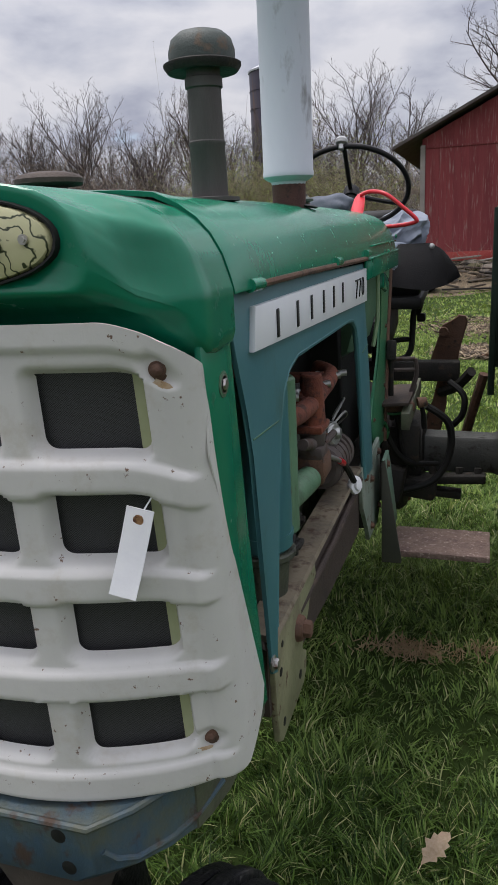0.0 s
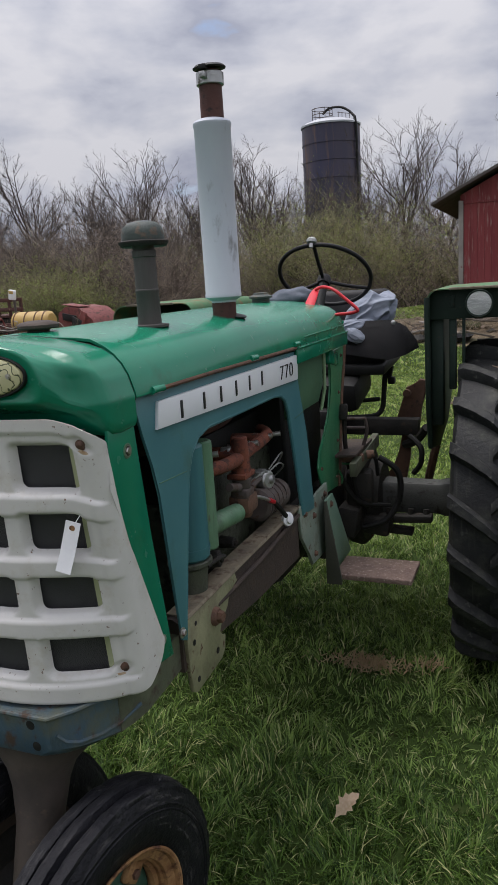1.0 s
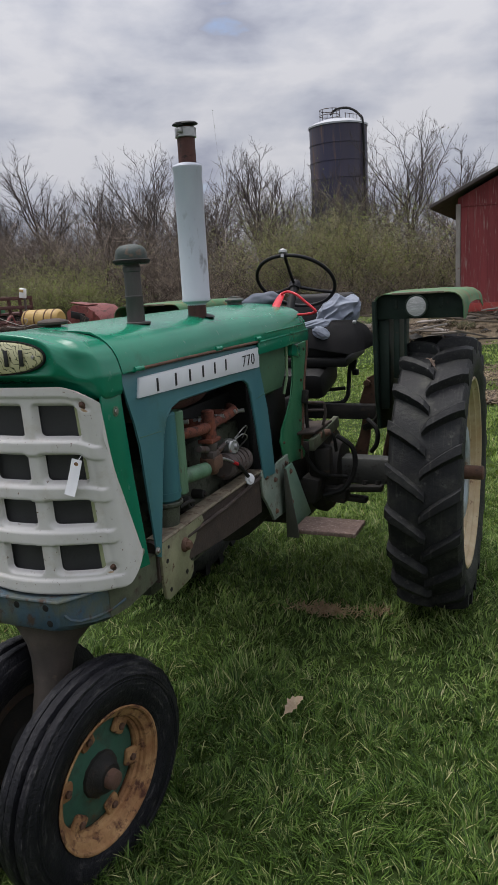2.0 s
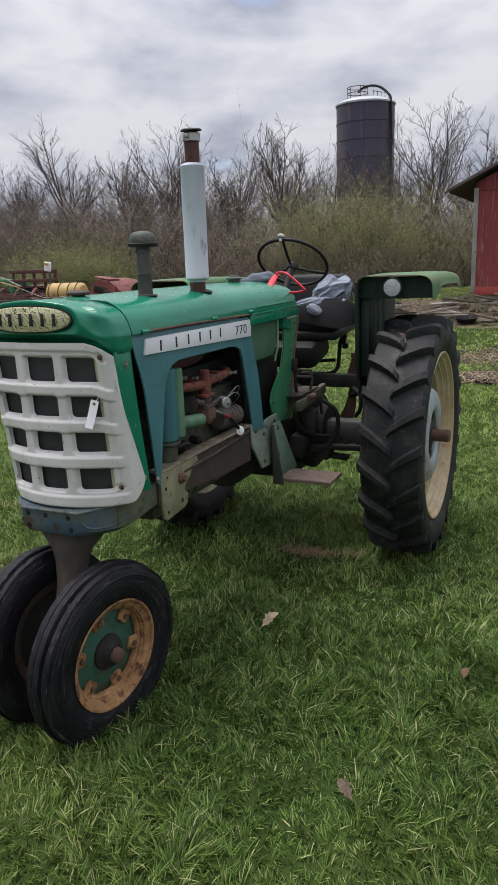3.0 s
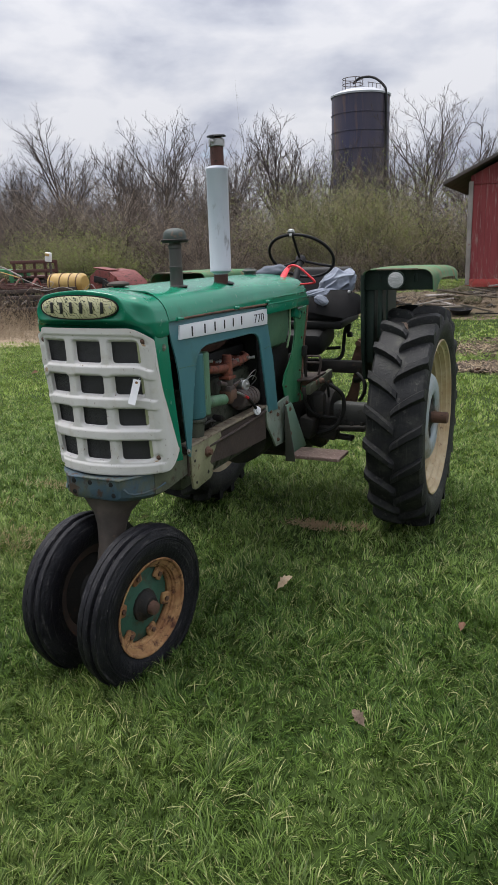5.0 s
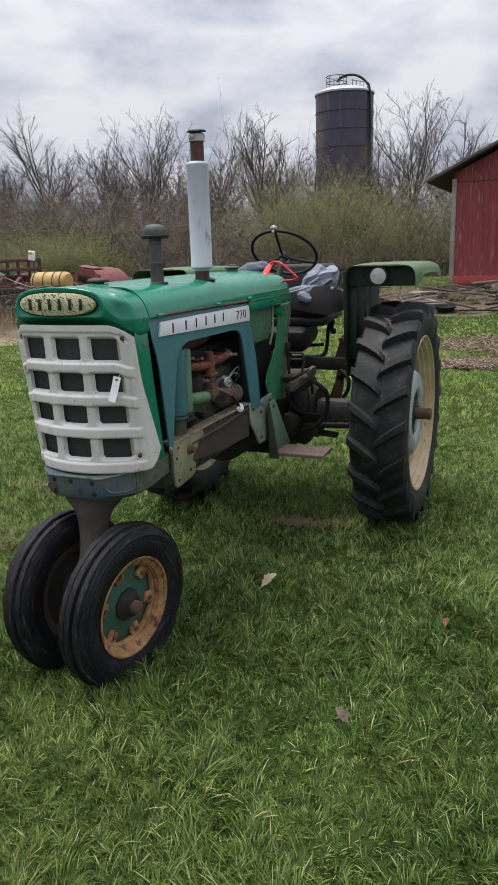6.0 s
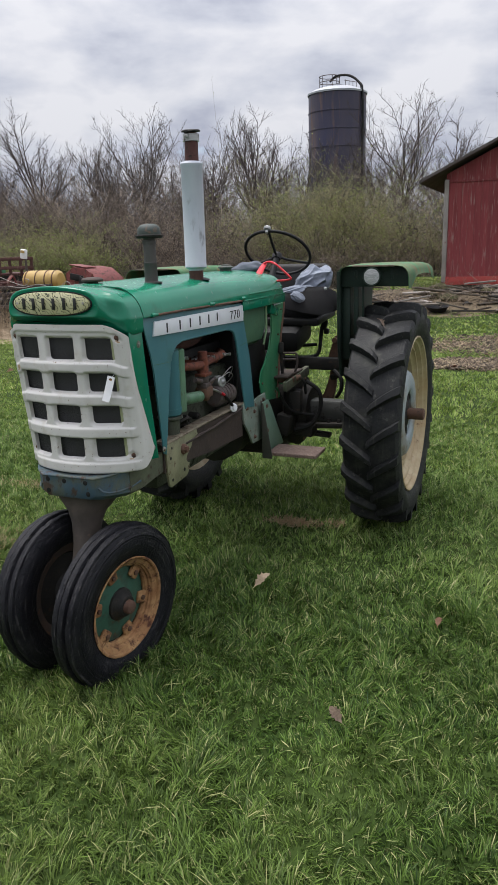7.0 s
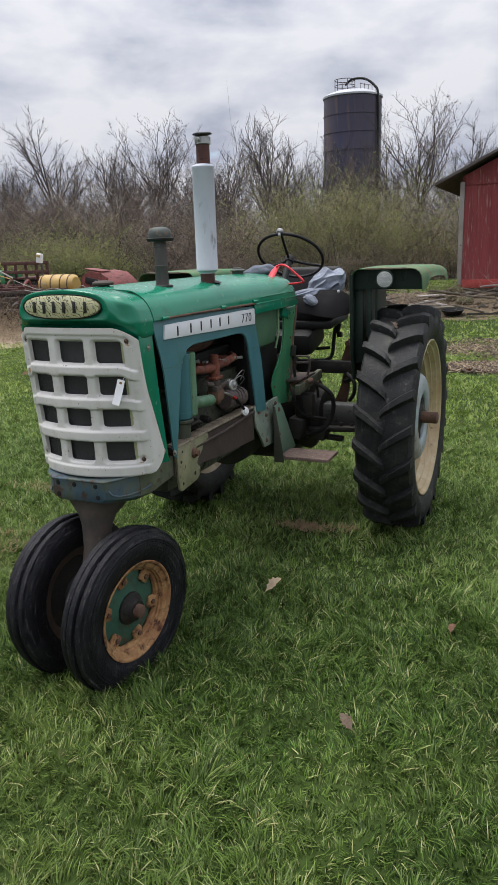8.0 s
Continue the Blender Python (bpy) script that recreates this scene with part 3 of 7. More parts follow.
box(bm, (0, SEAM, 1.53), (0.44, 0.05, 0.10), 0.01)
tube(bm, [(x * 0.985, SEAM - 0.004, z - 0.004) for x, y, z in hood_ring(SEAM, 0.2885, 0.0, 1.512)], 0.004, 6)
part("hood_bulkhead", bm, BLACK, tractor)
# pressed band along the rear of each hood flank
for s in (1, -1):
    bm = B()
    box(bm, (s * 0.282, 1.63, 1.473), (0.012, 0.68, 0.050), 0.004)
    box(bm, (s * 0.286, 1.63, 1.500), (0.012, 0.68, 0.006), 0.002)
    box(bm, (s * 0.2825, 1.66, 1.531), (0.006, 0.54, 0.005), 0.002)
    part("hood_band", bm, GREEN, tractor)
    for yy in (1.70, 1.90):
        bolt(tractor, (s * 0.288, yy, 1.545 if yy > 1.8 else 1.505), (s, 0, 0), 0.005, 0.004, GREEN, "hood_screw")

# nose cap: flat face, chamfered corners, a knock above the chamfer
def nose_ring(y, w, lift, k, bot):
    """k flattens the roof line towards the face."""
    half = [(x * w / 0.286, 1.648 + lift - (1.648 - z) * k) for x, z in ROOF_LINE]
    last = half[-1][1]
    half += [(w, last - 0.012), (w, (last + bot) / 2), (w, bot + 0.022), (w - 0.004, bot + 0.009), (w - 0.014, bot + 0.001), (w - 0.04, bot), (w * 0.4, bot)]
    return [(x, y, z) for x, z in half] + [(-x, y, z) for x, z in half[:0:-1]]


def bow(ring, depth, w):
    return [(x, y - depth * (1 - min(1.0, abs(x) / w) ** 2), z) for x, y, z in ring]


rings = []
for y, w, lift, k, bot, d in ((0.034, 0.150, -0.030, 0.5, 1.552, 0.010), (0.029, 0.185, -0.013, 0.5, 1.542, 0.012), (0.028, 0.203, -0.003, 0.55, 1.536, 0.013), (0.0284, 0.2085, 0.000, 0.58, 1.534, 0.013), (0.0290, 0.2120, 0.002, 0.6, 1.533, 0.013), (0.0310, 0.2150, 0.004, 0.62, 1.530, 0.012), (0.0345, 0.2183, 0.0035, 0.65, 1.528, 0.012),
                              (0.048, 0.2310, 0.001, 0.78, 1.518, 0.010), (0.062, 0.2440, -0.003, 0.90, 1.510, 0.007), (0.076, 0.2585, -0.004, 0.96, 1.502, 0.004), (0.090, 0.2735, 0.0, 1.0, 1.484, 0.002),
                              (0.098, 0.2820, 0.002, 1.0, 1.474, 0.001), (0.104, 0.2870, 0.002, 1.0, 1.466, 0.0), (0.111, 0.2900, 0.002, 1.0, 1.459, 0.0), (0.124, 0.2915, 0.002, 1.0, 1.451, 0.0), (0.155, 0.2905, 0.0, 1.0, 1.446, 0.0), (0.213, 0.288, -0.001, 1.0, 1.448, 0.0)):
    ring = bow(nose_ring(y, w, lift, k, bot), d, w)
    rings.append([(x - 0.011 * (1 - min(1.0, max(0.0, (y0 - 0.035) / 0.06))), y0, z) for x, y0, z in ring])
bm = B()
loft(bm, rings)
bmesh.ops.subdivide_edges(bm, edges=[e for e in bm.edges if e.calc_length() > 0.008 and max(abs(v.co.x) for v in e.verts) > 0.17], cuts=2, use_grid_fill=True)
for v in bm.verts:
    x, y, z = v.co
    side = math.copysign(1.0, x)
    # a shallow knock in the chamfer under a folded ridge
    f = math.exp(-((y - 0.066) / 0.020) ** 2 - ((z - 1.545) / 0.040) ** 2) if abs(x) > 0.2 else 0.0
    lip = 1.600 - 0.5 * (y - 0.06)
    ridge = math.exp(-((z - lip) / 0.013) ** 2 - ((y - 0.082) / 0.028) ** 2) if abs(x) > 0.18 else 0.0
    q = math.exp(-((abs(x) - 0.262) / 0.018) ** 2 - ((y - 0.080) / 0.022) ** 2 - ((z - 1.492) / 0.014) ** 2)
    amount = 1.0 if x > 0 else 0.4
    v.co = Vector((x - side * amount * (0.007 * f - 0.005 * ridge + 0.004 * q), y + amount * (0.008 * f + 0.006 * q), z + 0.004 * amount * ridge))
nose_cap = part("nose_cap", bm, GREEN, tractor, "rounded green nose with dented corners", 36)

# oval cream name plate, reflections painted in as dark strokes, plain bars for lettering
def oval(y, rx, rz, cz, n=40, p=2.6):
    return [(-0.011 + math.copysign(abs(math.cos(a)) ** (2 / p), math.cos(a)) * rx, y + 0.010 * (abs(math.cos(a)) ** 2), cz + math.copysign(abs(math.sin(a)) ** (2 / 2.2), math.sin(a)) * rz)
            for a in (2 * math.pi * i / n for i in range(n))]


bm = B()
loft(bm, [oval(0.020, 0.187, 0.0495, 1.585), oval(0.0105, 0.186, 0.0485, 1.585), oval(0.0105, 0.183, 0.0465, 1.585), oval(0.016, 0.181, 0.0445, 1.585)])
part("plate_border", bm, BLACK, nose_cap)
bm = B()
loft(bm, [oval(0.016, 0.181, 0.0455, 1.585), oval(0.009, 0.178, 0.044, 1.585), oval(0.006, 0.170, 0.040, 1.585)])
part("name_plate", bm, CREAM, nose_cap, "cream plate with reflections painted as dark strokes")
for k in range(6):
    bm = B()
    x = -0.132 + k * 0.048
    box(bm, (x, 0.0040 + 0.010 * ((x + 0.011) / 0.18) ** 2, 1.584), (0.013, 0.004, 0.044), 0.0015)
    part("lettering_bar", bm, INK, nose_cap)
for sx in (-1, 1):
    bolt(nose_cap, (-0.011 + sx * 0.155, 0.012, 1.586), (0, -1, 0), 0.0035, 0.002, CHROME, "plate_screw", 14)

# grille: pressed white frame of bars, bowed towards its foot
def face_y(x, z):
    f = (1.50 - z) / 0.6
    centre, edge = 0.022 + 0.018 * f, 0.046 + 0.082 * f
    return centre + (edge - centre) * (min(abs(x), 0.27) / 0.255) ** 2


grille = tagged(new("grille"), "chipped white pressed-steel grille with four rows of openings")
grille.parent = tractor
ROWS_Z = ((1.360, 1.449), (1.230, 1.309), (1.097, 1.172), (0.950, 1.034))
COLS_X = ((-0.224, -0.105), (-0.054, 0.066), (0.113, 0.233))


def hole_at(x, z):
    """Signed distance to the nearest opening, inside below zero; lower corners rounder."""
    best = 9.0
    for lo, hi in ROWS_Z:
        for a, b in COLS_X:
            hx, hz, cx, cz = (b - a) / 2, (hi - lo) / 2, (a + b) / 2, (lo + hi) / 2
            r = 0.016 if z < cz else 0.006
            qx, qz = abs(x - cx) - hx + r, abs(z - cz) - hz + r
            d = math.hypot(max(qx, 0), max(qz, 0)) + min(max(qx, qz), 0.0) - r
            best = min(best, d)
    return best


def skin(s, z, depth):
    """A place on the grille: s runs out from the centre line, round the corner and back along the flank."""
    a, sg = abs(s), math.copysign(1, s)
    edge = 0.092 + (1.45 - z) * 0.235
    if a > 0.20:
        k = (a - 0.20) / 0.16
        top = 1.503 - 0.120 * k ** 1.8 - 0.030 * (1 - math.sqrt(max(0.0, 1 - k ** 4)))
        bot = 0.886 + 0.034 * k ** 2 + 0.055 * (1 - math.sqrt(max(0.0, 1 - k ** 4)))
        z = bot + (z - 0.886) / 0.617 * (top - bot)
    fy = face_y(a, z)
    # the right-hand flank is knocked inwards
    tuck = 0.030 * smooth((a - 0.19) / 0.08) if s < 0 else 0.0
    if a <= 0.258:
        return Vector((s + tuck, fy + depth, z))
    y0 = face_y(0.258, z)
    if a <= 0.30:
        t = (a - 0.258) / 0.042 * math.pi / 2
        return Vector((tuck + sg * (0.258 + (0.036 - depth * 0.8) * math.sin(t)), y0 + 0.030 * (1 - math.cos(t)) + depth * math.cos(t), z))
    f = (a - 0.30) / 0.06
    y = y0 + 0.030 + (edge - y0 - 0.030) * f
    return Vector((tuck + sg * (0.294 - depth * 0.8 + 0.002 * f), y, z))


def lines(marks, step):
    out = []
    for a, b in zip(marks, marks[1:]):
        n = max(1, round((b - a) / step))
        out += [a + (b - a) * i / n for i in range(n)]
    return out + [marks[-1]]


S = lines([-0.36, -0.30, -0.258, -0.224, -0.105, -0.054, 0.066, 0.113, 0.233, 0.258, 0.30, 0.36], 0.0042)
Z = lines([0.886, 0.950, 1.034, 1.097, 1.172, 1.230, 1.309, 1.360, 1.449, 1.503], 0.0042)
bm = B()
grid, dist = [], []
for z in Z:
    row, drow = [], []
    for s in S:
        x, zz = s, z
        d = hole_at(x, zz)
        if -0.0023 < d < 0.0023:
            e = 0.0005
            gx, gz = (hole_at(x + e, zz) - d) / e, (hole_at(x, zz + e) - d) / e
            x, zz, d = x - gx * d, zz - gz * d, 0.0
        # pressed section: sunk edges round the openings, proud rolled cross bars
        depth = 0.019 * (1 - smooth(d / 0.010))
        for hi, lo in ((1.360, 1.309), (1.230, 1.172), (1.097, 1.034)):
            mid = (hi + lo) / 2 - 0.004
            up = zz - mid - 0.55 * max(0.0, abs(x) - 0.268)
            depth -= 0.0085 * smooth((0.024 - abs(up)) / (0.0085 if up > 0 else 0.004)) * (1 - smooth((abs(x) - 0.262) / 0.026))
        depth -= 0.007 * smooth((0.024 - abs(zz - 0.908)) / 0.006) * (1 - smooth((abs(x) - 0.262) / 0.030))
        depth -= 0.006 * smooth((zz - 1.472) / 0.006) * (1 - smooth((abs(x) - 0.225) / 0.030))
        for bz in (1.467, 0.957):
            q = math.hypot(abs(x) - 0.254, zz - bz)
            depth += 0.006 * (1 - smooth((q - 0.012) / 0.008))
        row.append(bm.verts.new(skin(x, zz, depth)))
        drow.append(d)
    grid.append(row)
    dist.append(drow)
for j in range(len(Z) - 1):
    for i in range(len(S) - 1):
        if (dist[j][i] + dist[j][i + 1] + dist[j + 1][i + 1] + dist[j + 1][i]) > 1e-6 and hole_at((S[i] + S[i + 1]) / 2, (Z[j] + Z[j + 1]) / 2) > -0.0006:
            bm.faces.new((grid[j][i], grid[j][i + 1], grid[j + 1][i + 1], grid[j + 1][i]))
bmesh.ops.delete(bm, geom=[v for v in bm.verts if not v.link_faces], context="VERTS")
bmesh.ops.recalc_face_normals(bm, faces=bm.faces)
bmesh.ops.solidify(bm, geom=bm.faces[:], thickness=0.002)
part("grille_frame", bm, WHITE, grille, "white pressed grille frame, chipped", 60)
for s in (1, -1):
    for z in (1.467, 0.957):
        p = skin(s * 0.254, z, 0.005)
        bm = B()
        lathe(bm, [(0.0095, 0), (0.0095, 0.003), (0.006, 0.0045)], frame_at(p, p + Vector((0.2 * s, -1, 0.1))), 18)
        lathe(bm, [(0.0065, 0.003), (0.0065, 0.007), (0.0045, 0.009), (0.001, 0.010)], frame_at(p, p + Vector((0.2 * s, -1, 0.1))), 14)
        part("grille_bolt", bm, RUST, grille, "rusty brown bolt")
        bm = B()
        lathe(bm, [(0.0105, 0.0), (0.010, 0.0012), (0.008, 0.0016)], frame_at(p + Vector((0, 0.001, -0.003)), p + Vector((0.2 * s, -1, 0.1))), 14)
        part("rust_ring", bm, RUST, grille)
    # pale inner flange of the outer column
    bm = B()
    loft(bm, [[(s * 0.236, face_y(0.236, z) + 0.018, z), (s * 0.236, face_y(0.236, z) + 0.022, z), (s * 0.220, face_y(0.220, z) + 0.024, z), (s * 0.220, face_y(0.220, z) + 0.020, z)] for z in (0.94, 1.2, 1.46)])
    flange = part("inner_flange", bm, FLANGE, grille)
bm = B()
loft(bm, [[(x, face_y(x, z) + 0.025 + d, z) for x, d in ((-0.25, 0.0), (-0.12, 0), (0, 0), (0.12, 0), (0.25, 0), (0.25, 0.01), (0, 0.01), (-0.25, 0.01))] for z in (0.90, 1.05, 1.2, 1.35, 1.475)])
part("screen", bm, SCREEN, grille, "dark woven radiator screen")

def stain(s0, z0, rs, rz, seed, depth, paint):
    """A thin ragged bloom of rust lying on the pressed sheet."""
    bm = B()
    rings = []
    for f in (0.25, 0.6, 1.0):
        ring = []
        for i in range(18):
            a = 2 * math.pi * i / 18
            k = f * (1 + 0.45 * noise.noise(Vector((math.cos(a) * 1.6, math.sin(a) * 1.6, seed))))
            ring.append(skin(s0 + rs * k * math.cos(a), z0 + rz * k * math.sin(a), depth - 0.0008 * (1.2 - f)))
        rings.append(ring)
    loft(bm, rings, cap=False)
    bm.faces.new([v for v in bm.verts][:18])
    part("rust_stain", bm, paint, grille, "orange rust stain")


stain(0.262, 1.448, 0.014, 0.009, 2.0, -0.0006, STAIN)
stain(-0.246, 1.330, 0.024, 0.013, 5.0, -0.0104, STAIN)
stain(0.247, 0.940, 0.010, 0.006, 7.0, -0.0012, STAIN)

# green radiator shell strip behind the grille, and the dark radiator side
for s in (1, -1):
    bm = B()
    plate(bm, [(0.108, 1.466), (0.206, 1.462), (0.216, 1.36), (0.236, 1.20), (0.264, 1.03), (0.285, 0.905), (0.20, 0.918), (0.14, 1.15), (0.10, 1.35)], "x", s * 0.283, -s * 0.008, 0.002)
    strip = part("radiator_shell", bm, GREEN, tractor)
    bolt(strip, (s * 0.284, 0.172, 1.412), (s, 0, 0), 0.008, 0.004, CHROME, "shell_bolt")
    bolt(strip, (s * 0.284, 0.243, 0.962), (s, 0, 0), 0.008, 0.004, CHROME, "shell_bolt")
    bm = B()
    lathe(bm, [(0.016, 0), (0.016, 0.002), (0.010, 0.003)], frame_at((s * 0.282, 0.172, 1.412), (s, 0.172, 1.412)), 14)
    part("bolt_recess", bm, GREEN_OLD, strip)
bm = B()
box(bm, (0, 0.24, 1.17), (0.46, 0.12, 0.56), 0.01)
part("radiator", bm, BLACK, tractor)

# radiator cap and lamp-like front lid
bm = B()
lathe(bm, [(0.024, -0.01), (0.024, 0.006), (0.042, 0.007), (0.046, 0.010), (0.046, 0.016), (0.041, 0.021), (0.024, 0.025), (0.004, 0.026)], pose(0.004, 0.30, 1.648), 28)
part("radiator_cap", bm, RAIL_WEB, tractor, "dark rusty round radiator cap")
bm = B()
lathe(bm, [(0.035, 0), (0.035, 0.014), (0.046, 0.016), (0.046, 0.022), (0.030, 0.030), (0.028, 0.036), (0.004, 0.038)], pose(0.015, 1.69, 1.648), 24)
part("fuel_cap", bm, CAP_GREEN, tractor)

# air intake stack with its mushroom cap
bm = B()
lathe(bm, [(0.048, 0), (0.048, 0.006), (0.030, 0.008), (0.0285, 0.085), (0.0300, 0.087), (0.0300, 0.092), (0.028, 0.094), (0.027, 0.170), (0.030, 0.172), (0.030, 0.186), (0.027, 0.188), (0.027, 0.225)], pose(0.135, 0.575, 1.633), 28)
part("air_intake", bm, INTAKE, tractor, "dull grey intake pipe")
bm = B()
lathe(bm, [(0.027, -0.004), (0.056, -0.007), (0.061, 0.000), (0.061, 0.003), (0.053, 0.006), (0.053, 0.022), (0.048, 0.038), (0.036, 0.048), (0.018, 0.053), (0.003, 0.054)], pose(0.131, 0.585, 1.838), 32)
mushroom = part("intake_cap", bm, CAP_GREEN, tractor, "weathered green mushroom cap")
bm = B()
lathe(bm, [(0.030, -0.0065), (0.056, -0.0090), (0.0622, -0.0006), (0.0622, 0.0034), (0.0560, 0.0062)], pose(0.131, 0.585, 1.838), 32)
part("cap_rim", bm, IRON, mushroom, "dark rim under the cap")

# exhaust: rusty pipe, white muffler, rain flap
MX, MY = 0.167, 0.975
bm = B()
lathe(bm, [(0.034, -0.05), (0.036, 0.09)], pose(MX, MY, 1.60), 20)
part("exhaust_pipe", bm, RUST_RED, tractor, "rusty exhaust pipe")
bm = B()
lathe(bm, [(0.034, 0), (0.037, 0.012), (0.046, 0.016), (0.0535, 0.022), (0.054, 0.030), (0.0525, 0.034), (0.0525, 0.492), (0.055, 0.497), (0.055, 0.505), (0.050, 0.511), (0.034, 0.517)], pose(MX, MY, 1.668), 32)
part("muffler", bm, MUFFLER, tractor, "white-painted upright muffler")
bm = B()
lathe(bm, [(0.033, 0), (0.032, 0.130)], pose(MX + 0.003, MY, 2.180), 20)
part("tail_pipe", bm, RUST_RED, tractor)
bm = B()
lathe(bm, [(0.036, 0.0), (0.039, 0.002), (0.039, 0.032), (0.036, 0.034)], pose(MX + 0.003, MY, 2.272), 20)
box(bm, (MX + 0.003, MY - 0.045, 2.292), (0.018, 0.02, 0.016), 0.002)
part("flap_clamp", bm, ALLOY, tractor, "bright clamp of the rain flap")
bm = B()
lathe(bm, [(0.046, 0), (0.047, 0.003), (0.040, 0.009), (0.004, 0.011)], pose(MX + 0.003, MY, 2.316, 4, 0, 0), 24)
box(bm, (MX + 0.003, MY - 0.04, 2.312), (0.02, 0.03, 0.012), 0.002)
part("rain_flap", bm, BLACK, tractor)
bm = B()
lathe(bm, [(0.042, 0), (0.046, 0.004), (0.04, 0.006)], pose(MX + 0.01, MY + 0.03, 1.632, 0, 12, 0), 20)
part("exhaust_hole", bm, BLACK, hood)

# teal engine side panels with the white sign
PANEL = [(0.222, 1.515), (0.254, 1.425), (0.284, 1.35), (0.306, 1.28), (0.328, 1.08), (0.350, 0.905), (0.376, 0.892), (0.386, 0.97), (0.420, 1.15), (0.452, 1.285), (0.478, 1.335), (0.520, 1.365), (0.580, 1.378), (1.08, 1.373), (1.14, 1.366),
         (1.185, 1.345), (1.212, 1.30), (1.258, 1.14), (1.320, 0.905), (1.448, 0.892), (1.418, 1.05), (1.388, 1.20), (1.335, 1.34), (1.305, 1.42), (1.310, 1.490)]
for s in (1, -1):
    bm = B()
    plate(bm, PANEL, "x", s * 0.274, -s * 0.007, 0.0025)
    panel = part("side_panel", bm, TEAL, tractor, "teal sheet-metal engine side panel")
    # rolled lip round the opening
    bm = B()
    tube(bm, [(s * 0.268, y, z) for y, z in PANEL[7:19]], 0.007, 8)
    part("opening_lip", bm, TEAL, panel)
    for c, d, t in (((s * 0.274, 0.372, 1.302), (0.003, 0.135, 0.002), (-3, 0, 0)), ((s * 0.274, 1.315, 1.27), (0.003, 0.10, 0.002), (4, 0, 0))):
        bm = B()
        box(bm, c, d, 0.0008, t)
        part("panel_seam", bm, GREEN_OLD, panel)
    bm = B()
    tube(bm, [(s * 0.285, 0.31, 1.515), (s * 0.285, 0.60, 1.513), (s * 0.284, 1.28, 1.503)], 0.006, 8)
    part("hinge_rod", bm, RUST, panel)
    for y in (0.285, 0.86, 1.26):
        bm = B()
        tube(bm, [(s * 0.286, y, 1.516), (s * 0.286, y + 0.05, 1.515)], 0.009, 10)
        part("hinge_knuckle", bm, GREEN, panel)
    bolt(panel, (s * 0.275, 0.350, 0.925), (s, 0, 0), 0.009, 0.008, CHROME, "panel_bolt")
    bm = B()
    plate(bm, [(0.318, 1.487), (1.302, 1.479), (1.294, 1.396), (0.306, 1.427)], "x", s * 0.283, -s * 0.010, 0.0025)
    sign = part("name_sign", bm, SIGN, panel, "white sign strip with black lettering")
    for y in (0.422, 0.545, 0.648, 0.751, 0.850, 0.950):
        bm = B()
        box(bm, (s * 0.2845, y, 1.452 - 0.006 * (y - 0.4)), (0.002, 0.011, 0.042), 0.0008)
        part("lettering_bar", bm, INK, sign)
    txt = bpy.data.curves.new("number", "FONT")
    txt.body, txt.size, txt.extrude, txt.align_x = "770", 0.066, 0.001, "CENTER"
    txt.offset, txt.space_character = -0.0012, 1.12
    num = new("number", txt)
    num.data.materials.append(INK)
    num.matrix_world = pose(s * 0.2845, 1.175, 1.418, 90, 0, 90 * s) @ Matrix.Diagonal((1.25, 1, 1, 1))
    num.parent = sign

# front bolster
bm = B()
def bol(y, w, z0, z1):
    return [(-w, y, z0 + 0.02), (-w, y, z1), (w, y, z1), (w, y, z0 + 0.02), (w - 0.03, y, z0), (-w + 0.03, y, z0)]
loft(bm, [bol(0.022, 0.128, 0.782, 0.872), bol(0.026, 0.132, 0.778, 0.876), bol(0.060, 0.172, 0.772, 0.880), bol(0.10, 0.202, 0.769, 0.883), bol(0.145, 0.225, 0.767, 0.887)])
bmesh.ops.bevel(bm, geom=[e for e in bm.edges if len(e.link_faces) == 2 and e.calc_face_angle() > 0.5], offset=0.005, segments=2, affect="EDGES", profile=0.5)
bmesh.ops.translate(bm, verts=bm.verts, vec=(-0.008, 0, 0))
bolster = part("front_bolster", bm, BLUE_WORN, tractor, "cast front bolster with worn blue paint")
bm = B()
loft(bm, [bol(0.142, 0.2265, 0.766, 0.889), bol(0.17, 0.236, 0.767, 0.891), bol(0.22, 0.247, 0.770, 0.894), bol(0.30, 0.253, 0.782, 0.897), bol(0.40, 0.255, 0.792, 0.902), bol(0.45, 0.255, 0.800, 0.902)])
bmesh.ops.bevel(bm, geom=[e for e in bm.edges if len(e.link_faces) == 2 and e.calc_face_angle() > 0.5], offset=0.004, segments=2, affect="EDGES", profile=0.5)
bmesh.ops.translate(bm, verts=bm.verts, vec=(-0.008, 0, 0))
part("bolster_flank", bm, STEP_OLIVE, bolster, "olive-brown dirty bolster side")
for s in (1, -1):
    bm = B()
    tube(bm, [(s * x - 0.008, y, z) for x, y, z in ((0.0, 0.020, 0.871), (0.128, 0.021, 0.871), (0.173, 0.059, 0.878), (0.209, 0.109, 0.882), (0.231, 0.160, 0.886), (0.244, 0.20, 0.889))], 0.0055, 8)
    part("bolster_lip", bm, BLUE_WORN, bolster)
    bm = B()
    tube(bm, [(s * x - 0.008, y, z) for x, y, z in ((0.140, 0.032, 0.830), (0.152, 0.042, 0.812), (0.173, 0.060, 0.803), (0.203, 0.100, 0.803), (0.226, 0.145, 0.808), (0.244, 0.20, 0.822))], 0.0045, 8)
    part("casting_rib", bm, BLUE_WORN, bolster)
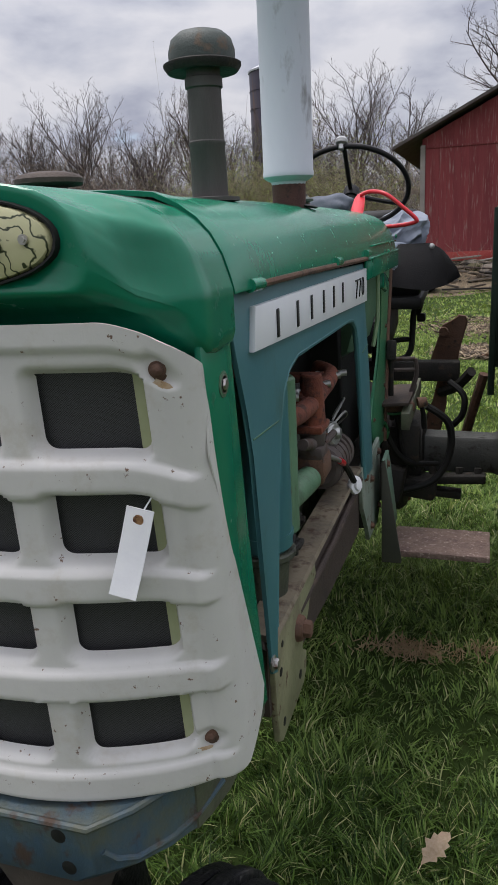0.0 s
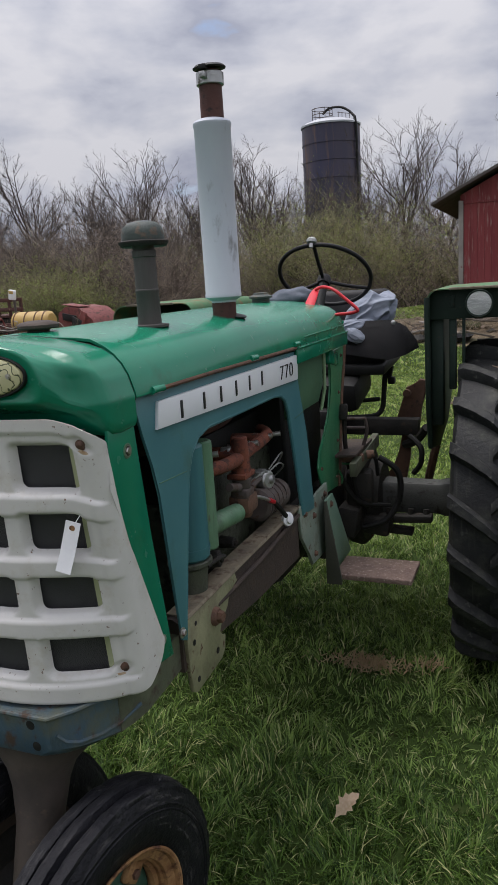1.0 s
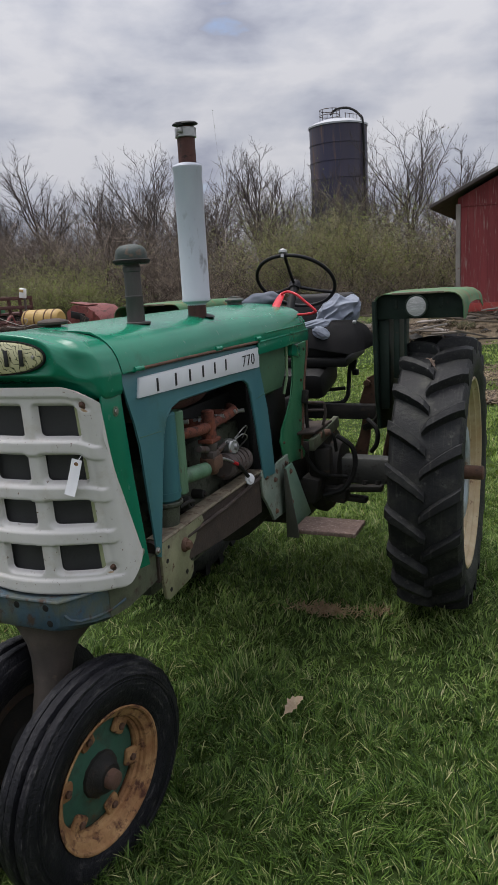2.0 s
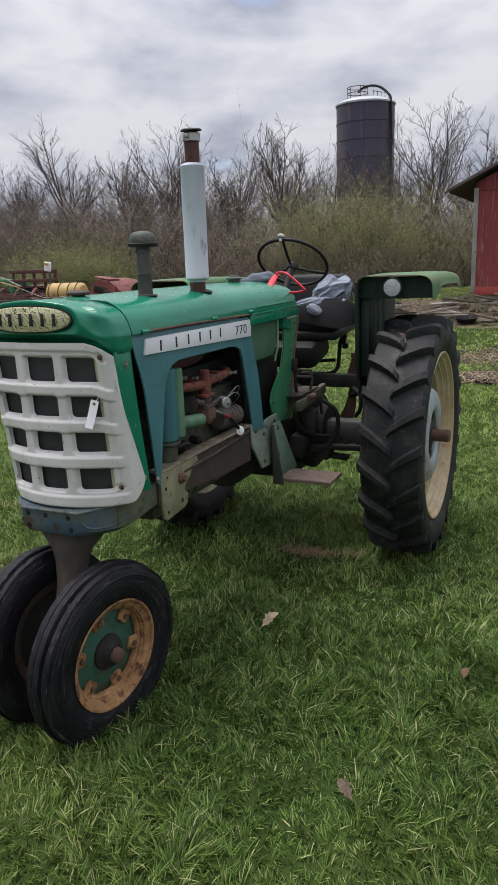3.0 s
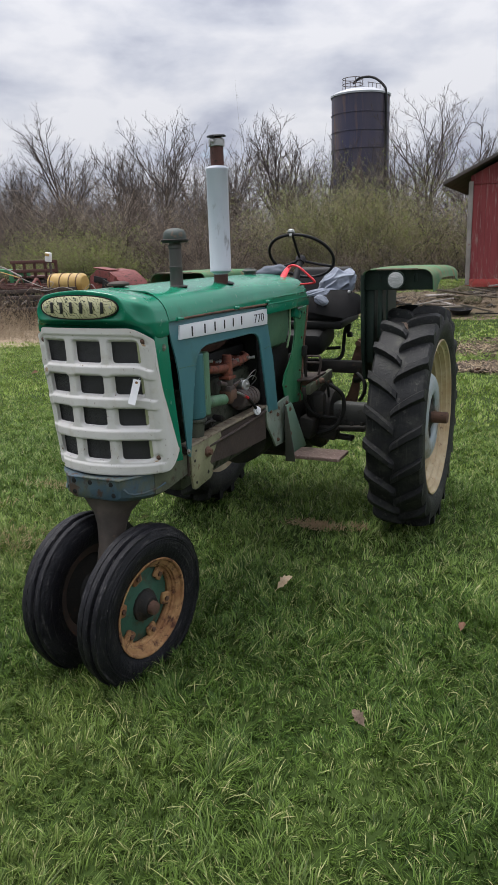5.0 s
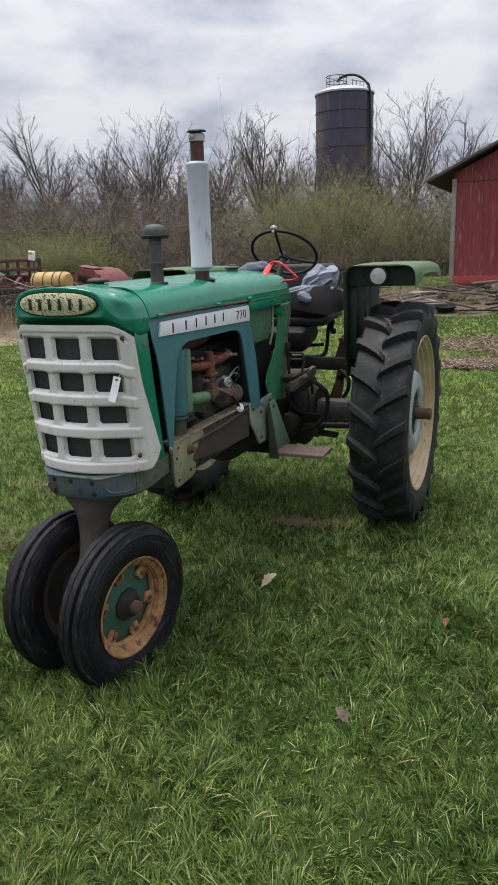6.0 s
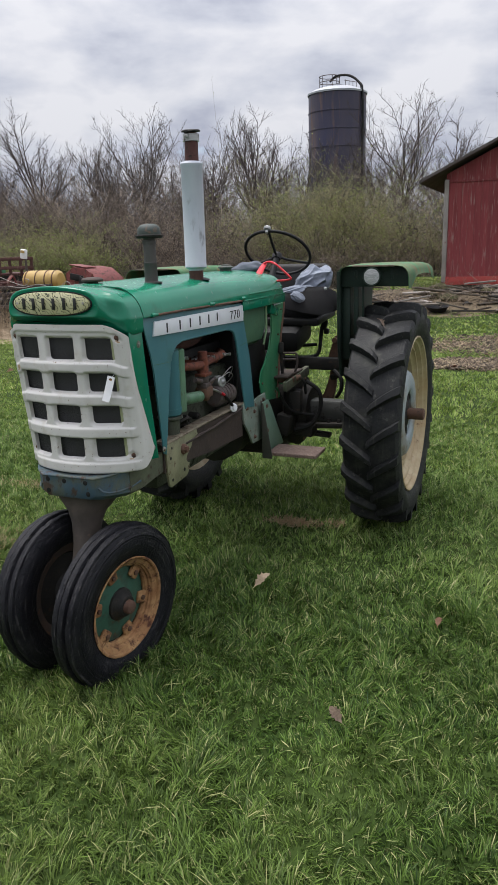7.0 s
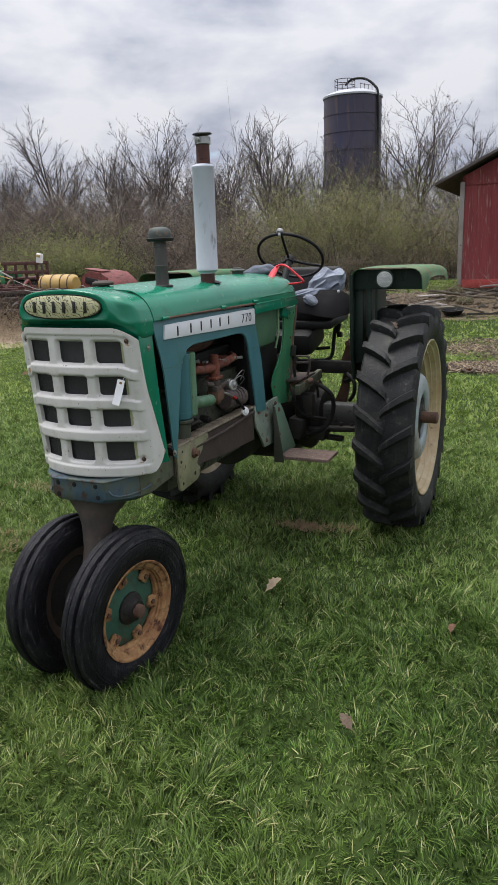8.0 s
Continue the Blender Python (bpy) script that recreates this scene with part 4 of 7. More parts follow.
for x, z in ((-0.112, 0.852), (-0.03, 0.850), (0.075, 0.850), (-0.112, 0.802), (0.085, 0.802)):
    bm = B()
    lathe(bm, [(0.009, 0), (0.011, 0.002), (0.008, 0.003)], frame_at((x, 0.024, z), (x, -1, z)), 12)
    part("bolt_hole", bm, BLACK, bolster)

# pedestal
bm = B()
def ped(z, w, d, y):
    return [(w * math.cos(a), y + d * math.sin(a), z) for a in (2 * math.pi * i / 20 for i in range(20))]
loft(bm, [ped(0.790, 0.160, 0.098, 0.14), ped(0.768, 0.156, 0.096, 0.14), ped(0.756, 0.144, 0.093, 0.14), ped(0.725, 0.118, 0.088, 0.138), ped(0.69, 0.086, 0.076, 0.130), ped(0.64, 0.067, 0.066, 0.120), ped(0.55, 0.054, 0.058, 0.10), ped(0.42, 0.052, 0.058, 0.06), ped(0.33, 0.05, 0.06, 0.04)])
part("pedestal", bm, PEDESTAL, tractor, "dark brown cast front pedestal")


# wheels
def front_wheel(m, s):
    """A ribbed tyre on a rusted rim with a green hub; local z is the axle, outwards."""
    w = new("front_wheel")
    w.parent, w.matrix_world = tractor, m
    w["label"] = "ribbed black front tyre on rusted orange rim"
    bm = B()
    prof = [(0.212, -0.055), (0.228, -0.066), (0.262, -0.080), (0.300, -0.084), (0.330, -0.076), (0.345, -0.064)]
    for k, (a, b) in enumerate(((-0.063, -0.027), (-0.017, 0.017), (0.027, 0.063))):
        crown = 0.365 - 4.2 * ((a + b) / 2) ** 2
        prof += [(crown - 0.016, a - 0.001), (crown - 0.002, a + 0.0015), (crown, a + 0.006), (crown, b - 0.006), (crown - 0.002, b - 0.0015), (crown - 0.016, b + 0.001)]
    prof += [(0.345, 0.064), (0.330, 0.076), (0.3215, 0.0785), (0.320, 0.0815), (0.317, 0.0815), (0.3155, 0.079), (0.310, 0.080), (0.3085, 0.0835), (0.3055, 0.0835), (0.304, 0.0815), (0.300, 0.084), (0.262, 0.080), (0.228, 0.066), (0.212, 0.055)]
    lathe(bm, prof, None, 144, cap=False)
    # worn, ragged ribs
    for v in bm.verts:
        r = math.hypot(v.co.x, v.co.y)
        if r > 0.335:
            n1, n2 = noise.noise(v.co * 26 + Vector((s, 3, 1))), noise.noise(v.co * 75)
            k = 1 + (0.0018 * n1 + 0.010 * min(0.0, n2 + 0.22)) / r
            v.co = Vector((v.co.x * k, v.co.y * k, v.co.z + 0.0035 * n2))
    part("tyre", bm, TYRE, w, angle=50)
    bm = B()
    lathe(bm, [(0.212, -0.058), (0.222, -0.064), (0.222, -0.058), (0.205, -0.045), (0.190, -0.030), (0.178, 0.0), (0.182, 0.030), (0.200, 0.046), (0.214, 0.056), (0.222, 0.064), (0.224, 0.070), (0.219, 0.072), (0.213, 0.069),
               (0.209, 0.056), (0.200, 0.052), (0.190, 0.046), (0.184, 0.022), (0.172, 0.014), (0.168, 0.0), (0.180, -0.04), (0.212, -0.058)], None, 64, cap=False)
    # the right-hand wheel's whole rim takes the darker brown
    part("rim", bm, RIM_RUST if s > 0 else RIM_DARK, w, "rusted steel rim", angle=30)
    bm = B()
    lathe(bm, [(0.05, -0.02), (0.150, -0.024), (0.170, -0.014), (0.150, -0.008), (0.08, 0.004), (0.05, 0.012)], None, 40)
    part("wheel_disc", bm, HUB_GREEN, w, "green wheel disc with rust")
    bm = B()
    lathe(bm, [(0.03, -0.075), (0.07, -0.07), (0.09, -0.03), (0.172, -0.022), (0.172, -0.014), (0.03, -0.012)], None, 32)
    part("inner_hub", bm, IRON, w, "dark inner hub plate")
    for k in range(6):
        a = 2 * math.pi * (k + 0.3) / 6
        bm = B()
        box(bm, (0.150 * math.cos(a), 0.150 * math.sin(a), 0.004), (0.056, 0.058, 0.026), 0.011, (0, 0, math.degrees(a)))
        part("rim_lug", bm, RIM_RUST, w)
        bm = B()
        lathe(bm, [(0.012, 0.012), (0.012, 0.026), (0.008, 0.028)], pose(0.148 * math.cos(a), 0.148 * math.sin(a), 0), 6)
        part("lug_nut", bm, RUST, w)
    bm = B()
    lathe(bm, [(0.078, -0.01), (0.072, 0.018), (0.060, 0.026), (0.052, 0.048), (0.044, 0.060)], None, 14)
    part("hub_cap", bm, IRON, w, "dark greasy hub cap")
    bm = B()
    lathe(bm, [(0.031, 0.050), (0.030, 0.080), (0.026, 0.090), (0.014, 0.095), (0.002, 0.096)], None, 24)
    part("dust_cap", bm, RUST, w)
    return w


STEER, CAMBER = -8.5, -3.0
spin = pose(0.020, 0.074, 0, 0, 0, STEER)
for s in (1, -1):
    m = spin @ pose(s * 0.157, 0, 0.305, 0, 90 * s - s * CAMBER, 0) @ Matrix.Diagonal((0.992, 0.992, 0.80, 1))
    front_wheel(m, s)
bm = B()
tube(bm, [spin @ Vector((-0.15, 0, 0.312)), spin @ Vector((0.15, 0, 0.312))], 0.032, 12)
part("front_axle", bm, IRON, tractor)


LUG_PHASE = 8.57


def rear_wheel(m, s):
    w = new("rear_wheel")
    w.parent, w.matrix_world = tractor, m
    w["label"] = "large lugged rear tyre on cream rim"
    H = 0.165
    bm = B()
    prof = [(0.480, -0.120), (0.500, -0.135), (0.560, -0.165), (0.610, -0.172), (0.655, -0.164), (0.674, -0.150), (0.684, -0.10), (0.690, -0.04), (0.691, 0.0), (0.690, 0.04), (0.684, 0.10), (0.674, 0.150), (0.655, 0.164), (0.610, 0.172), (0.560, 0.165), (0.500, 0.135), (0.480, 0.120)]
    lathe(bm, prof, None, 96, cap=False)
    part("tyre", bm, TREAD, w, angle=35)
    # bar lugs, left and right by turns
    N = 21
    for side in (1, -1):
        bm = B()
        rings = []
        for i in range(9):
            f = i / 8
            u = -0.012 + f * (H + 0.016)
            a = -s * (0.185 * f ** 0.85)
            base = 0.678 - 0.030 * f ** 4
            top = 0.733 - 0.015 * f ** 3
            hw = 0.0165 + 0.008 * f
            if i == 8:
                base, top = 0.640, 0.706
            if i == 0:
                top = 0.716
            ring = []
            for da, r in ((-hw - 0.012, base), (-hw - 0.003, top - 0.007), (-hw + 0.003, top), (hw - 0.003, top), (hw + 0.003, top - 0.007), (hw + 0.012, base)):
                ang = a + da / 0.70
                ring.append(Vector((r * math.cos(ang), r * math.sin(ang), side * u)))
            rings.append(ring)
        loft(bm, rings)
        for v in bm.verts:
            v.co += 0.0025 * noise.noise_vector(v.co * 40)
        first = part("tread_lug", bm, TREAD, w, angle=35)
        for k in range(N):
            lug = first if k == 0 else new("tread_lug", first.data)
            lug.parent = w
            lug.matrix_basis = pose(0, 0, 0, 0, 0, LUG_PHASE + 360 * (k + (0.5 if side > 0 else 0.0)) / N)
    bm = B()
    lathe(bm, [(0.480, -0.125), (0.508, -0.140), (0.508, -0.130), (0.470, -0.115), (0.455, -0.06), (0.452, 0.0), (0.455, 0.06), (0.470, 0.100), (0.490, 0.118), (0.508, 0.136), (0.514, 0.150), (0.508, 0.154), (0.499, 0.150),
               (0.492, 0.132), (0.484, 0.126), (0.476, 0.124), (0.470, 0.110), (0.462, 0.098), (0.450, 0.096), (0.446, 0.082), (0.434, 0.070), (0.424, 0.066), (0.422, 0.030), (0.436, 0.0), (0.445, -0.06), (0.480, -0.125)], None, 80, cap=False)
    part("rim", bm, RIM_CREAM, w, "cream painted rim with rust", angle=32)
    bm = B()
    lathe(bm, [(0.150, 0.075), (0.148, 0.102), (0.160, 0.114), (0.19, 0.119), (0.245, 0.116), (0.272, 0.104), (0.292, 0.078), (0.330, 0.034), (0.385, 0.012), (0.438, 0.000), (0.42, -0.006), (0.30, 0.06), (0.150, 0.075)], None, 48, cap=False)
    part("wheel_disc", bm, DISC, w, "pale cast wheel disc")
    # dark hub, spokes and backing: the disc opening's shade is in their colour
    bm = B()
    lathe(bm, [(0.095, -0.05), (0.10, 0.085), (0.085, 0.100), (0.05, 0.105)], None, 24)
    part("hub", bm, IRON, w)
    for k in range(6):
        a = 60 * k + 12
        bm = B()
        box(bm, (0.135 * math.cos(radians(a)), 0.135 * math.sin(radians(a)), 0.080), (0.10, 0.05, 0.03), 0.008, (0, 0, a))
        part("spoke", bm, IRON, w)
    bm = B()
    lathe(bm, [(0.08, -0.03), (0.43, -0.03), (0.43, -0.022), (0.08, -0.022)], None, 40)
    part("brake_shield", bm, BLACK, w)
    for k in range(8):
        a = 2 * math.pi * (k + 0.5) / 8
        bm = B()
        box(bm, (0.425 * math.cos(a), 0.425 * math.sin(a), 0.020), (0.055, 0.05, 0.03), 0.008, (0, 0, math.degrees(a)))
        lathe(bm, [(0.014, 0.02), (0.014, 0.05)], pose(0.42 * math.cos(a), 0.42 * math.sin(a), 0), 6)
        part("rim_clamp", bm, RIM_CREAM, w)
    bm = B()
    lathe(bm, [(0.038, 0.0), (0.038, 0.205), (0.030, 0.210)], None, 20)
    part("axle_end", bm, RUST, w, "rusty axle end")
    return w


RX, RY, RZ = 0.902, 2.295, 0.700
for s in (1, -1):
    rear_wheel(pose(s * (RX if s > 0 else 0.64), RY, RZ + 0.008, 0, 90 * s, 0) @ Matrix.Diagonal((0.975, 0.975, 1, 1)), s)

# frame rails with front and rear gusset plates
for s in (1, -1):
    bm = B()
    loft(bm, [[(s * 0.215, y, 0.800 - 0.03 * f), (s * 0.255, y, 0.800 - 0.03 * f), (s * 0.255, y, 0.925), (s * 0.232, y, 0.938), (s * 0.215, y, 0.938)] for y, f in ((0.38, 0), (0.60, 0), (0.9, 1), (1.30, 1.6))])
    rail = part("frame_rail", bm, RAIL_WEB, tractor, "dark rusty side frame rail")
    bm = B()
    loft(bm, [[(s * 0.205, y, z), (s * 0.262, y, z), (s * 0.266, y, z + 0.006), (s * 0.262, y, z + 0.014), (s * 0.205, y, z + 0.014)] for y, z in ((0.40, 0.928), (0.8, 0.932), (1.30, 0.932))])
    part("rail_flange", bm, RAIL, rail, "worn beige upper flange")
    bm = B()
    tube(bm, [(s * 0.258, 0.58, 0.890), (s * 0.264, 0.9, 0.895), (s * 0.264, 1.28, 0.915)], 0.008, 8)
    part("side_rod", bm, RAIL_WEB, rail)
    bm = B()
    plate(bm, [(0.385, 0.935), (0.70, 0.938), (0.715, 0.905), (0.655, 0.895), (0.640, 0.862), (0.615, 0.850), (0.590, 0.838), (0.575, 0.815), (0.590, 0.795), (0.612, 0.790), (0.604, 0.752), (0.580, 0.735), (0.425, 0.722), (0.404, 0.735), (0.394, 0.80)] if s > 0 else [(0.385, 0.935), (0.60, 0.940), (0.60, 0.86), (0.44, 0.80)], "x", s * 0.264, -s * 0.012, 0.003)
    gusset = part("front_gusset", bm, GUSSET, rail, "pale chipped gusset plate")
    for y, z, r in ((0.425, 0.86, 0.008), (0.555, 0.772, 0.009), (0.435, 0.755, 0.008), (0.44, 0.905, 0.006)):
        bm = B()
        lathe(bm, [(r, 0), (r, 0.002), (r * 0.7, 0.0025)], frame_at((s * 0.263, y, z), (s, y, z)), 12)
        part("bolt_hole", bm, BLACK, gusset)
    bm = B()
    rod(bm, (s * 0.25, 0.552, 0.872), (s * 0.276, 0.552, 0.872), 0.028, 0.024, 16, 0.004)
    rod(bm, (s * 0.274, 0.552, 0.872), (s * 0.290, 0.552, 0.872), 0.017, 0.016, 6, 0.002)
    part("pivot_bolt", bm, RUST, rail, "large rusty pivot bolt")
    bm = B()
    plate(bm, [(1.285, 0.935), (1.33, 0.955), (1.40, 0.905), (1.52, 0.930), (1.64, 0.935), (1.66, 0.86), (1.645, 0.70), (1.60, 0.665), (1.42, 0.675), (1.38, 0.74), (1.30, 0.82)], "x", s * 0.268, -s * 0.012, 0.003)
    rear_plate = part("rear_gusset", bm, GUSSET_REAR, tractor, "pale rusty rear frame plate")
    for y, z in ((1.34, 0.90), (1.45, 0.86), (1.60, 0.90), (1.60, 0.72), (1.45, 0.71)):
        bolt(rear_plate, (s * 0.268, y, z), (s, 0, 0), 0.009, 0.010, RUST)

# engine
bm = B()
box(bm, (0, 1.0, 0.98), (0.30, 0.86, 0.36), 0.015)
box(bm, (0, 0.98, 0.74), (0.26, 0.90, 0.16), 0.03)
block = part("engine_block", bm, GREASE, tractor, "greasy dark engine block")
bm = B()
box(bm, (-0.01, 1.0, 1.22), (0.26, 0.84, 0.13), 0.012)
box(bm, (-0.03, 1.0, 1.34), (0.20, 0.80, 0.12), 0.03)
part("cylinder_head", bm, BLACK, tractor)
AX, AY = 0.203, 0.553
bm = B()
rod(bm, (AX, AY, 0.93), (AX, AY, 1.015), 0.042, 0.048, 24, 0.006)
rod(bm, (AX, AY, 1.015), (AX, AY, 1.030), 0.060, 0.060, 24, 0.003)
part("cleaner_bowl", bm, GREASE, tractor)
bm = B()
rod(bm, (AX, AY, 1.030), (AX, AY, 1.338), 0.055, 0.055, 36, 0.008)
lathe(bm, [(0.057, 0), (0.057, 0.010)], pose(AX, AY, 1.055), 36)
part("air_cleaner", bm, TEAL_GREEN, tractor, "upright blue-green air cleaner canister")
bm = B()
rod(bm, (AX + 0.022, AY + 0.070, 1.034), (AX + 0.022, AY + 0.070, 1.332), 0.030, 0.030, 20, 0.005)
part("breather_pipe", bm, PIPE_GREEN, tractor, "pale green upright breather pipe")
bm = B()
tube(bm, curve_pts([(0.19, 0.60, 1.245), (0.225, 0.68, 1.238), (0.225, 0.77, 1.226), (0.225, 0.86, 1.222), (0.225, 0.96, 1.228), (0.223, 1.07, 1.232), (0.212, 1.15, 1.236), (0.17, 1.20, 1.24)], 6), 0.020, 14)
rod(bm, (0.225, 0.885, 1.165), (0.225, 0.885, 1.285), 0.030, 0.024, 16, 0.004)
box(bm, (0.225, 0.885, 1.170), (0.06, 0.085, 0.016), 0.004)
box(bm, (0.210, 0.885, 1.215), (0.04, 0.075, 0.055), 0.015)
for y in (0.66, 0.88, 1.08):
    rod(bm, (0.12, y, 1.225), (0.21, y, 1.225), 0.026, 0.028, 12)
part("exhaust_manifold", bm, ORANGE, tractor, "rust-orange exhaust manifold")
bm = B()
tube(bm, curve_pts([(0.08, 0.55, 1.335), (0.11, 0.75, 1.33), (0.15, 0.94, 1.345), (0.166, 0.975, 1.42), (0.167, 0.975, 1.60)], 6), 0.036, 14)
part("exhaust_elbow", bm, RUST_RED, tractor)
for k, (y, z) in enumerate(((0.672, 1.277), (0.88, 1.246), (0.972, 1.240), (1.095, 1.236), (1.178, 1.226))):
    bm = B()
    rod(bm, (0.170, y - 0.010, z - 0.002), (0.222, y + 0.004, z + 0.002), 0.011, 0.011, 6, 0.002)
    rod(bm, (0.222, y + 0.004, z + 0.002), (0.246, y + 0.012, z + 0.004), 0.007, 0.009, 10)
    rod(bm, (0.190, y - 0.006, z), (0.198, y - 0.003, z), 0.016, 0.016, 14)
    rod(bm, (0.205, y - 0.001, z), (0.211, y + 0.001, z), 0.014, 0.014, 6)
    part("plug_fitting", bm, ALLOY, tractor, "bright metal plug fitting")
bm = B()
rod(bm, (0.225, 0.885, 1.125), (0.225, 0.885, 1.160), 0.026, 0.030, 16, 0.003)
box(bm, (0.225, 0.885, 1.115), (0.055, 0.065, 0.030), 0.008)
rod(bm, (0.225, 0.79, 1.155), (0.23, 0.845, 1.14), 0.012, 0.014, 10)
rod(bm, (0.245, 0.91, 1.125), (0.26, 0.95, 1.14), 0.008, 0.008, 8)
part("carburettor_top", bm, STACK, tractor, "grey carburettor casting")
bm = B()
box(bm, (0.222, 0.895, 1.080), (0.07, 0.085, 0.06), 0.014)
rod(bm, (0.222, 0.895, 1.035), (0.222, 0.895, 1.06), 0.024, 0.030, 14, 0.003)
rod(bm, (0.222, 0.93, 1.10), (0.235, 0.975, 1.125), 0.014, 0.010, 10)
part("carburettor_bowl", bm, RUST, tractor, "rusty carburettor bowl")
bm = B()
rod(bm, (0.222, 0.635, 1.088), (0.225, 0.835, 1.066), 0.029, 0.028, 22, 0.004)
part("intake_pipe", bm, PIPE_GREEN, tractor, "pale green intake pipe")
bm = B()
rod(bm, (0.205, 1.03, 1.025), (0.205, 1.24, 1.010), 0.052, 0.052, 24, 0.010)
for y in (1.05, 1.085, 1.12, 1.155, 1.19):
    lathe(bm, [(0.054, -0.003), (0.054, 0.003)], frame_at((0.205, y, 1.020), (0.205, y + 1, 1.010)), 24)
part("generator", bm, STACK, tractor, "grey finned generator body")
bm = B()
rod(bm, (0.16, 1.12, 1.088), (0.235, 1.095, 1.094), 0.033, 0.031, 20, 0.006)
rod(bm, (0.235, 1.105, 1.094), (0.246, 1.105, 1.095), 0.016, 0.012, 12)
box(bm, (0.20, 1.10, 1.115), (0.03, 0.05, 0.02), 0.004)
part("distributor", bm, ALLOY, tractor, "bright distributor housing")
for c in (((0.22, 1.13, 1.12), (0.235, 1.20, 1.155), (0.22, 1.27, 1.14), (0.19, 1.28, 1.09)), ((0.23, 1.11, 1.12), (0.245, 1.16, 1.135), (0.235, 1.23, 1.105), (0.19, 1.25, 1.06)), ((0.20, 0.99, 1.11), (0.235, 1.03, 1.135), (0.235, 1.08, 1.125))):
    bm = B()
    tube(bm, curve_pts(c, 6), 0.003, 6)
    part("ignition_wire", bm, ALLOY, tractor)
bm = B()
tube(bm, curve_pts([(0.245, 0.94, 1.085), (0.255, 0.98, 1.068), (0.258, 1.03, 1.045)], 6), 0.006, 8)
part("bright_lead", bm, ALLOY, tractor)
bm = B()
tube(bm, [(0.258, 1.02, 1.050), (0.260, 1.055, 1.033)], 0.008, 8)
part("red_lead", bm, RED, tractor)
bm = B()
tube(bm, curve_pts([(0.260, 1.055, 1.033), (0.264, 1.09, 1.005), (0.272, 1.13, 0.962)], 6), 0.008, 8)
part("black_lead", bm, BLACK, tractor)
bm = B()
lathe(bm, [(0.008, -0.016), (0.021, -0.008), (0.0245, 0.0), (0.023, 0.006), (0.015, 0.008), (0.013, 0.014), (0.003, 0.016)], frame_at((0.272, 1.143, 0.947), (0.7, 0.95, 1.02)), 20)
part("filler_cap", bm, PAPER, tractor, "white round cap")
for nm, p0, p1, r in (("oil_pump", (0.16, 0.66, 0.975), (0.235, 0.675, 0.985), 0.028), ("oil_fitting", (0.17, 0.58, 0.99), (0.235, 0.60, 0.995), 0.014), ("water_pump", (0.12, 0.74, 0.93), (0.20, 0.74, 0.93), 0.045), ("drain_cock", (0.15, 0.86, 0.96), (0.20, 0.86, 0.96), 0.02)):
    bm = B()
    rod(bm, p0, p1, r, r * 0.85, 14, 0.003)
    rod(bm, p1, (p1[0] + 0.008, p1[1], p1[2]), r * 0.5, r * 0.4, 6)
    part(nm, bm, IRON, tractor)
bm = B()
tube(bm, curve_pts([(0.235, 0.59, 0.995), (0.248, 0.64, 1.0), (0.24, 0.69, 0.985)], 6), 0.007, 8)
part("oil_line", bm, IRON, tractor)

# black backing added so the engine bay reads dark behind
bm = B()
box(bm, (0, 1.36, 1.18), (0.40, 0.06, 0.56), 0.01)
part("firewall", bm, BLACK, tractor)
bm = B()
box(bm, (0, 1.66, 1.06), (0.36, 0.50, 0.36), 0.03)
part("battery_box", bm, BLACK, tractor)
# fuel tank behind the engine
bm = B()
loft(bm, [[(-w, y, 1.45), (w, y, 1.45), (w, y, 1.32), (w - 0.02, y, 1.25), (w - 0.08, y, 1.215), (-w + 0.08, y, 1.215), (-w + 0.02, y, 1.25), (-w, y, 1.32)] for y, w in ((1.37, 0.235), (1.39, 0.248), (1.71, 0.248), (1.73, 0.240))])
part("fuel_tank", bm, GREEN_OLD, tractor, "dull green fuel tank")
for s in (1, -1):
    bm = B()
    tube(bm, [(s * 0.252, 1.725, 1.45), (s * 0.252, 1.722, 1.30), (s * 0.24, 1.70, 1.215)], 0.007, 8)
    part("tank_strap", bm, GREEN_PALE, tractor)

# side supports of the dash, pale green, bulged at the foot
SUPPORT = [(1.80, 1.425), (2.045, 1.440), (2.030, 1.37), (1.975, 1.24), (1.942, 1.10), (1.915, 0.98), (1.885, 0.852), (1.72, 0.870), (1.63, 0.925), (1.60, 1.0), (1.63, 1.06), (1.71, 1.11), (1.78, 1.18), (1.825, 1.28), (1.83, 1.36)]
for s in (1, -1):
    bm = B()
    plate(bm, SUPPORT, "x", s * 0.250, -s * 0.010, 0.004)
    sup = part("dash_support", bm, GREEN_MID, tractor, "curved pale green dash side support")
    bm = B()
    tube(bm, [(s * 0.252, y, z) for y, z in SUPPORT[1:7]], 0.008, 8)
    part("support_edge", bm, RUST, sup)
    bm = B()
    box(bm, (s * 0.235, 1.86, 1.405), (0.05, 0.13, 0.06), 0.012, (-12, 0, 0))
    part("support_head", bm, GREEN, sup)
    for y, z in ((1.99, 1.40), (1.93, 1.25), (1.89, 1.05), (1.86, 0.90), (1.64, 0.99)):
        bolt(sup, (s * 0.252, y, z), (s, 0, 0), 0.005, 0.004, RUST)

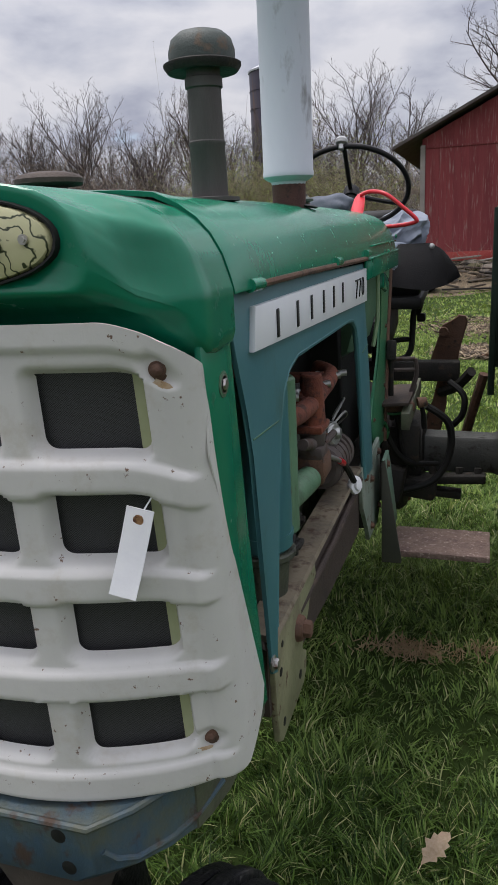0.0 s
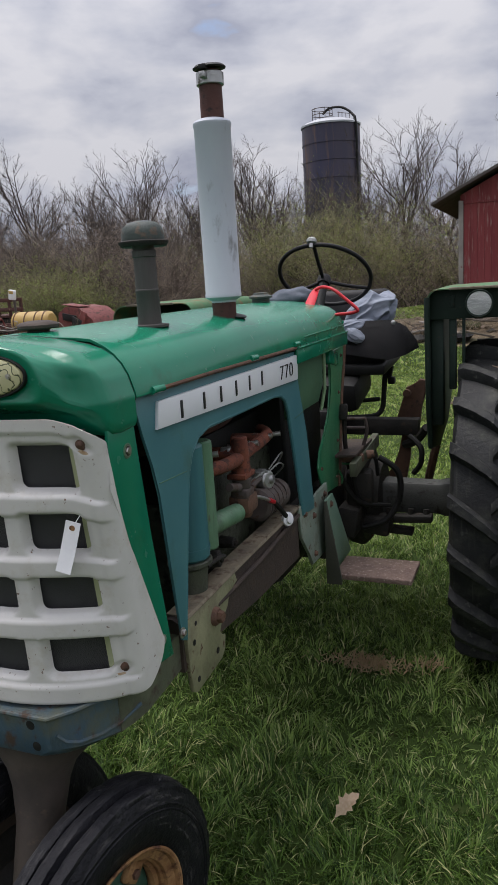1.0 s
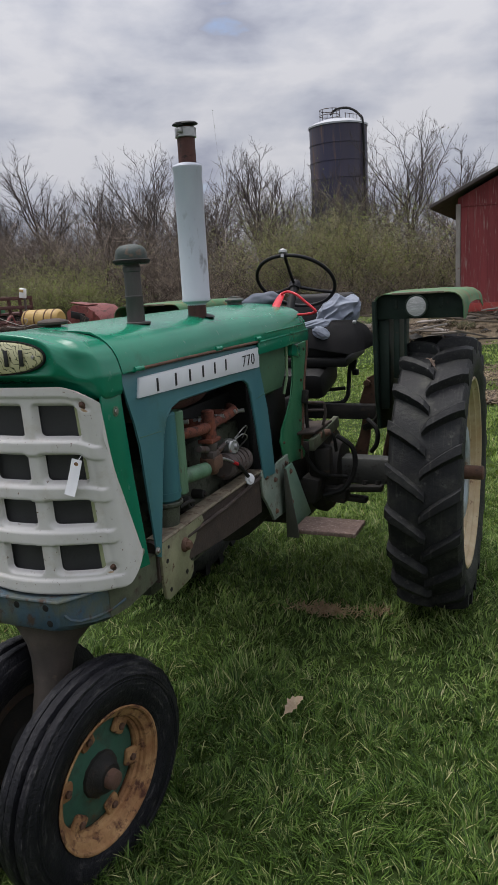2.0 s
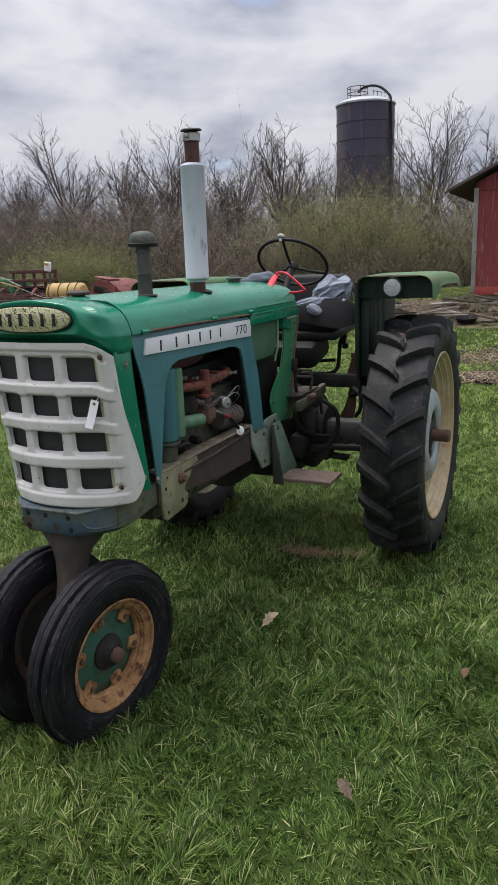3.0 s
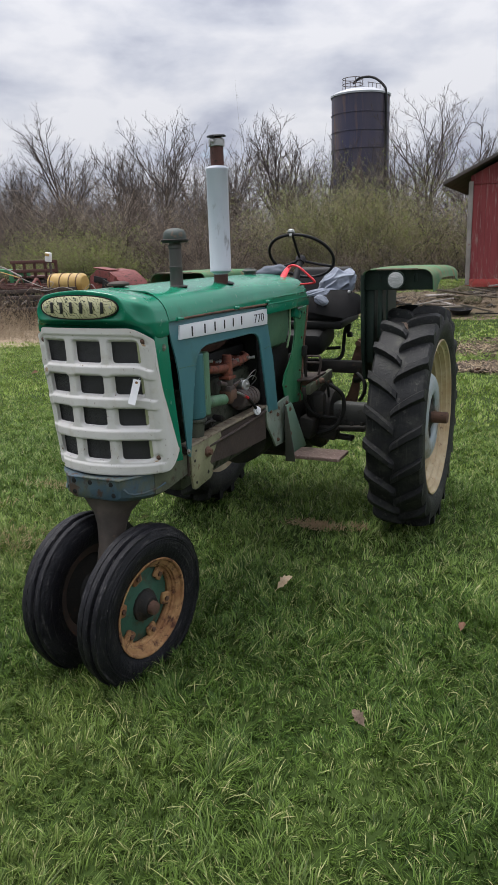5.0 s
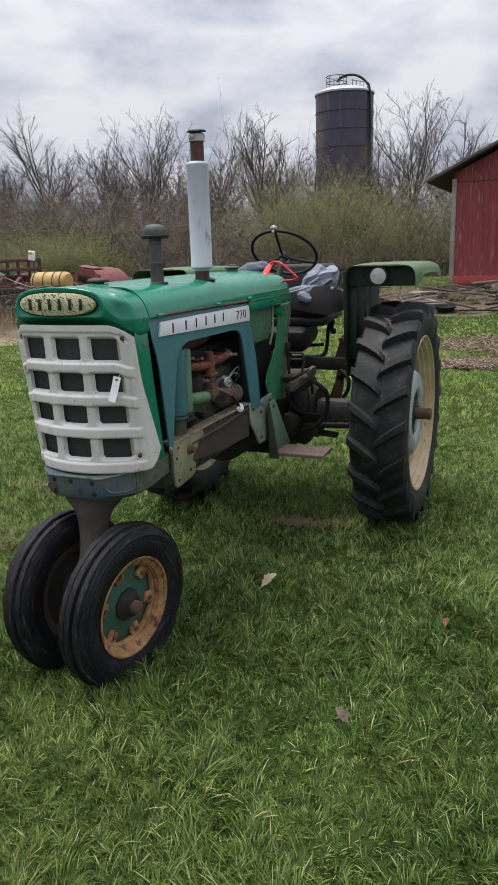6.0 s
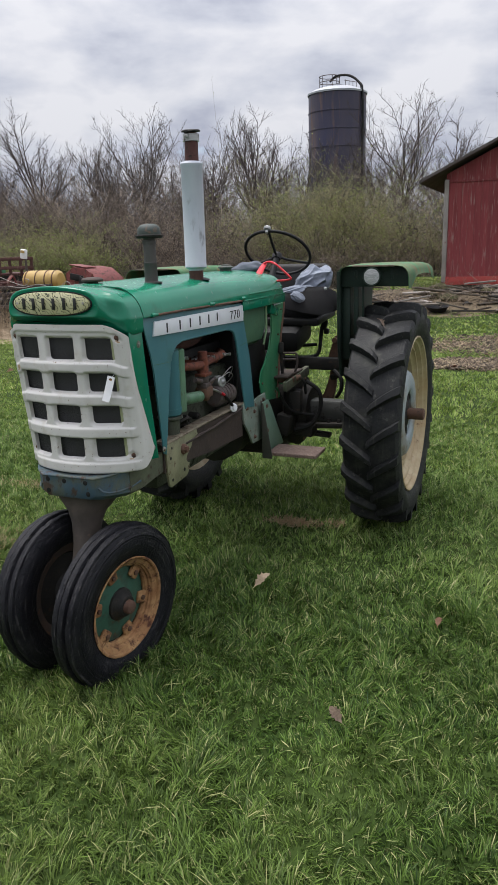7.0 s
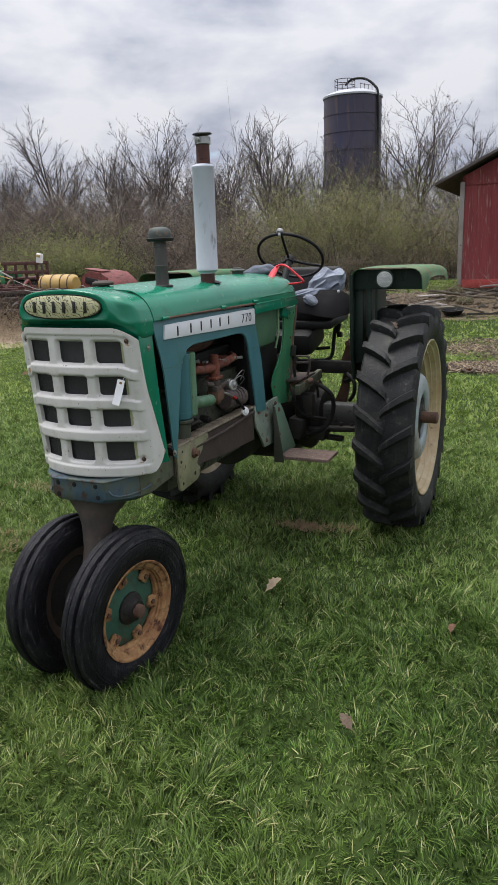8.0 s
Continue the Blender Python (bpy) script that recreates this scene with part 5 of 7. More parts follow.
# dash cowl with its dial, and the steering column
bm = B()
arch = [(0.16 * math.cos(a), 0.145 * math.sin(a)) for a in (math.pi * i / 16 for i in range(17))]
loft(bm, [[(x, 1.99, 1.50 + z) for x, z in arch], [(x * 0.98, 2.06, 1.495 + z * 0.98) for x, z in arch]], closed=False, cap=False)
bmesh.ops.solidify(bm, geom=bm.faces[:], thickness=0.012)
part("dash_cowl", bm, GREEN_PALE, tractor)
bm = B()
plate(bm, [(0.15 * math.cos(a), 1.47 + 0.155 * math.sin(a)) for a in (math.pi * i / 16 for i in range(17))], "y", 2.02, 0.012)
box(bm, (0, 1.98, 1.44), (0.42, 0.05, 0.12), 0.02)
part("dash_panel", bm, BLACK, tractor)
WC, WN = Vector((0.035, 2.555, 1.735)), Vector((0, 0.64, 0.77)).normalized()
wheel_m = frame_at(WC, WC + WN)
steering = new("steering_wheel")
steering.parent = tractor
steering["label"] = "thin black three-spoke steering wheel with knob"
bm = B()
tube(bm, [wheel_m @ Vector((0.228 * math.cos(a), 0.228 * math.sin(a), 0)) for a in (2 * math.pi * i / 56 for i in range(56))], 0.0105, 10, closed=True)
part("rim", bm, VINYL, steering)
for a in (90, 210, 330):
    bm = B()
    e = wheel_m @ Vector((0.222 * math.cos(radians(a)), 0.222 * math.sin(radians(a)), 0))
    tube(bm, curve_pts([wheel_m @ Vector((0.02 * math.cos(radians(a)), 0.02 * math.sin(radians(a)), -0.03)), wheel_m @ Vector((0.12 * math.cos(radians(a)), 0.12 * math.sin(radians(a)), -0.02)), e], 5), 0.009, 8)
    part("spoke", bm, VINYL, steering)
bm = B()
lathe(bm, [(0.03, -0.05), (0.034, -0.02), (0.030, -0.008), (0.006, -0.004)], wheel_m, 20)
part("hub", bm, VINYL, steering)
bm = B()
kp = Vector((0.025, 2.375, 1.884))
lathe(bm, [(0.010, -0.01), (0.012, 0.008), (0.023, 0.014), (0.025, 0.026), (0.018, 0.036), (0.004, 0.040)], pose(kp.x, kp.y, kp.z - 0.006, -25, 0, 0), 18)
part("spinner_knob", bm, ALLOY, steering, "bright spinner knob")
bm = B()
rod(bm, tuple(WC - WN * 0.02), tuple(WC - WN * 0.75), 0.022, 0.024, 14)
part("steering_column", bm, BLACK, tractor)

# clutch housing, transmission and rear axle
bm = B()
loft(bm, [[(w * math.cos(a), y, zc + h * math.sin(a)) for a in (2 * math.pi * i / 20 for i in range(20))] for y, w, h, zc in ((1.38, 0.16, 0.17, 0.82), (1.45, 0.21, 0.23, 0.77), (1.62, 0.21, 0.23, 0.77), (1.72, 0.17, 0.19, 0.76), (1.98, 0.18, 0.20, 0.74), (2.08, 0.23, 0.27, 0.71), (2.45, 0.24, 0.28, 0.71), (2.55, 0.18, 0.2, 0.73))])
box(bm, (0, 2.27, 0.46), (0.34, 0.34, 0.10), 0.03)
part("transmission", bm, IRON, tractor, "dark cast transmission and axle housing")
for s in (1, -1):
    bm = B()
    loft(bm, [[(s * x, 2.295 + h * 0.8 * c, 0.70 + h * z) for c, z in ((-1, -0.88), (-0.9, -1), (0.9, -1), (1, -0.88), (1, 0.88), (0.9, 1), (-0.9, 1), (-1, 0.88))] for x, h in ((0.18, 0.095), (0.22, 0.076), (0.62, 0.068), (0.65, 0.076), (0.74, 0.078))])
    part("axle_housing", bm, AXLE, tractor)
    bm = B()
    lathe(bm, [(0.24, 0.0), (0.25, 0.05), (0.23, 0.075), (0.17, 0.085), (0.15, 0.14), (0.10, 0.145)], frame_at((s * 0.22, 2.30, 0.70), (s * 1.0, 2.30, 0.70)), 28)
    part("brake_housing", bm, IRON, tractor, "dark greasy brake housing")
    for k in range(6):
        a = 2 * math.pi * (k + 0.4) / 6
        bolt(tractor, (s * 0.296, 2.30 + 0.205 * math.cos(a), 0.70 + 0.205 * math.sin(a)), (s, 0, 0), 0.011, 0.012, RUST, "housing_bolt")
    # foot step on its bracket
    bm = B()
    plate(bm, [(1.505, 0.90), (1.60, 0.905), (1.64, 0.86), (1.86, 0.575), (1.53, 0.580)], "x", s * 0.292, s * 0.010, 0.002)
    step = part("step_bracket", bm, STEP_GREEN, tractor, "faded green step bracket")
    bm = B()
    plate(bm, [(s * 0.292, 0.90), (s * 0.302, 0.90), (s * 0.352, 0.585), (s * 0.352, 0.565), (s * 0.292, 0.565)], "y", 1.505, 0.010, 0.002)
    part("step_gusset", bm, STEP_DARK, step)
    bm = B()
    box(bm, (s * 0.465, 1.63, 0.588), (0.30, 0.205, 0.020), 0.003)
    part("step_plate", bm, PLANK, step, "rusty rough step plate")
    for z in (0.87, 0.72):
        bolt(step, (s * 0.302, 1.57, z), (s, 0, 0), 0.010, 0.008, RUST)

# fenders: flat crowned top, front apron with lamp, inner wall
def fender(s):
    f = new("fender")
    f.parent = tractor
    f.location.x = 0.0 if s > 0 else 0.13
    f["label"] = "dark green flat-topped rear fender"
    bm = B()
    rings = []
    # the outer lip is cut up in an arch behind its front corner
    for y, dz, lip in ((2.06, 0.0, 0.135), (2.16, 0.002, 0.130), (2.22, 0.003, 0.105), (2.28, 0.004, 0.082), (2.36, 0.005, 0.070), (2.6, 0.005, 0.068), (2.86, 0.0, 0.074), (2.96, -0.006, 0.098), (3.05, -0.014, 0.105)):
        z = 1.652 + dz
        rings.append([(s * 0.600, y, z - 0.125), (s * 0.600, y, z - 0.05)]
                     + [(s * (0.648 - 0.048 * math.cos(a)), y, z - 0.048 + 0.048 * math.sin(a)) for a in (0.35, 0.75, 1.15, 1.57)]
                     + [(s * 0.83, y, z + 0.003)]
                     + [(s * (0.966 + 0.064 * math.sin(a)), y, z - 0.064 + 0.064 * math.cos(a)) for a in (0.0, 0.4, 0.8, 1.2)]
                     + [(s * 1.030, y, z - min(lip, 0.066)), (s * 1.034, y, z - lip)])
    shell(bm, rings, 0.004)
    part("fender_top", bm, FENDER, f, "lighter green fender top with tan blotches")
    # apron, inner wall and struts: shade under the top is in their colour
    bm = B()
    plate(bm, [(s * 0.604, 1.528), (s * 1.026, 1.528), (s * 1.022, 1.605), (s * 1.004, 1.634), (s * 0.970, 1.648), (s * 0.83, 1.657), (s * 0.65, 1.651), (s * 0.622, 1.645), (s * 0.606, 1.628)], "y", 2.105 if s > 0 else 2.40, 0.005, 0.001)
    part("front_apron", bm, GREEN_DARK, f, "fender apron, dark green deepened for its recess shade")
    bm = B()
    box(bm, (s * 0.818, 2.050, 1.652), (0.25, 0.016, 0.011), 0.003)
    part("trim_bar", bm, RAIL, f, "thin rusty trim bar")
    for x in (0.70, 0.92) if s > 0 else ():
        bm = B()
        box(bm, (s * x, 2.102, 1.60), (0.018, 0.006, 0.05), 0.002)
        part("apron_clip", bm, GREEN_DARK, f)
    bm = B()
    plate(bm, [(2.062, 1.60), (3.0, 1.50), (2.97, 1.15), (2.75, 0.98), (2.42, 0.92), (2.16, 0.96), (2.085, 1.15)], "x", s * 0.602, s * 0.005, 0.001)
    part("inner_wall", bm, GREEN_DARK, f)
    bm = B()
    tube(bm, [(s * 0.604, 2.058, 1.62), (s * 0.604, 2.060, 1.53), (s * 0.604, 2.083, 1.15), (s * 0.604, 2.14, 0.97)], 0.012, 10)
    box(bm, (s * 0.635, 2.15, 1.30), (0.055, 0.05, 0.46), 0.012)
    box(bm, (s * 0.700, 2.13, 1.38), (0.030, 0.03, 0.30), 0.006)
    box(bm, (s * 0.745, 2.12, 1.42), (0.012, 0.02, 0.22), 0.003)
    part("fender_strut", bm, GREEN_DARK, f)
    if s < 0:
        return f
    bm = B()
    m = frame_at((s * 0.812, 2.075, 1.590), (s * 0.812, 1.0, 1.590))
    lathe(bm, [(0.047, -0.03), (0.053, 0.012), (0.055, 0.034), (0.053, 0.040), (0.049, 0.038)], m, 32)
    part("bezel", bm, GREEN_DARK, f)
    bm = B()
    lathe(bm, [(0.050, 0.034), (0.047, 0.038), (0.032, 0.0405), (0.014, 0.0415), (0.002, 0.042)], m, 32)
    part("lens", bm, LENS, f, "frosted sealed-beam lamp glass")
    return f


for s in (1, -1):
    fender(s)

# seat on its mount
seat = new("seat")
seat.parent = tractor
seat["label"] = "black vinyl tractor seat on a pedestal"
bm = B()
box(bm, (0.06, 2.82, 1.335), (0.50, 0.44, 0.085), 0.03, (4, 0, 0), 3)
part("cushion", bm, VINYL, seat)
bm = B()
box(bm, (0.06, 2.80, 1.275), (0.52, 0.46, 0.055), 0.015, (4, 0, 0))
part("seat_pan", bm, BLACK, seat)
bm = B()
box(bm, (0.04, 3.02, 1.50), (0.46, 0.09, 0.30), 0.035, (-10, 0, 0), 3)
part("backrest", bm, VINYL, seat)
bm = B()
box(bm, (0.03, 2.66, 1.16), (0.34, 0.36, 0.17), 0.05, (12, 0, 0))
box(bm, (0.02, 2.5, 0.98), (0.12, 0.16, 0.20), 0.03)
part("seat_mount", bm, BLACK, seat)

# controls, platform and lift linkage
bm = B()
tube(bm, curve_pts([(0.02, 2.74, 1.075), (0.14, 2.76, 1.072), (0.245, 2.80, 1.075)], 6), 0.012, 8)
tube(bm, curve_pts([(0.02, 2.70, 0.99), (0.12, 2.74, 0.985), (0.215, 2.79, 0.985), (0.252, 2.82, 1.02), (0.258, 2.84, 1.10), (0.262, 2.86, 1.19), (0.275, 2.87, 1.225)], 6), 0.014, 8)
part("lever_loop", bm, BLACK, tractor, "bent black lever rod")
bm = B()
box(bm, (0.285, 2.87, 1.21), (0.03, 0.035, 0.075), 0.008, (0, 14, 0))
box(bm, (0.295, 2.87, 1.165), (0.04, 0.04, 0.04), 0.010)
part("lever_grip", bm, BLACK, tractor)
bm = B()
box(bm, (0.275, 2.00, 0.992), (0.13, 0.32, 0.012), 0.003, (0, -4, 0))
part("platform_plate", bm, RAIL_WEB, tractor, "rusty platform plate")
bm = B()
box(bm, (0.33, 2.05, 0.955), (0.03, 0.46, 0.06), 0.004, (4, 0, 0))
part("platform_support", bm, STEP_OLIVE, tractor)
for x, y in ((0.22, 1.93), (0.265, 1.96)):
    bm = B()
    tube(bm, curve_pts([(x, y + 0.05, 0.90), (x, y, 1.02), (x + 0.005, y - 0.02, 1.14)], 5), 0.010, 8)
    box(bm, (x + 0.005, y - 0.03, 1.165), (0.035, 0.02, 0.07), 0.008, (-15, 0, 0))
    part("pedal", bm, IRON, tractor)
for z in (1.085, 1.125):
    bm = B()
    tube(bm, [(0.22, 1.98, z), (0.345, 2.0, z)], 0.007, 8)
    part("pedal_rod", bm, STACK, tractor)
bm = B()
tube(bm, curve_pts([(0.345, 2.0, 1.125), (0.35, 2.01, 1.07), (0.33, 2.02, 1.0), (0.30, 2.03, 0.93)], 5), 0.008, 8)
part("brake_link", bm, STACK, tractor)
bm = B()
box(bm, (0.30, 1.94, 0.965), (0.10, 0.05, 0.035), 0.010, (0, 0, 15))
rod(bm, (0.36, 1.95, 0.975), (0.39, 1.96, 0.98), 0.020, 0.016, 10)
part("rusty_lever_boss", bm, RUST, tractor)
bm = B()
box(bm, (0.12, 2.62, 0.965), (0.72, 0.07, 0.085), 0.008)
part("lift_bar", bm, IRON, tractor, "dark lift cross bar")
for s in (1, -1):
    bm = B()
    plate(bm, [(s * 0.325, 0.92), (s * 0.46, 0.925), (s * 0.475, 1.04), (s * 0.505, 1.16), (s * 0.495, 1.185), (s * 0.465, 1.19), (s * 0.445, 1.165), (s * 0.40, 1.15)], "y", 2.72, 0.035, 0.004)
    rod(bm, (s * 0.405, 2.69, 1.12), (s * 0.405, 2.78, 1.12), 0.020, 0.020, 12)
    part("lift_arm", bm, RUST, tractor, "rusty lift arm plate")
    bm = B()
    plate(bm, [(s * 0.385, 0.92), (s * 0.43, 0.92), (s * 0.425, 0.80), (s * 0.40, 0.66), (s * 0.27, 0.66), (s * 0.34, 0.74), (s * 0.37, 0.82)], "y", 2.66, 0.030, 0.004)
    part("lift_plate", bm, RUST, tractor)
    bm = B()
    rod(bm, (s * 0.58, 2.62, 0.95), (s * 0.50, 2.70, 0.62), 0.020, 0.022, 8)
    part("lift_link", bm, RUST, tractor)
    bm = B()
    tube(bm, curve_pts([(s * 0.40, 2.66, 0.86), (s * 0.47, 2.60, 0.90), (s * 0.53, 2.52, 0.98)], 6), 0.022, 8)
    part("check_chain", bm, IRON, tractor)
for c, r in (([(0.38, 2.10, 0.93), (0.46, 2.12, 0.86), (0.465, 2.12, 0.74), (0.41, 2.10, 0.64), (0.30, 2.08, 0.60)], 0.014), ([(0.44, 2.55, 0.93), (0.50, 2.52, 0.88), (0.50, 2.52, 0.80), (0.46, 2.55, 0.74)], 0.014),
             ([(0.26, 1.98, 0.98), (0.29, 1.97, 0.90), (0.30, 1.99, 0.80), (0.34, 2.05, 0.70)], 0.010), ([(0.24, 1.93, 0.90), (0.28, 1.96, 0.80), (0.33, 2.0, 0.74), (0.42, 2.12, 0.70)], 0.011), ([(0.30, 2.08, 0.98), (0.36, 2.10, 0.93), (0.37, 2.12, 0.84)], 0.009)):
    bm = B()
    tube(bm, curve_pts(c, 7), r, 8)
    part("hydraulic_hose", bm, BLACK, tractor, "black hydraulic hose")
bm = B()
tube(bm, curve_pts([(0.225, 1.90, 0.955), (0.28, 1.92, 0.94), (0.335, 1.94, 0.95)], 6), 0.005, 6)
part("teal_cord", bm, MACHINE_GREEN, tractor, "tied teal cord")
bm = B()
tube(bm, curve_pts([(0.255, 1.88, 0.92), (0.262, 1.90, 0.885), (0.258, 1.90, 0.86), (0.266, 1.89, 0.89)], 6), 0.006, 6)
part("teal_cord", bm, MACHINE_GREEN, tractor, "tied teal cord")
for nm, c, d, t in (("valve_block", (0.30, 2.06, 0.80), (0.12, 0.12, 0.16), (0, 0, 10)), ("valve_block", (0.26, 2.02, 0.66), (0.10, 0.14, 0.14), (0, 10, 0)), ("pump_body", (0.33, 2.16, 0.60), (0.18, 0.12, 0.08), (0, 8, 0)), ("drawbar_bracket", (0.42, 2.20, 0.615), (0.36, 0.06, 0.035), (0, -3, 0)), ("drawbar_bracket", (0.40, 2.22, 0.555), (0.22, 0.06, 0.03), (0, 4, 0))):
    bm = B()
    box(bm, c, d, min(d) * 0.2, t)
    part(nm, bm, IRON, tractor)
for x in (0.40, 0.50, 0.57):
    bm = B()
    rod(bm, (x, 2.20, 0.60), (x, 2.21, 0.66), 0.014, 0.014, 8)
    part("bracket_pin", bm, IRON, tractor)

# ---- things lying on or hanging from the tractor ----
def crumple(name, parent, material, centre, size, turn, seed, folds=0.20):
    """A heap of cloth: long rounded folds with sharp valleys."""
    bm = B()
    bmesh.ops.create_icosphere(bm, subdivisions=6, radius=1.0)
    off = Vector((seed, seed * 1.7, -seed))
    for v in bm.verts:
        p = v.co.copy()
        q = Vector((p.x * 0.55, p.y * 1.3, p.z * 1.5)) + 0.45 * noise.noise_vector(p * 1.3 + off)
        ridge = 1 - 2.0 * abs(noise.noise(q * 1.1 + off))
        fine = 1 - 2.0 * abs(noise.noise(q * 2.6 - off))
        v.co = p * (1 + folds * (ridge - 0.45) + folds * 0.16 * (fine - 0.45))
    bmesh.ops.transform(bm, matrix=pose(*centre, *turn) @ Matrix.Diagonal((*size, 1)), verts=bm.verts)
    return part(name, bm, material, parent, angle=80)


jacket = tagged(new("jacket"), "crumpled grey-blue cloth jacket draped over the seat", "jacket")
crumple("cloth_body", jacket, DENIM, (0.182, 2.926, 1.525), (0.132, 0.11, 0.100), (0, -38, 8), 3.1, 0.32)
crumple("sleeve", jacket, DENIM, (0.100, 2.70, 1.455), (0.140, 0.07, 0.045), (0, -10, -6), 7.7, 0.26)
crumple("cloth_hem", jacket, DENIM, (0.165, 2.600, 1.430), (0.055, 0.030, 0.035), (0, 24, 0), 5.2, 0.16)

cover_flap = tagged(new("seat_cover"), "black vinyl sheet corner hanging from the seat, with a steel snap", "cover")
bm = B()
loft(bm, [[(0.02, 2.60, 1.36), (0.03, 2.62, 1.44), (0.05, 2.66, 1.47)], [(0.20, 2.56, 1.33), (0.21, 2.60, 1.44), (0.22, 2.66, 1.50)], [(0.34, 2.56, 1.31), (0.345, 2.60, 1.42), (0.345, 2.66, 1.50)], [(0.42, 2.60, 1.33), (0.42, 2.62, 1.40), (0.38, 2.68, 1.48)], [(0.47, 2.70, 1.355), (0.455, 2.72, 1.39), (0.40, 2.74, 1.46)]], closed=False, cap=False)
bmesh.ops.solidify(bm, geom=bm.faces[:], thickness=0.008)
part("sheet", bm, VINYL, cover_flap)
bm = B()
lathe(bm, [(0.012, 0), (0.012, 0.004), (0.006, 0.007)], frame_at((0.352, 2.645, 1.487), (0.6, 2.2, 1.6)), 12)
part("snap", bm, ALLOY, cover_flap)

clamp = tagged(new("hand_clamp"), "red plastic clamp with a loop handle lying on the hood", "clamp")
bm = B()
loft(bm, [[c + Vector((0.020 * k * math.cos(a), 0.030 * k * math.sin(a), 0.006 * k * math.sin(a))) for a in (2 * math.pi * i / 14 for i in range(14))] for c, k in ((Vector((0.172, 1.815, 1.612)), 1.0), (Vector((0.170, 1.86, 1.64)), 1.05), (Vector((0.166, 1.92, 1.668)), 0.9), (Vector((0.165, 1.965, 1.685)), 0.65))])
part("grip", bm, RED, clamp)
bm = B()
tube(bm, curve_pts([(0.166, 1.93, 1.680), (0.20, 1.93, 1.690), (0.255, 1.89, 1.678), (0.31, 1.885, 1.635), (0.352, 1.885, 1.597), (0.345, 1.89, 1.585), (0.29, 1.90, 1.578), (0.22, 1.92, 1.577), (0.19, 1.93, 1.590), (0.178, 1.93, 1.62)], 6), 0.0068, 10)
part("loop", bm, RED, clamp)
bm = B()
tube(bm, curve_pts([(0.18, 1.92, 1.60), (0.19, 1.95, 1.575), (0.20, 1.99, 1.56)], 5), 0.006, 8)
part("spring_arm", bm, IRON, clamp)
gauge = tagged(new("folded_cloth"), "dark blue-grey folded cloth behind the hood", "cloth")
bm = B()
bmesh.ops.create_icosphere(bm, subdivisions=4, radius=1.0)
for v in bm.verts:
    q = v.co * (1 + 0.18 * noise.noise(v.co * 1.8) + 0.05 * math.sin(6 * v.co.x + 4 * v.co.z))
    v.co = Vector((q.x * 0.115, q.y * 0.06, max(q.z, -0.5) * 0.045))
part("cloth", bm, DENIM_DARK, gauge, angle=80)
gauge.matrix_world = pose(0.02, 2.02, 1.645, 0, -8, 0)

tag = tagged(new("paper_tag"), "white paper price tag hanging from the grille", "tag")
bm = B()
loft(bm, [[(-0.018, y, z), (0.018, y + 0.001, z), (0.018, y + 0.0022, z), (-0.018, y + 0.0012, z)] for y, z in ((0.0, 0.003), (-0.006, -0.035), (-0.014, -0.075), (-0.025, -0.112))])
part("card", bm, PAPER, tag)
bm = B()
lathe(bm, [(0.007, 0), (0.007, 0.002), (0.003, 0.0025)], frame_at((0, -0.0005, -0.012), (0, -1, -0.012)), 14)
part("eyelet", bm, RIM_RUST, tag)
bm = B()
tube(bm, [(0, 0, -0.01), (0.01, 0.012, 0.02), (0.012, 0.03, 0.04)], 0.0012, 6)
part("string", bm, PAPER, tag)
tag.matrix_world = pose(0.2225, face_y(0.2225, 1.30) - 0.014, 1.296, 2, 13, 4) @ Matrix.Diagonal((0.88, 1, 0.86, 1))

# ---- ground ----
def rise(x, y):
    """Gentle unevenness, level under the tractor, with a low bank up to the barn."""
    d = math.hypot(x - 0.2, y - 1.0)
    bank = 0.50 * smooth((y - 13.6) / 5.8) * smooth((x + 7.0) / 4.0)
    return bank + min(1.0, max(0.0, (d - 3.0) / 6.0)) * 0.07 * noise.noise(Vector((x * 0.15, y * 0.15, 0.3)))


def sheet(name, xs, ys, z, material, kind="structure"):
    verts = [(x, y, z(x, y)) for y in ys for x in xs]
    k = len(xs)
    faces = [(j * k + i, j * k + i + 1, (j + 1) * k + i + 1, (j + 1) * k + i) for j in range(len(ys) - 1) for i in range(k - 1)]
    ob = raw(name, verts, faces, material, None, True)
    return tagged(ob, kind=kind)


def steps(fine_lo, fine_hi, d, far):
    out = [fine_lo + d * i for i in range(int((fine_hi - fine_lo) / d) + 1)]
    g = d
    while out[-1] < far:
        g *= 1.6
        out.append(out[-1] + g)
    g = d
    while out[0] > -far:
        g *= 1.6
        out.insert(0, out[0] - g)
    return out


ground = sheet("ground", steps(-16, 6, 0.5, 900), steps(-6, 28, 0.5, 900), rise, SOIL)
tagged(ground, "green spring lawn running to a brushy edge", "ground")


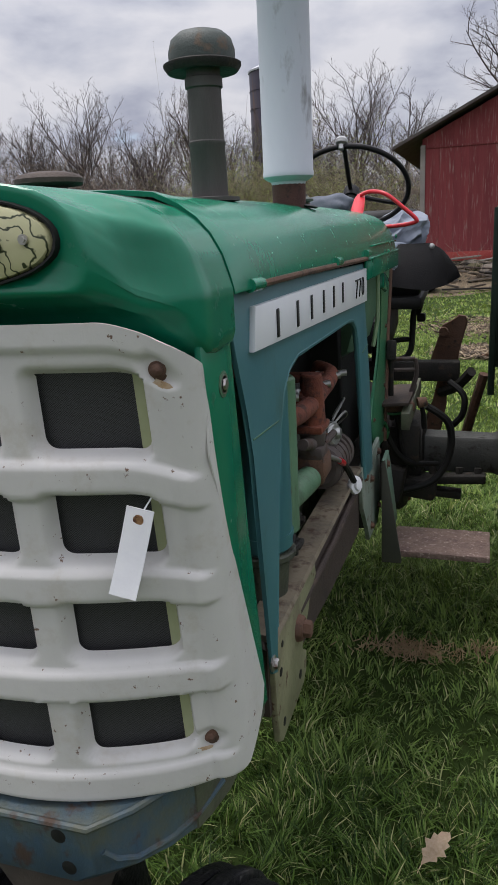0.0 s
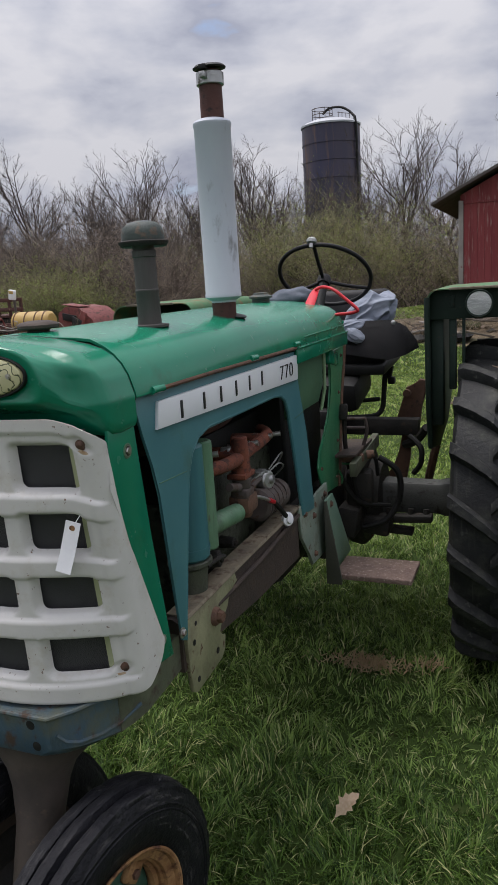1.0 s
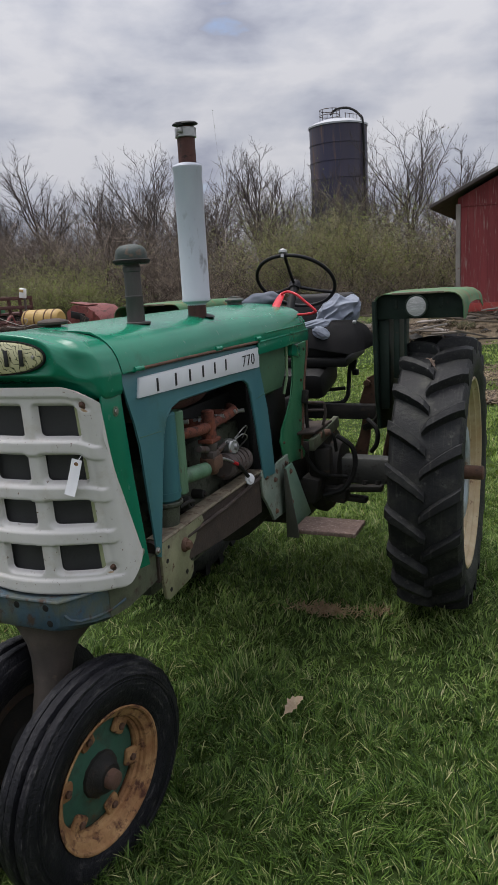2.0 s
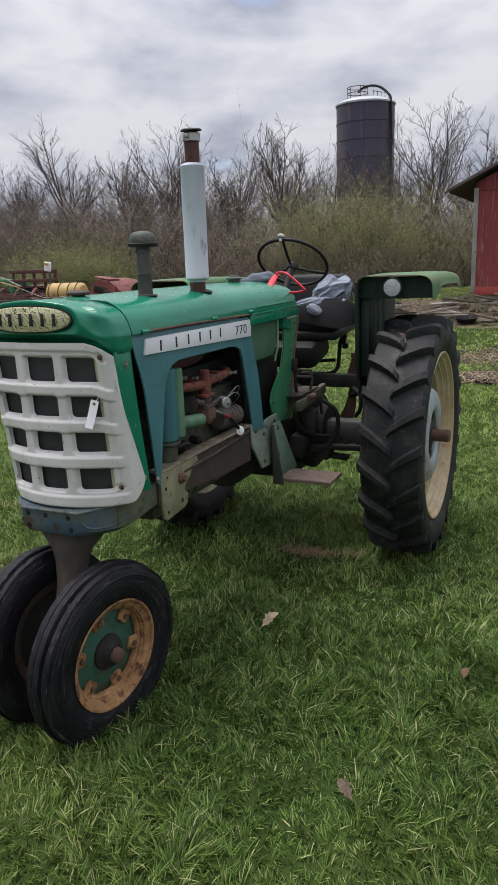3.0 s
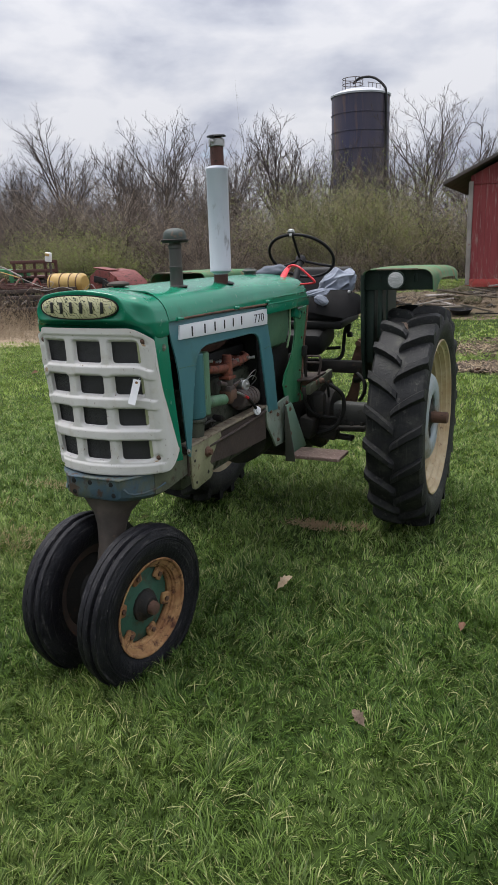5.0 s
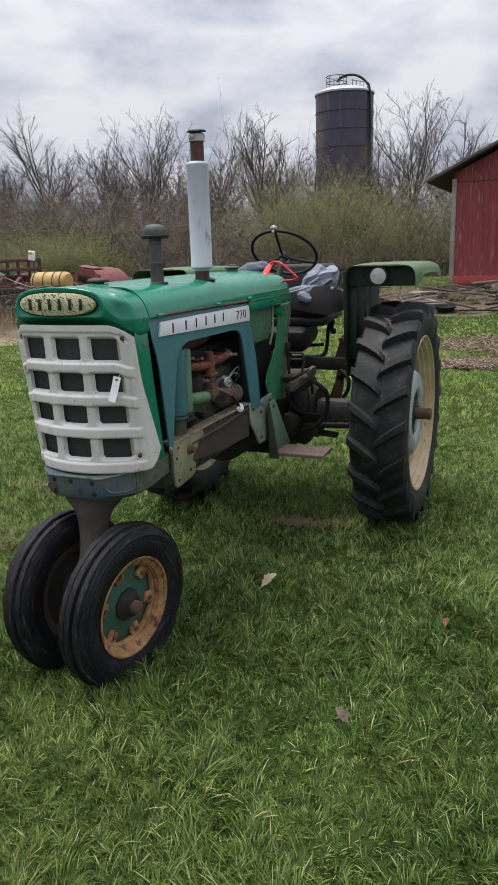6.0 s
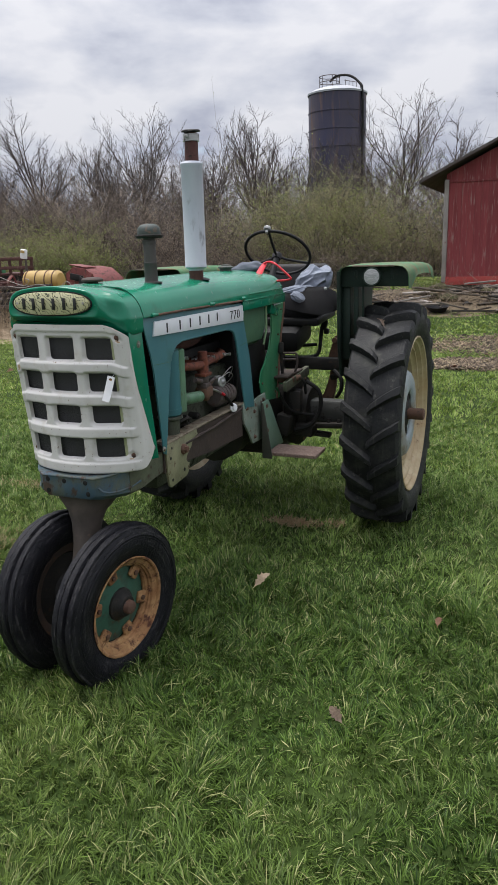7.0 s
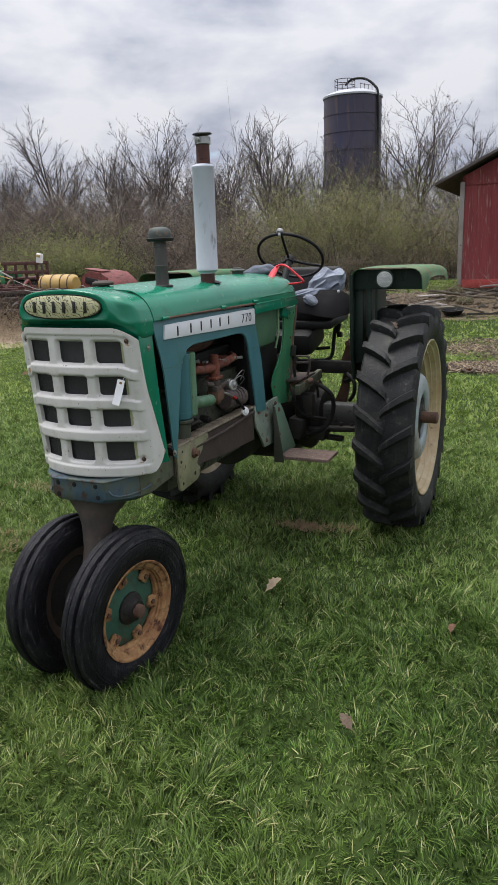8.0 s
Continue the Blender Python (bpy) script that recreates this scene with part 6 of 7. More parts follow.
def patch(name, cx, cy, rx, ry, material, label, seed, lift=0.012, n=40):
    """A low, ragged-edged spread of other ground."""
    verts, faces = [(cx, cy, rise(cx, cy) + lift * 2)], []
    for ring, f in ((1, 0.6), (2, 1.0)):
        for i in range(n):
            a = 2 * math.pi * i / n
            k = f * (1 + 0.28 * noise.noise(Vector((math.cos(a) * 2.2, math.sin(a) * 2.2, seed))) + 0.10 * noise.noise(Vector((math.cos(a) * 7, math.sin(a) * 7, seed + 5))))
            x, y = cx + rx * k * math.cos(a), cy + ry * k * math.sin(a)
            verts.append((x, y, rise(x, y) + (lift * 1.6 if ring == 1 else -0.004)))
    for i in range(n):
        j = (i + 1) % n
        faces.append((0, 1 + i, 1 + j))
        faces.append((1 + i, 1 + n + i, 1 + n + j, 1 + j))
    return tagged(raw(name, verts, faces, material, None, True), label, "ground", kind="structure")


PATCHES = [(-12.6, 13.3, 6.2, 4.5), (-1.0, 17.5, 3.6, 2.2), (1.1, 11.0, 1.5, 1.5), (0.9, 8.7, 0.9, 0.55)]
patch("straw_ground", *PATCHES[0], STRAW, "dry straw-littered ground under old machinery", 1.0, 0.02)
patch("barn_ground", *PATCHES[1], YARD, "straw and earth in front of the barn", 2.0, 0.02)
patch("bare_earth", *PATCHES[2], EARTH, "bare trodden earth in the lawn", 3.0)
patch("bare_earth", *PATCHES[3], EARTH, "bare trodden earth in the lawn", 4.0)


def mass(name, co, tri_faces, quad_faces, material):
    """A mesh straight from arrays."""
    data = bpy.data.meshes.new(name)
    nt, nq = len(tri_faces), len(quad_faces)
    data.vertices.add(len(co))
    data.vertices.foreach_set("co", np.asarray(co, np.float32).ravel())
    loops = np.concatenate([np.asarray(tri_faces, np.int32).ravel(), np.asarray(quad_faces, np.int32).ravel()])
    data.loops.add(len(loops))
    data.loops.foreach_set("vertex_index", loops)
    data.polygons.add(nt + nq)
    data.polygons.foreach_set("loop_start", np.concatenate([np.arange(nt) * 3, nt * 3 + np.arange(nq) * 4]).astype(np.int32))
    data.update(calc_edges=True)
    data.materials.append(material)
    return new(name, data)


def in_patch(x, y, grow=0.85):
    hit = np.zeros(len(x), bool)
    for cx, cy, rx, ry in PATCHES:
        hit |= ((x - cx) / (rx * grow)) ** 2 + ((y - cy) / (ry * grow)) ** 2 < 1
    return hit


rng = np.random.default_rng(7)


def field(x, y, s, k):
    """Cheap smooth noise for arrays."""
    return (np.sin(x * s + 1.7 * k + 1.3 * np.sin(y * s * 0.7 + k)) + np.sin(y * s * 1.2 - k + 1.1 * np.sin(x * s * 0.8 + 2 * k)) + np.sin((x + y) * s * 2.1 + k)) / 3


def rough_lawn():
    """Coarser lawn all round, outside the stretch that is built blade by blade."""
    n = 60000
    x, y = rng.uniform(-11, 8, n), rng.uniform(-8, 12, n)
    keep = ~((x > 1.5 - 0.98 * (y + 2.6)) & (x < 2.55) & (y > -1.45)) & ~in_patch(x, y)
    x, y = x[keep], y[keep]
    n = len(x)
    h, a = rng.uniform(0.03, 0.085, n), rng.uniform(0, 2 * np.pi, n)
    t = a + np.pi / 2
    w = rng.uniform(0.006, 0.016, n)
    z = np.array([rise(p, q) for p, q in zip(x, y)])
    co = np.empty((n, 3, 3), np.float32)
    co[:, 0] = np.stack([x - w * np.cos(t), y - w * np.sin(t), z - 0.01], 1)
    co[:, 1] = np.stack([x + w * np.cos(t), y + w * np.sin(t), z - 0.01], 1)
    co[:, 2] = np.stack([x + 1.1 * h * np.cos(a), y + 1.1 * h * np.sin(a), z + h], 1)
    ob = mass("rough_lawn", co.reshape(-1, 3), np.arange(n)[:, None] * 3 + np.array([[0, 1, 2]]), np.zeros((0, 4), np.int32), BLADE)
    return tagged(ob, "coarser green lawn grass beyond the tractor", "grass", kind="stuff")


def grass(name, y0, y1, per_m2, height, width, tuft, fine, paint, label):
    """Single blades: root, bend and tip, leaning with their tuft."""
    lo_x, hi_x = 1.6 - 0.98 * (y1 + 2.6), 2.6
    n = int((hi_x - lo_x) * (y1 - y0) * per_m2)
    x, y = rng.uniform(lo_x, hi_x, n), rng.uniform(y0, y1, n)
    keep = (x > 1.5 - 0.98 * (y + 2.6)) & (~in_patch(x, y) | ((rng.random(n) < 0.85 + 0.5 * field(x, y, 3.0, 1.0)) & (x > -0.8) & (y < 13.5)))
    bald = ((x - 0.36) / 0.22) ** 2 + ((y - 1.90) / 0.10) ** 2
    keep &= (bald > 1) | (rng.random(n) < 0.55)
    x, y = x[keep], y[keep]
    # gather into tufts: every small cell of lawn has its own centre, lean and height
    i, j = np.floor(x / tuft + 0.9 * field(x, y, 0.5 / tuft, 1.1)), np.floor(y / tuft + 0.9 * field(x, y, 0.45 / tuft, 2.3))

    def chance(k):
        return np.modf(np.abs(np.sin(i * 12.9898 + j * 78.233 + k * 37.719) * 43758.5453))[0]

    cx, cy = (i + chance(1.0)) * tuft, (j + chance(2.0)) * tuft
    ox, oy = x - cx, y - cy
    near_c = np.hypot(ox, oy) < 1.6 * tuft
    pull = np.where(near_c & (rng.random(len(x)) < 0.7), rng.uniform(0.0, 0.6, len(x)), 0.0)
    x, y = x - ox * pull, y - oy * pull
    n = len(x)
    lush = 0.74 + 0.36 * field(x, y, 2.3, 0.6) + 0.16 * field(x, y, 7.0, 2.0)
    h = height * np.clip(lush, 0.35, 1.4) * (0.65 + 0.7 * chance(3.0)) * rng.uniform(0.55, 1.2, n)
    way = 2 * np.pi * chance(4.0) + 1.2 * field(x, y, 1.7, 3.0)
    vx = np.cos(way) + 0.55 * ox / tuft + rng.normal(0, 0.45, n)
    vy = np.sin(way) + 0.55 * oy / tuft + rng.normal(0, 0.45, n)
    ln = np.hypot(vx, vy) + 1e-6
    dx, dy = vx / ln, vy / ln
    lean = h * rng.uniform(0.25, 1.45, n)
    turn = np.arctan2(dy, dx) + np.pi / 2 + rng.normal(0, 0.6, n)
    w = width * rng.uniform(0.6, 1.4, n)
    wx, wy = np.cos(turn) * w / 2, np.sin(turn) * w / 2
    zero = np.array([rise(a, b) for a, b in zip(x, y)]) if y1 > 5 else np.zeros(n)
    droop = 0.30 * np.minimum(lean / h, 1.5)
    bends = ((0.0, 0.8), (0.42, 1.0), (0.76, 0.72)) if fine else ((0.0, 0.8), (0.58, 0.95))
    v = 2 * len(bends) + 1
    co = np.empty((n, v, 3), np.float32)
    for k, (f, thin) in enumerate(bends):
        px, py, pz = x + dx * lean * f ** 1.7, y + dy * lean * f ** 1.7, zero - 0.01 + (h + 0.01) * (f - droop * f * f)
        co[:, 2 * k] = np.stack([px - wx * thin, py - wy * thin, pz], 1)
        co[:, 2 * k + 1] = np.stack([px + wx * thin, py + wy * thin, pz], 1)
    co[:, v - 1] = np.stack([x + dx * lean, y + dy * lean, zero + h * (1 - droop * 1.05)], 1)
    b = np.arange(n)[:, None] * v
    quads = (b[:, None] + np.array([[0, 1, 3, 2], [2, 3, 5, 4]])[:len(bends) - 1]).reshape(-1, 4)
    ob = mass(name, co.reshape(-1, 3), b + np.array([[v - 3, v - 2, v - 1]]), quads, paint)
    return tagged(ob, label, "grass", kind="stuff")


rough_lawn()
# grass colour lightens with distance, standing in for its brighter light
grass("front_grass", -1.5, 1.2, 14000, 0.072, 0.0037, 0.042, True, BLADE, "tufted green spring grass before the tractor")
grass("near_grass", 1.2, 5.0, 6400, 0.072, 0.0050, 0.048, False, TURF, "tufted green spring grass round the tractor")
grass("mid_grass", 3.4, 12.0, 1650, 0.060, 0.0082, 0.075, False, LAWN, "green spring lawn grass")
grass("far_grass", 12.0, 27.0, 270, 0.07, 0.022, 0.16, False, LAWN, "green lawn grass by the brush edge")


# ---- brush, bushes and bare trees ----
def tubes(p, r, sides=3):
    """Thin stems as arrays: p (n, k, 3) points and r (n, k) radii."""
    n, k, _ = p.shape
    d = np.gradient(p, axis=1)
    d /= np.linalg.norm(d, axis=2, keepdims=True) + 1e-9
    ref = np.where(np.abs(d[..., 2:3]) > 0.9, np.array([1.0, 0, 0]), np.array([0, 0, 1.0]))
    a = np.cross(d, ref)
    a /= np.linalg.norm(a, axis=2, keepdims=True) + 1e-9
    b = np.cross(d, a)
    ang = 2 * np.pi * np.arange(sides) / sides
    co = p[:, :, None] + r[:, :, None, None] * (np.cos(ang)[:, None] * a[:, :, None] + np.sin(ang)[:, None] * b[:, :, None])
    base = np.arange(n)[:, None, None, None] * k * sides + np.arange(k - 1)[:, None, None] * sides
    i = np.arange(sides)[:, None]
    j = (i + 1) % sides
    quads = base + np.concatenate([i, j, j + sides, i + sides], 1)[None, None]
    return co.reshape(-1, 3), quads.reshape(-1, 4)


def brush(name, x, y, top, twigs, material, label, thick=0.014, spread=0.55):
    """A tangle of arching stems with side twigs."""
    n = len(x)
    h = top * rng.uniform(0.45, 1.05, n)
    a, out = rng.uniform(0, 2 * np.pi, n), h * rng.uniform(0.1, spread, n)
    f = np.array([0, 0.35, 0.7, 1.0])
    p = np.empty((n, 4, 3))
    p[..., 0] = x[:, None] + np.cos(a)[:, None] * out[:, None] * f ** 1.6
    p[..., 1] = y[:, None] + np.sin(a)[:, None] * out[:, None] * f ** 1.6
    p[..., 2] = h[:, None] * (f * (1.12 - 0.12 * f)) - 0.05
    p[:, 1:3] += rng.normal(0, 0.10, (n, 2, 3))
    co1, q1 = tubes(p, thick * rng.uniform(0.6, 1.5, n)[:, None] * np.array([1.2, 0.9, 0.6, 0.25]))
    m = n * twigs
    src = np.repeat(np.arange(n), twigs)
    t = rng.uniform(0.12, 1.0, m)
    seg = np.minimum((t * 3).astype(int), 2)
    g = (t * 3 - seg)[:, None]
    root = p[src, seg] * (1 - g) + p[src, seg + 1] * g
    b = rng.uniform(0, 2 * np.pi, m)
    ln = rng.uniform(0.25, 1.15, m) * (0.5 + 0.18 * h[src])
    way = np.stack([np.cos(b), np.sin(b), rng.normal(0.15, 0.7, m)], 1)
    tp = np.stack([root, root + way * ln[:, None] * 0.5 + rng.normal(0, 0.05, (m, 3)), root + way * ln[:, None] + np.array([0, 0, 0.10]) * ln[:, None]], 1)
    co2, q2 = tubes(tp[:, ::2], thick * 0.5 * rng.uniform(0.5, 1.2, m)[:, None] * np.array([1.0, 0.4]))
    ob = mass(name, np.concatenate([co1, co2]), np.zeros((0, 3), np.int32), np.concatenate([q1, q2 + len(co1)]), material)
    return tagged(ob, label, "brush", kind="stuff"), tp


def wood_line(n, y0, y1, lo, hi):
    y = rng.uniform(y0, y1, n)
    x = rng.uniform(lo, hi, n) * (y + 2.4) / 40.0
    return x, y


x, y = wood_line(3000, 29, 41, -46, 4)
brush("thicket", x, y, np.maximum(2.0, 4.4 + 1.5 * field(x, y, 0.33, 1.0) + 0.9 * field(x, y, 1.1, 2.0) - 0.075 * (x + 18)), 12, TWIG, "dense bare brown thicket along the field edge", 0.015, 1.0)
x, y = wood_line(1700, 28.5, 36, -46, -18)
brush("thicket", x, y, np.maximum(2.0, 4.6 + 1.2 * field(x, y, 0.33, 1.0) + 0.7 * field(x, y, 1.1, 2.0)), 12, TWIG, "dense bare brown thicket along the field edge", 0.013, 1.1)
x, y = wood_line(1500, 27.5, 32, -46, 2)
brush("low_brush", x, y, 2.1 + 0.9 * field(x, y, 0.4, 2.0), 8, TWIG, "low tangled briars at the thicket's foot", 0.012, 1.8)
x, y = wood_line(1700, 43, 58, -46, 8)
brush("far_wood", x, y, 6.6 + 1.6 * field(x, y, 0.2, 4.0), 10, BARK, "far bare woodland", 0.026, 0.35)


def leafy(name, cx, cy, rx, ry, top, n, label, buds):
    """A bush just coming into leaf."""
    a, r = rng.uniform(0, 2 * np.pi, n), np.sqrt(rng.random(n))
    x, y = cx + rx * r * np.cos(a), cy + ry * r * np.sin(a)
    dome = top * (1.0 - 0.45 * r ** 2)
    bush = tagged(new(name), label, "bush")
    ob, tips = brush("stem_mass", x, y, dome, 16, TWIG_GREEN, "", 0.009, 1.25)
    del ob["category"]
    ob.parent = bush
    pick = rng.integers(0, len(tips), buds)
    f = rng.random(buds)[:, None]
    c = tips[pick, 1] * (1 - f) + tips[pick, 2] * f + rng.normal(0, 0.05, (buds, 3))
    u = rng.normal(0, 1, (buds, 3))
    u /= np.linalg.norm(u, axis=1, keepdims=True)
    v = np.cross(u, rng.normal(0, 1, (buds, 3)))
    v /= np.linalg.norm(v, axis=1, keepdims=True) + 1e-9
    s = rng.uniform(0.013, 0.027, buds)[:, None]
    co = np.stack([c - u * s * 1.6, c - v * s * 0.7, c + u * s * 1.6, c + v * s * 0.7], 1).reshape(-1, 3)
    quads = np.arange(buds * 4).reshape(-1, 4)
    lv = mass("young_leaves", co, np.zeros((0, 3), np.int32), quads, BUD)
    lv.parent, lv["kind"] = bush, "stuff"
    return bush


leafy("budding_bush", -8.6, 32.0, 3.0, 2.4, 5.3, 950, "olive-green budding bush in front of the silo", 48000)
leafy("budding_bush", -4.9, 31.0, 2.4, 1.8, 4.3, 480, "olive budding bush beside the barn", 16000)
leafy("budding_bush", -20.6, 27.8, 3.8, 1.2, 3.3, 460, "low spring-green bush in the thicket", 30000)
leafy("budding_bush", -16.2, 36.0, 0.9, 0.9, 5.0, 90, "slim yellow-green sapling bush", 2200)


def grow(verts, faces, base, way, length, radius, level, rnd):
    """One branch and, along it, its ascending children."""
    k = (7, 5, 3, 2, 2)[level]
    sides = (7, 5, 3, 3, 3)[level]
    wander = (0.08, 0.13, 0.16, 0.18, 0.18)[level]
    pts, d = [base], way.normalized()
    for i in range(k):
        d = (d + Vector((rnd.gauss(0, wander), rnd.gauss(0, wander), rnd.gauss(0.07 if level else 0.02, wander * 0.5)))).normalized()
        pts.append(pts[-1] + d * (length / k))
    start = len(verts)
    side = (pts[1] - pts[0]).orthogonal().normalized()
    for i, p in enumerate(pts):
        ax = (pts[min(i + 1, k)] - pts[max(i - 1, 0)]).normalized()
        side = (side - ax * side.dot(ax)).normalized()
        up = ax.cross(side)
        r = radius * (1 - (0.5 if level == 0 else 0.78) * i / k)
        if level == 0 and i == 0:
            r *= 1.35
        for j in range(sides):
            a = 2 * math.pi * j / sides
            verts.append(p + r * (math.cos(a) * side + math.sin(a) * up))
    for i in range(k):
        for j in range(sides):
            a, b = start + i * sides + j, start + i * sides + (j + 1) % sides
            faces.append((a, b, b + sides, a + sides))
    if level == 4:
        return []
    kids = []
    count = (11, 8, 6, 5)[level]
    for c in range(count):
        f = (0.36 if level == 0 else 0.16) + (0.64 if level == 0 else 0.84) * (c + rnd.random() * 0.9) / count
        g = f * k
        i = min(int(g), k - 1)
        p = pts[i].lerp(pts[i + 1], min(1.0, g - i))
        ax = (pts[i + 1] - pts[i]).normalized()
        tilt = radians(72 - 50 * f + rnd.uniform(-10, 10)) if level == 0 else radians(rnd.uniform(24, 58))
        side = ax.orthogonal().normalized()
        side.rotate(Matrix.Rotation(rnd.uniform(0, 2 * math.pi), 3, ax))
        nd = ax * math.cos(tilt) + side * math.sin(tilt) + Vector((0, 0, 0.12))
        if level == 0:
            kids.append((p, nd, length * rnd.uniform(0.60, 0.82), radius * 0.50))
        else:
            kids.append((p, nd, length * 0.50 * rnd.uniform(0.65, 1.15) * (1.15 - 0.55 * f), radius * 0.52 * (1.1 - 0.5 * f)))
    return kids


def bare_tree(seed, height, trunk_r, stems=1):
    """A leafless tree: trunk with its limbs, and a crown of twigs."""
    rnd = random.Random(seed)
    tree = tagged(new("bare_tree"), "tall leafless grey-brown tree at the field edge", "tree", "trees along the field edge")
    tv, tf, cv, cf = [], [], [], []
    jobs = []
    for stem in range(stems):
        lean = Vector((rnd.gauss(0, 0.06) + 0.28 * (stem - (stems - 1) / 2), rnd.gauss(0, 0.08), 1))
        jobs.append((0, (Vector((0.2 * stem, 0, -0.1)), lean, 0.56 * height * rnd.uniform(0.86, 1.0), trunk_r)))
    while jobs:
        lv, (p, d, ln, r) = jobs.pop()
        vs, fs = (tv, tf) if lv < 2 else (cv, cf)
        for kid in grow(vs, fs, p, d, ln, max(r, 0.0055), lv, rnd):
            if kid[2] > 0.16:
                jobs.append((lv + 1, kid))
    raw("trunk", tv, tf, BARK, tree, True)
    raw("crown", cv, cf, BARK, tree, False)
    return tree


KINDS = [bare_tree(21, 10.2, 0.110), bare_tree(22, 9.8, 0.090, 2), bare_tree(23, 9.8, 0.080, 2), bare_tree(24, 10.2, 0.105)]
# where each tree stands, its kind and its size
SPOTS = [(-31.0, 42, 3, 1.28), (-24.3, 42, 2, 1.20), (-27.6, 44, 0, 1.05), (-18.5, 42, 3, 0.98), (-15.2, 42, 1, 1.22), (-12.6, 43, 0, 0.92), (-7.1, 42, 2, 1.14), (-4.6, 44, 3, 0.98), (-3.0, 49, 0, 0.85), (1.6, 46, 0, 1.80),
         (-35.6, 43, 2, 1.05), (-30.0, 49, 1, 1.15), (-21.5, 50, 0, 1.0), (-36.5, 50, 0, 1.1), (-17.2, 52, 3, 1.05), (-10.0, 53, 3, 1.05), (-25.5, 54, 2, 1.15), (-2.4, 53, 0, 1.0), (-41.0, 48, 1, 1.15)]
for k, (x, y, kind, size) in enumerate(SPOTS):
    copy_thing(KINDS[kind], pose(x, y, 0, 0, 0, 67 * k) @ Matrix.Scale(size, 4))
# the first of each kind stands further back in the wood
for tree, (x, y) in zip(KINDS, ((-34.5, 57), (-20.5, 58), (-29.0, 58), (-13.5, 58))):
    tree.matrix_world = pose(x, y, 0)

# ---- silo ----
silo = tagged(new("silo"), "tall dark glazed farm silo with a pale dome", "silo")
silo.location = (-17.9, 70.0, 0)
SR = 2.68
for k in range(10):
    bm = B()
    lathe(bm, [(SR, 0.0), (SR, 1.46), (SR + 0.05, 1.47), (SR + 0.05, 1.53), (SR, 1.54)], pose(0, 0, 1.54 * k - 0.1), 48, cap=False)
    part("silo_ring", bm, SILO, silo)
bm = B()
lathe(bm, [(SR + 0.08, 15.25), (SR + 0.10, 15.40), (SR * 0.9, 15.62), (SR * 0.65, 15.84), (SR * 0.35, 15.98), (0.5, 16.04), (0.5, 16.18), (0.02, 16.20)], None, 48, cap=False)
part("dome", bm, SILO_TOP, silo, "pale domed silo roof")
bm = B()
tube(bm, curve_pts([(-0.6, -0.4, 16.45), (0.1, -0.5, 16.85), (1.3, -0.6, 16.75), (2.3, -0.8, 16.0), (2.62, -0.95, 15.0), (2.66, -0.95, 10.0), (2.66, -0.95, 0.0)], 8), 0.11, 10)
part("fill_pipe", bm, BLACK, silo, "dark curved filler pipe")
for z in (16.45, 16.95):
    bm = B()
    tube(bm, [(-0.75 + 0.95 * math.cos(a), 0.9 * math.sin(a), z) for a in (2 * math.pi * i / 20 for i in range(20))], 0.035, 6, closed=True)
    part("ladder_hoop", bm, STACK, silo)
for i in range(6):
    bm = B()
    a = 2 * math.pi * i / 6
    rod(bm, (-0.75 + 0.95 * math.cos(a), 0.9 * math.sin(a), 15.7), (-0.75 + 0.95 * math.cos(a), 0.9 * math.sin(a), 16.95), 0.03, 0.03, 6)
    part("rail_post", bm, STACK, silo)
for i in range(5):
    bm = B()
    rod(bm, (1.0 + 0.35 * i, -0.9, 15.6 - 0.1 * i), (1.0 + 0.35 * i, -0.9, 16.4 - 0.1 * i), 0.025, 0.025, 6)
    part("rail_post", bm, STACK, silo)
bm = B()
tube(bm, [(0.9, -0.9, 16.35), (2.5, -0.9, 15.98)], 0.025, 6)
part("top_rail", bm, STACK, silo)

# ---- barn ----
barn = tagged(new("barn"), "weathered red board barn with dark roof and grey corner trim", "barn")
BX0, BX1, BY0, BY1, RIDGE = -1.09, 5.85, 19.65, 28.65, 2.365


def roof_z(x):
    return 3.384 + 0.486 * (min(x, 2 * RIDGE - x) + 1.72)


bm = B()
loft(bm, [[(x, BY0 + 0.03, 0.5), (x, BY0 + 0.03, roof_z(x) - 0.10), (x, BY0 + 0.12, roof_z(x) - 0.10), (x, BY0 + 0.12, 0.5)] for x in (BX0 + 0.02, RIDGE, BX1 - 0.02)])
part("gable_wall", bm, BARN, barn)
for x in (BX0 + 0.03, BX1 - 0.03):
    bm = B()
    box(bm, (x, (BY0 + BY1) / 2 + 0.1, 2.0), (0.06, BY1 - BY0 - 0.2, 3.0))
    part("side_wall", bm, BARN, barn)
bm = B()
loft(bm, [[(x, BY1 - 0.1, 0.5), (x, BY1 - 0.1, roof_z(x) - 0.10), (x, BY1, roof_z(x) - 0.10), (x, BY1, 0.5)] for x in (BX0 + 0.02, RIDGE, BX1 - 0.02)])
part("rear_wall", bm, BARN, barn)
for a, b in ((-1.76, RIDGE), (RIDGE, 2 * RIDGE + 1.76)):
    bm = B()
    loft(bm, [[(x, y, roof_z(x)), (x, y, roof_z(x) + 0.075), (x, y + 9.9, roof_z(x) + 0.075), (x, y + 9.9, roof_z(x))] for x in (a, b) for y in (BY0 - 0.41,)])
    part("roof_slope", bm, ROOF, barn)
bm = B()
box(bm, (BX0 + 0.04, BY0 - 0.035, 2.06), (0.12, 0.06, 2.78), 0.006)
part("corner_trim", bm, BARN_TRIM, barn, "grey weathered corner board")
bm = B()
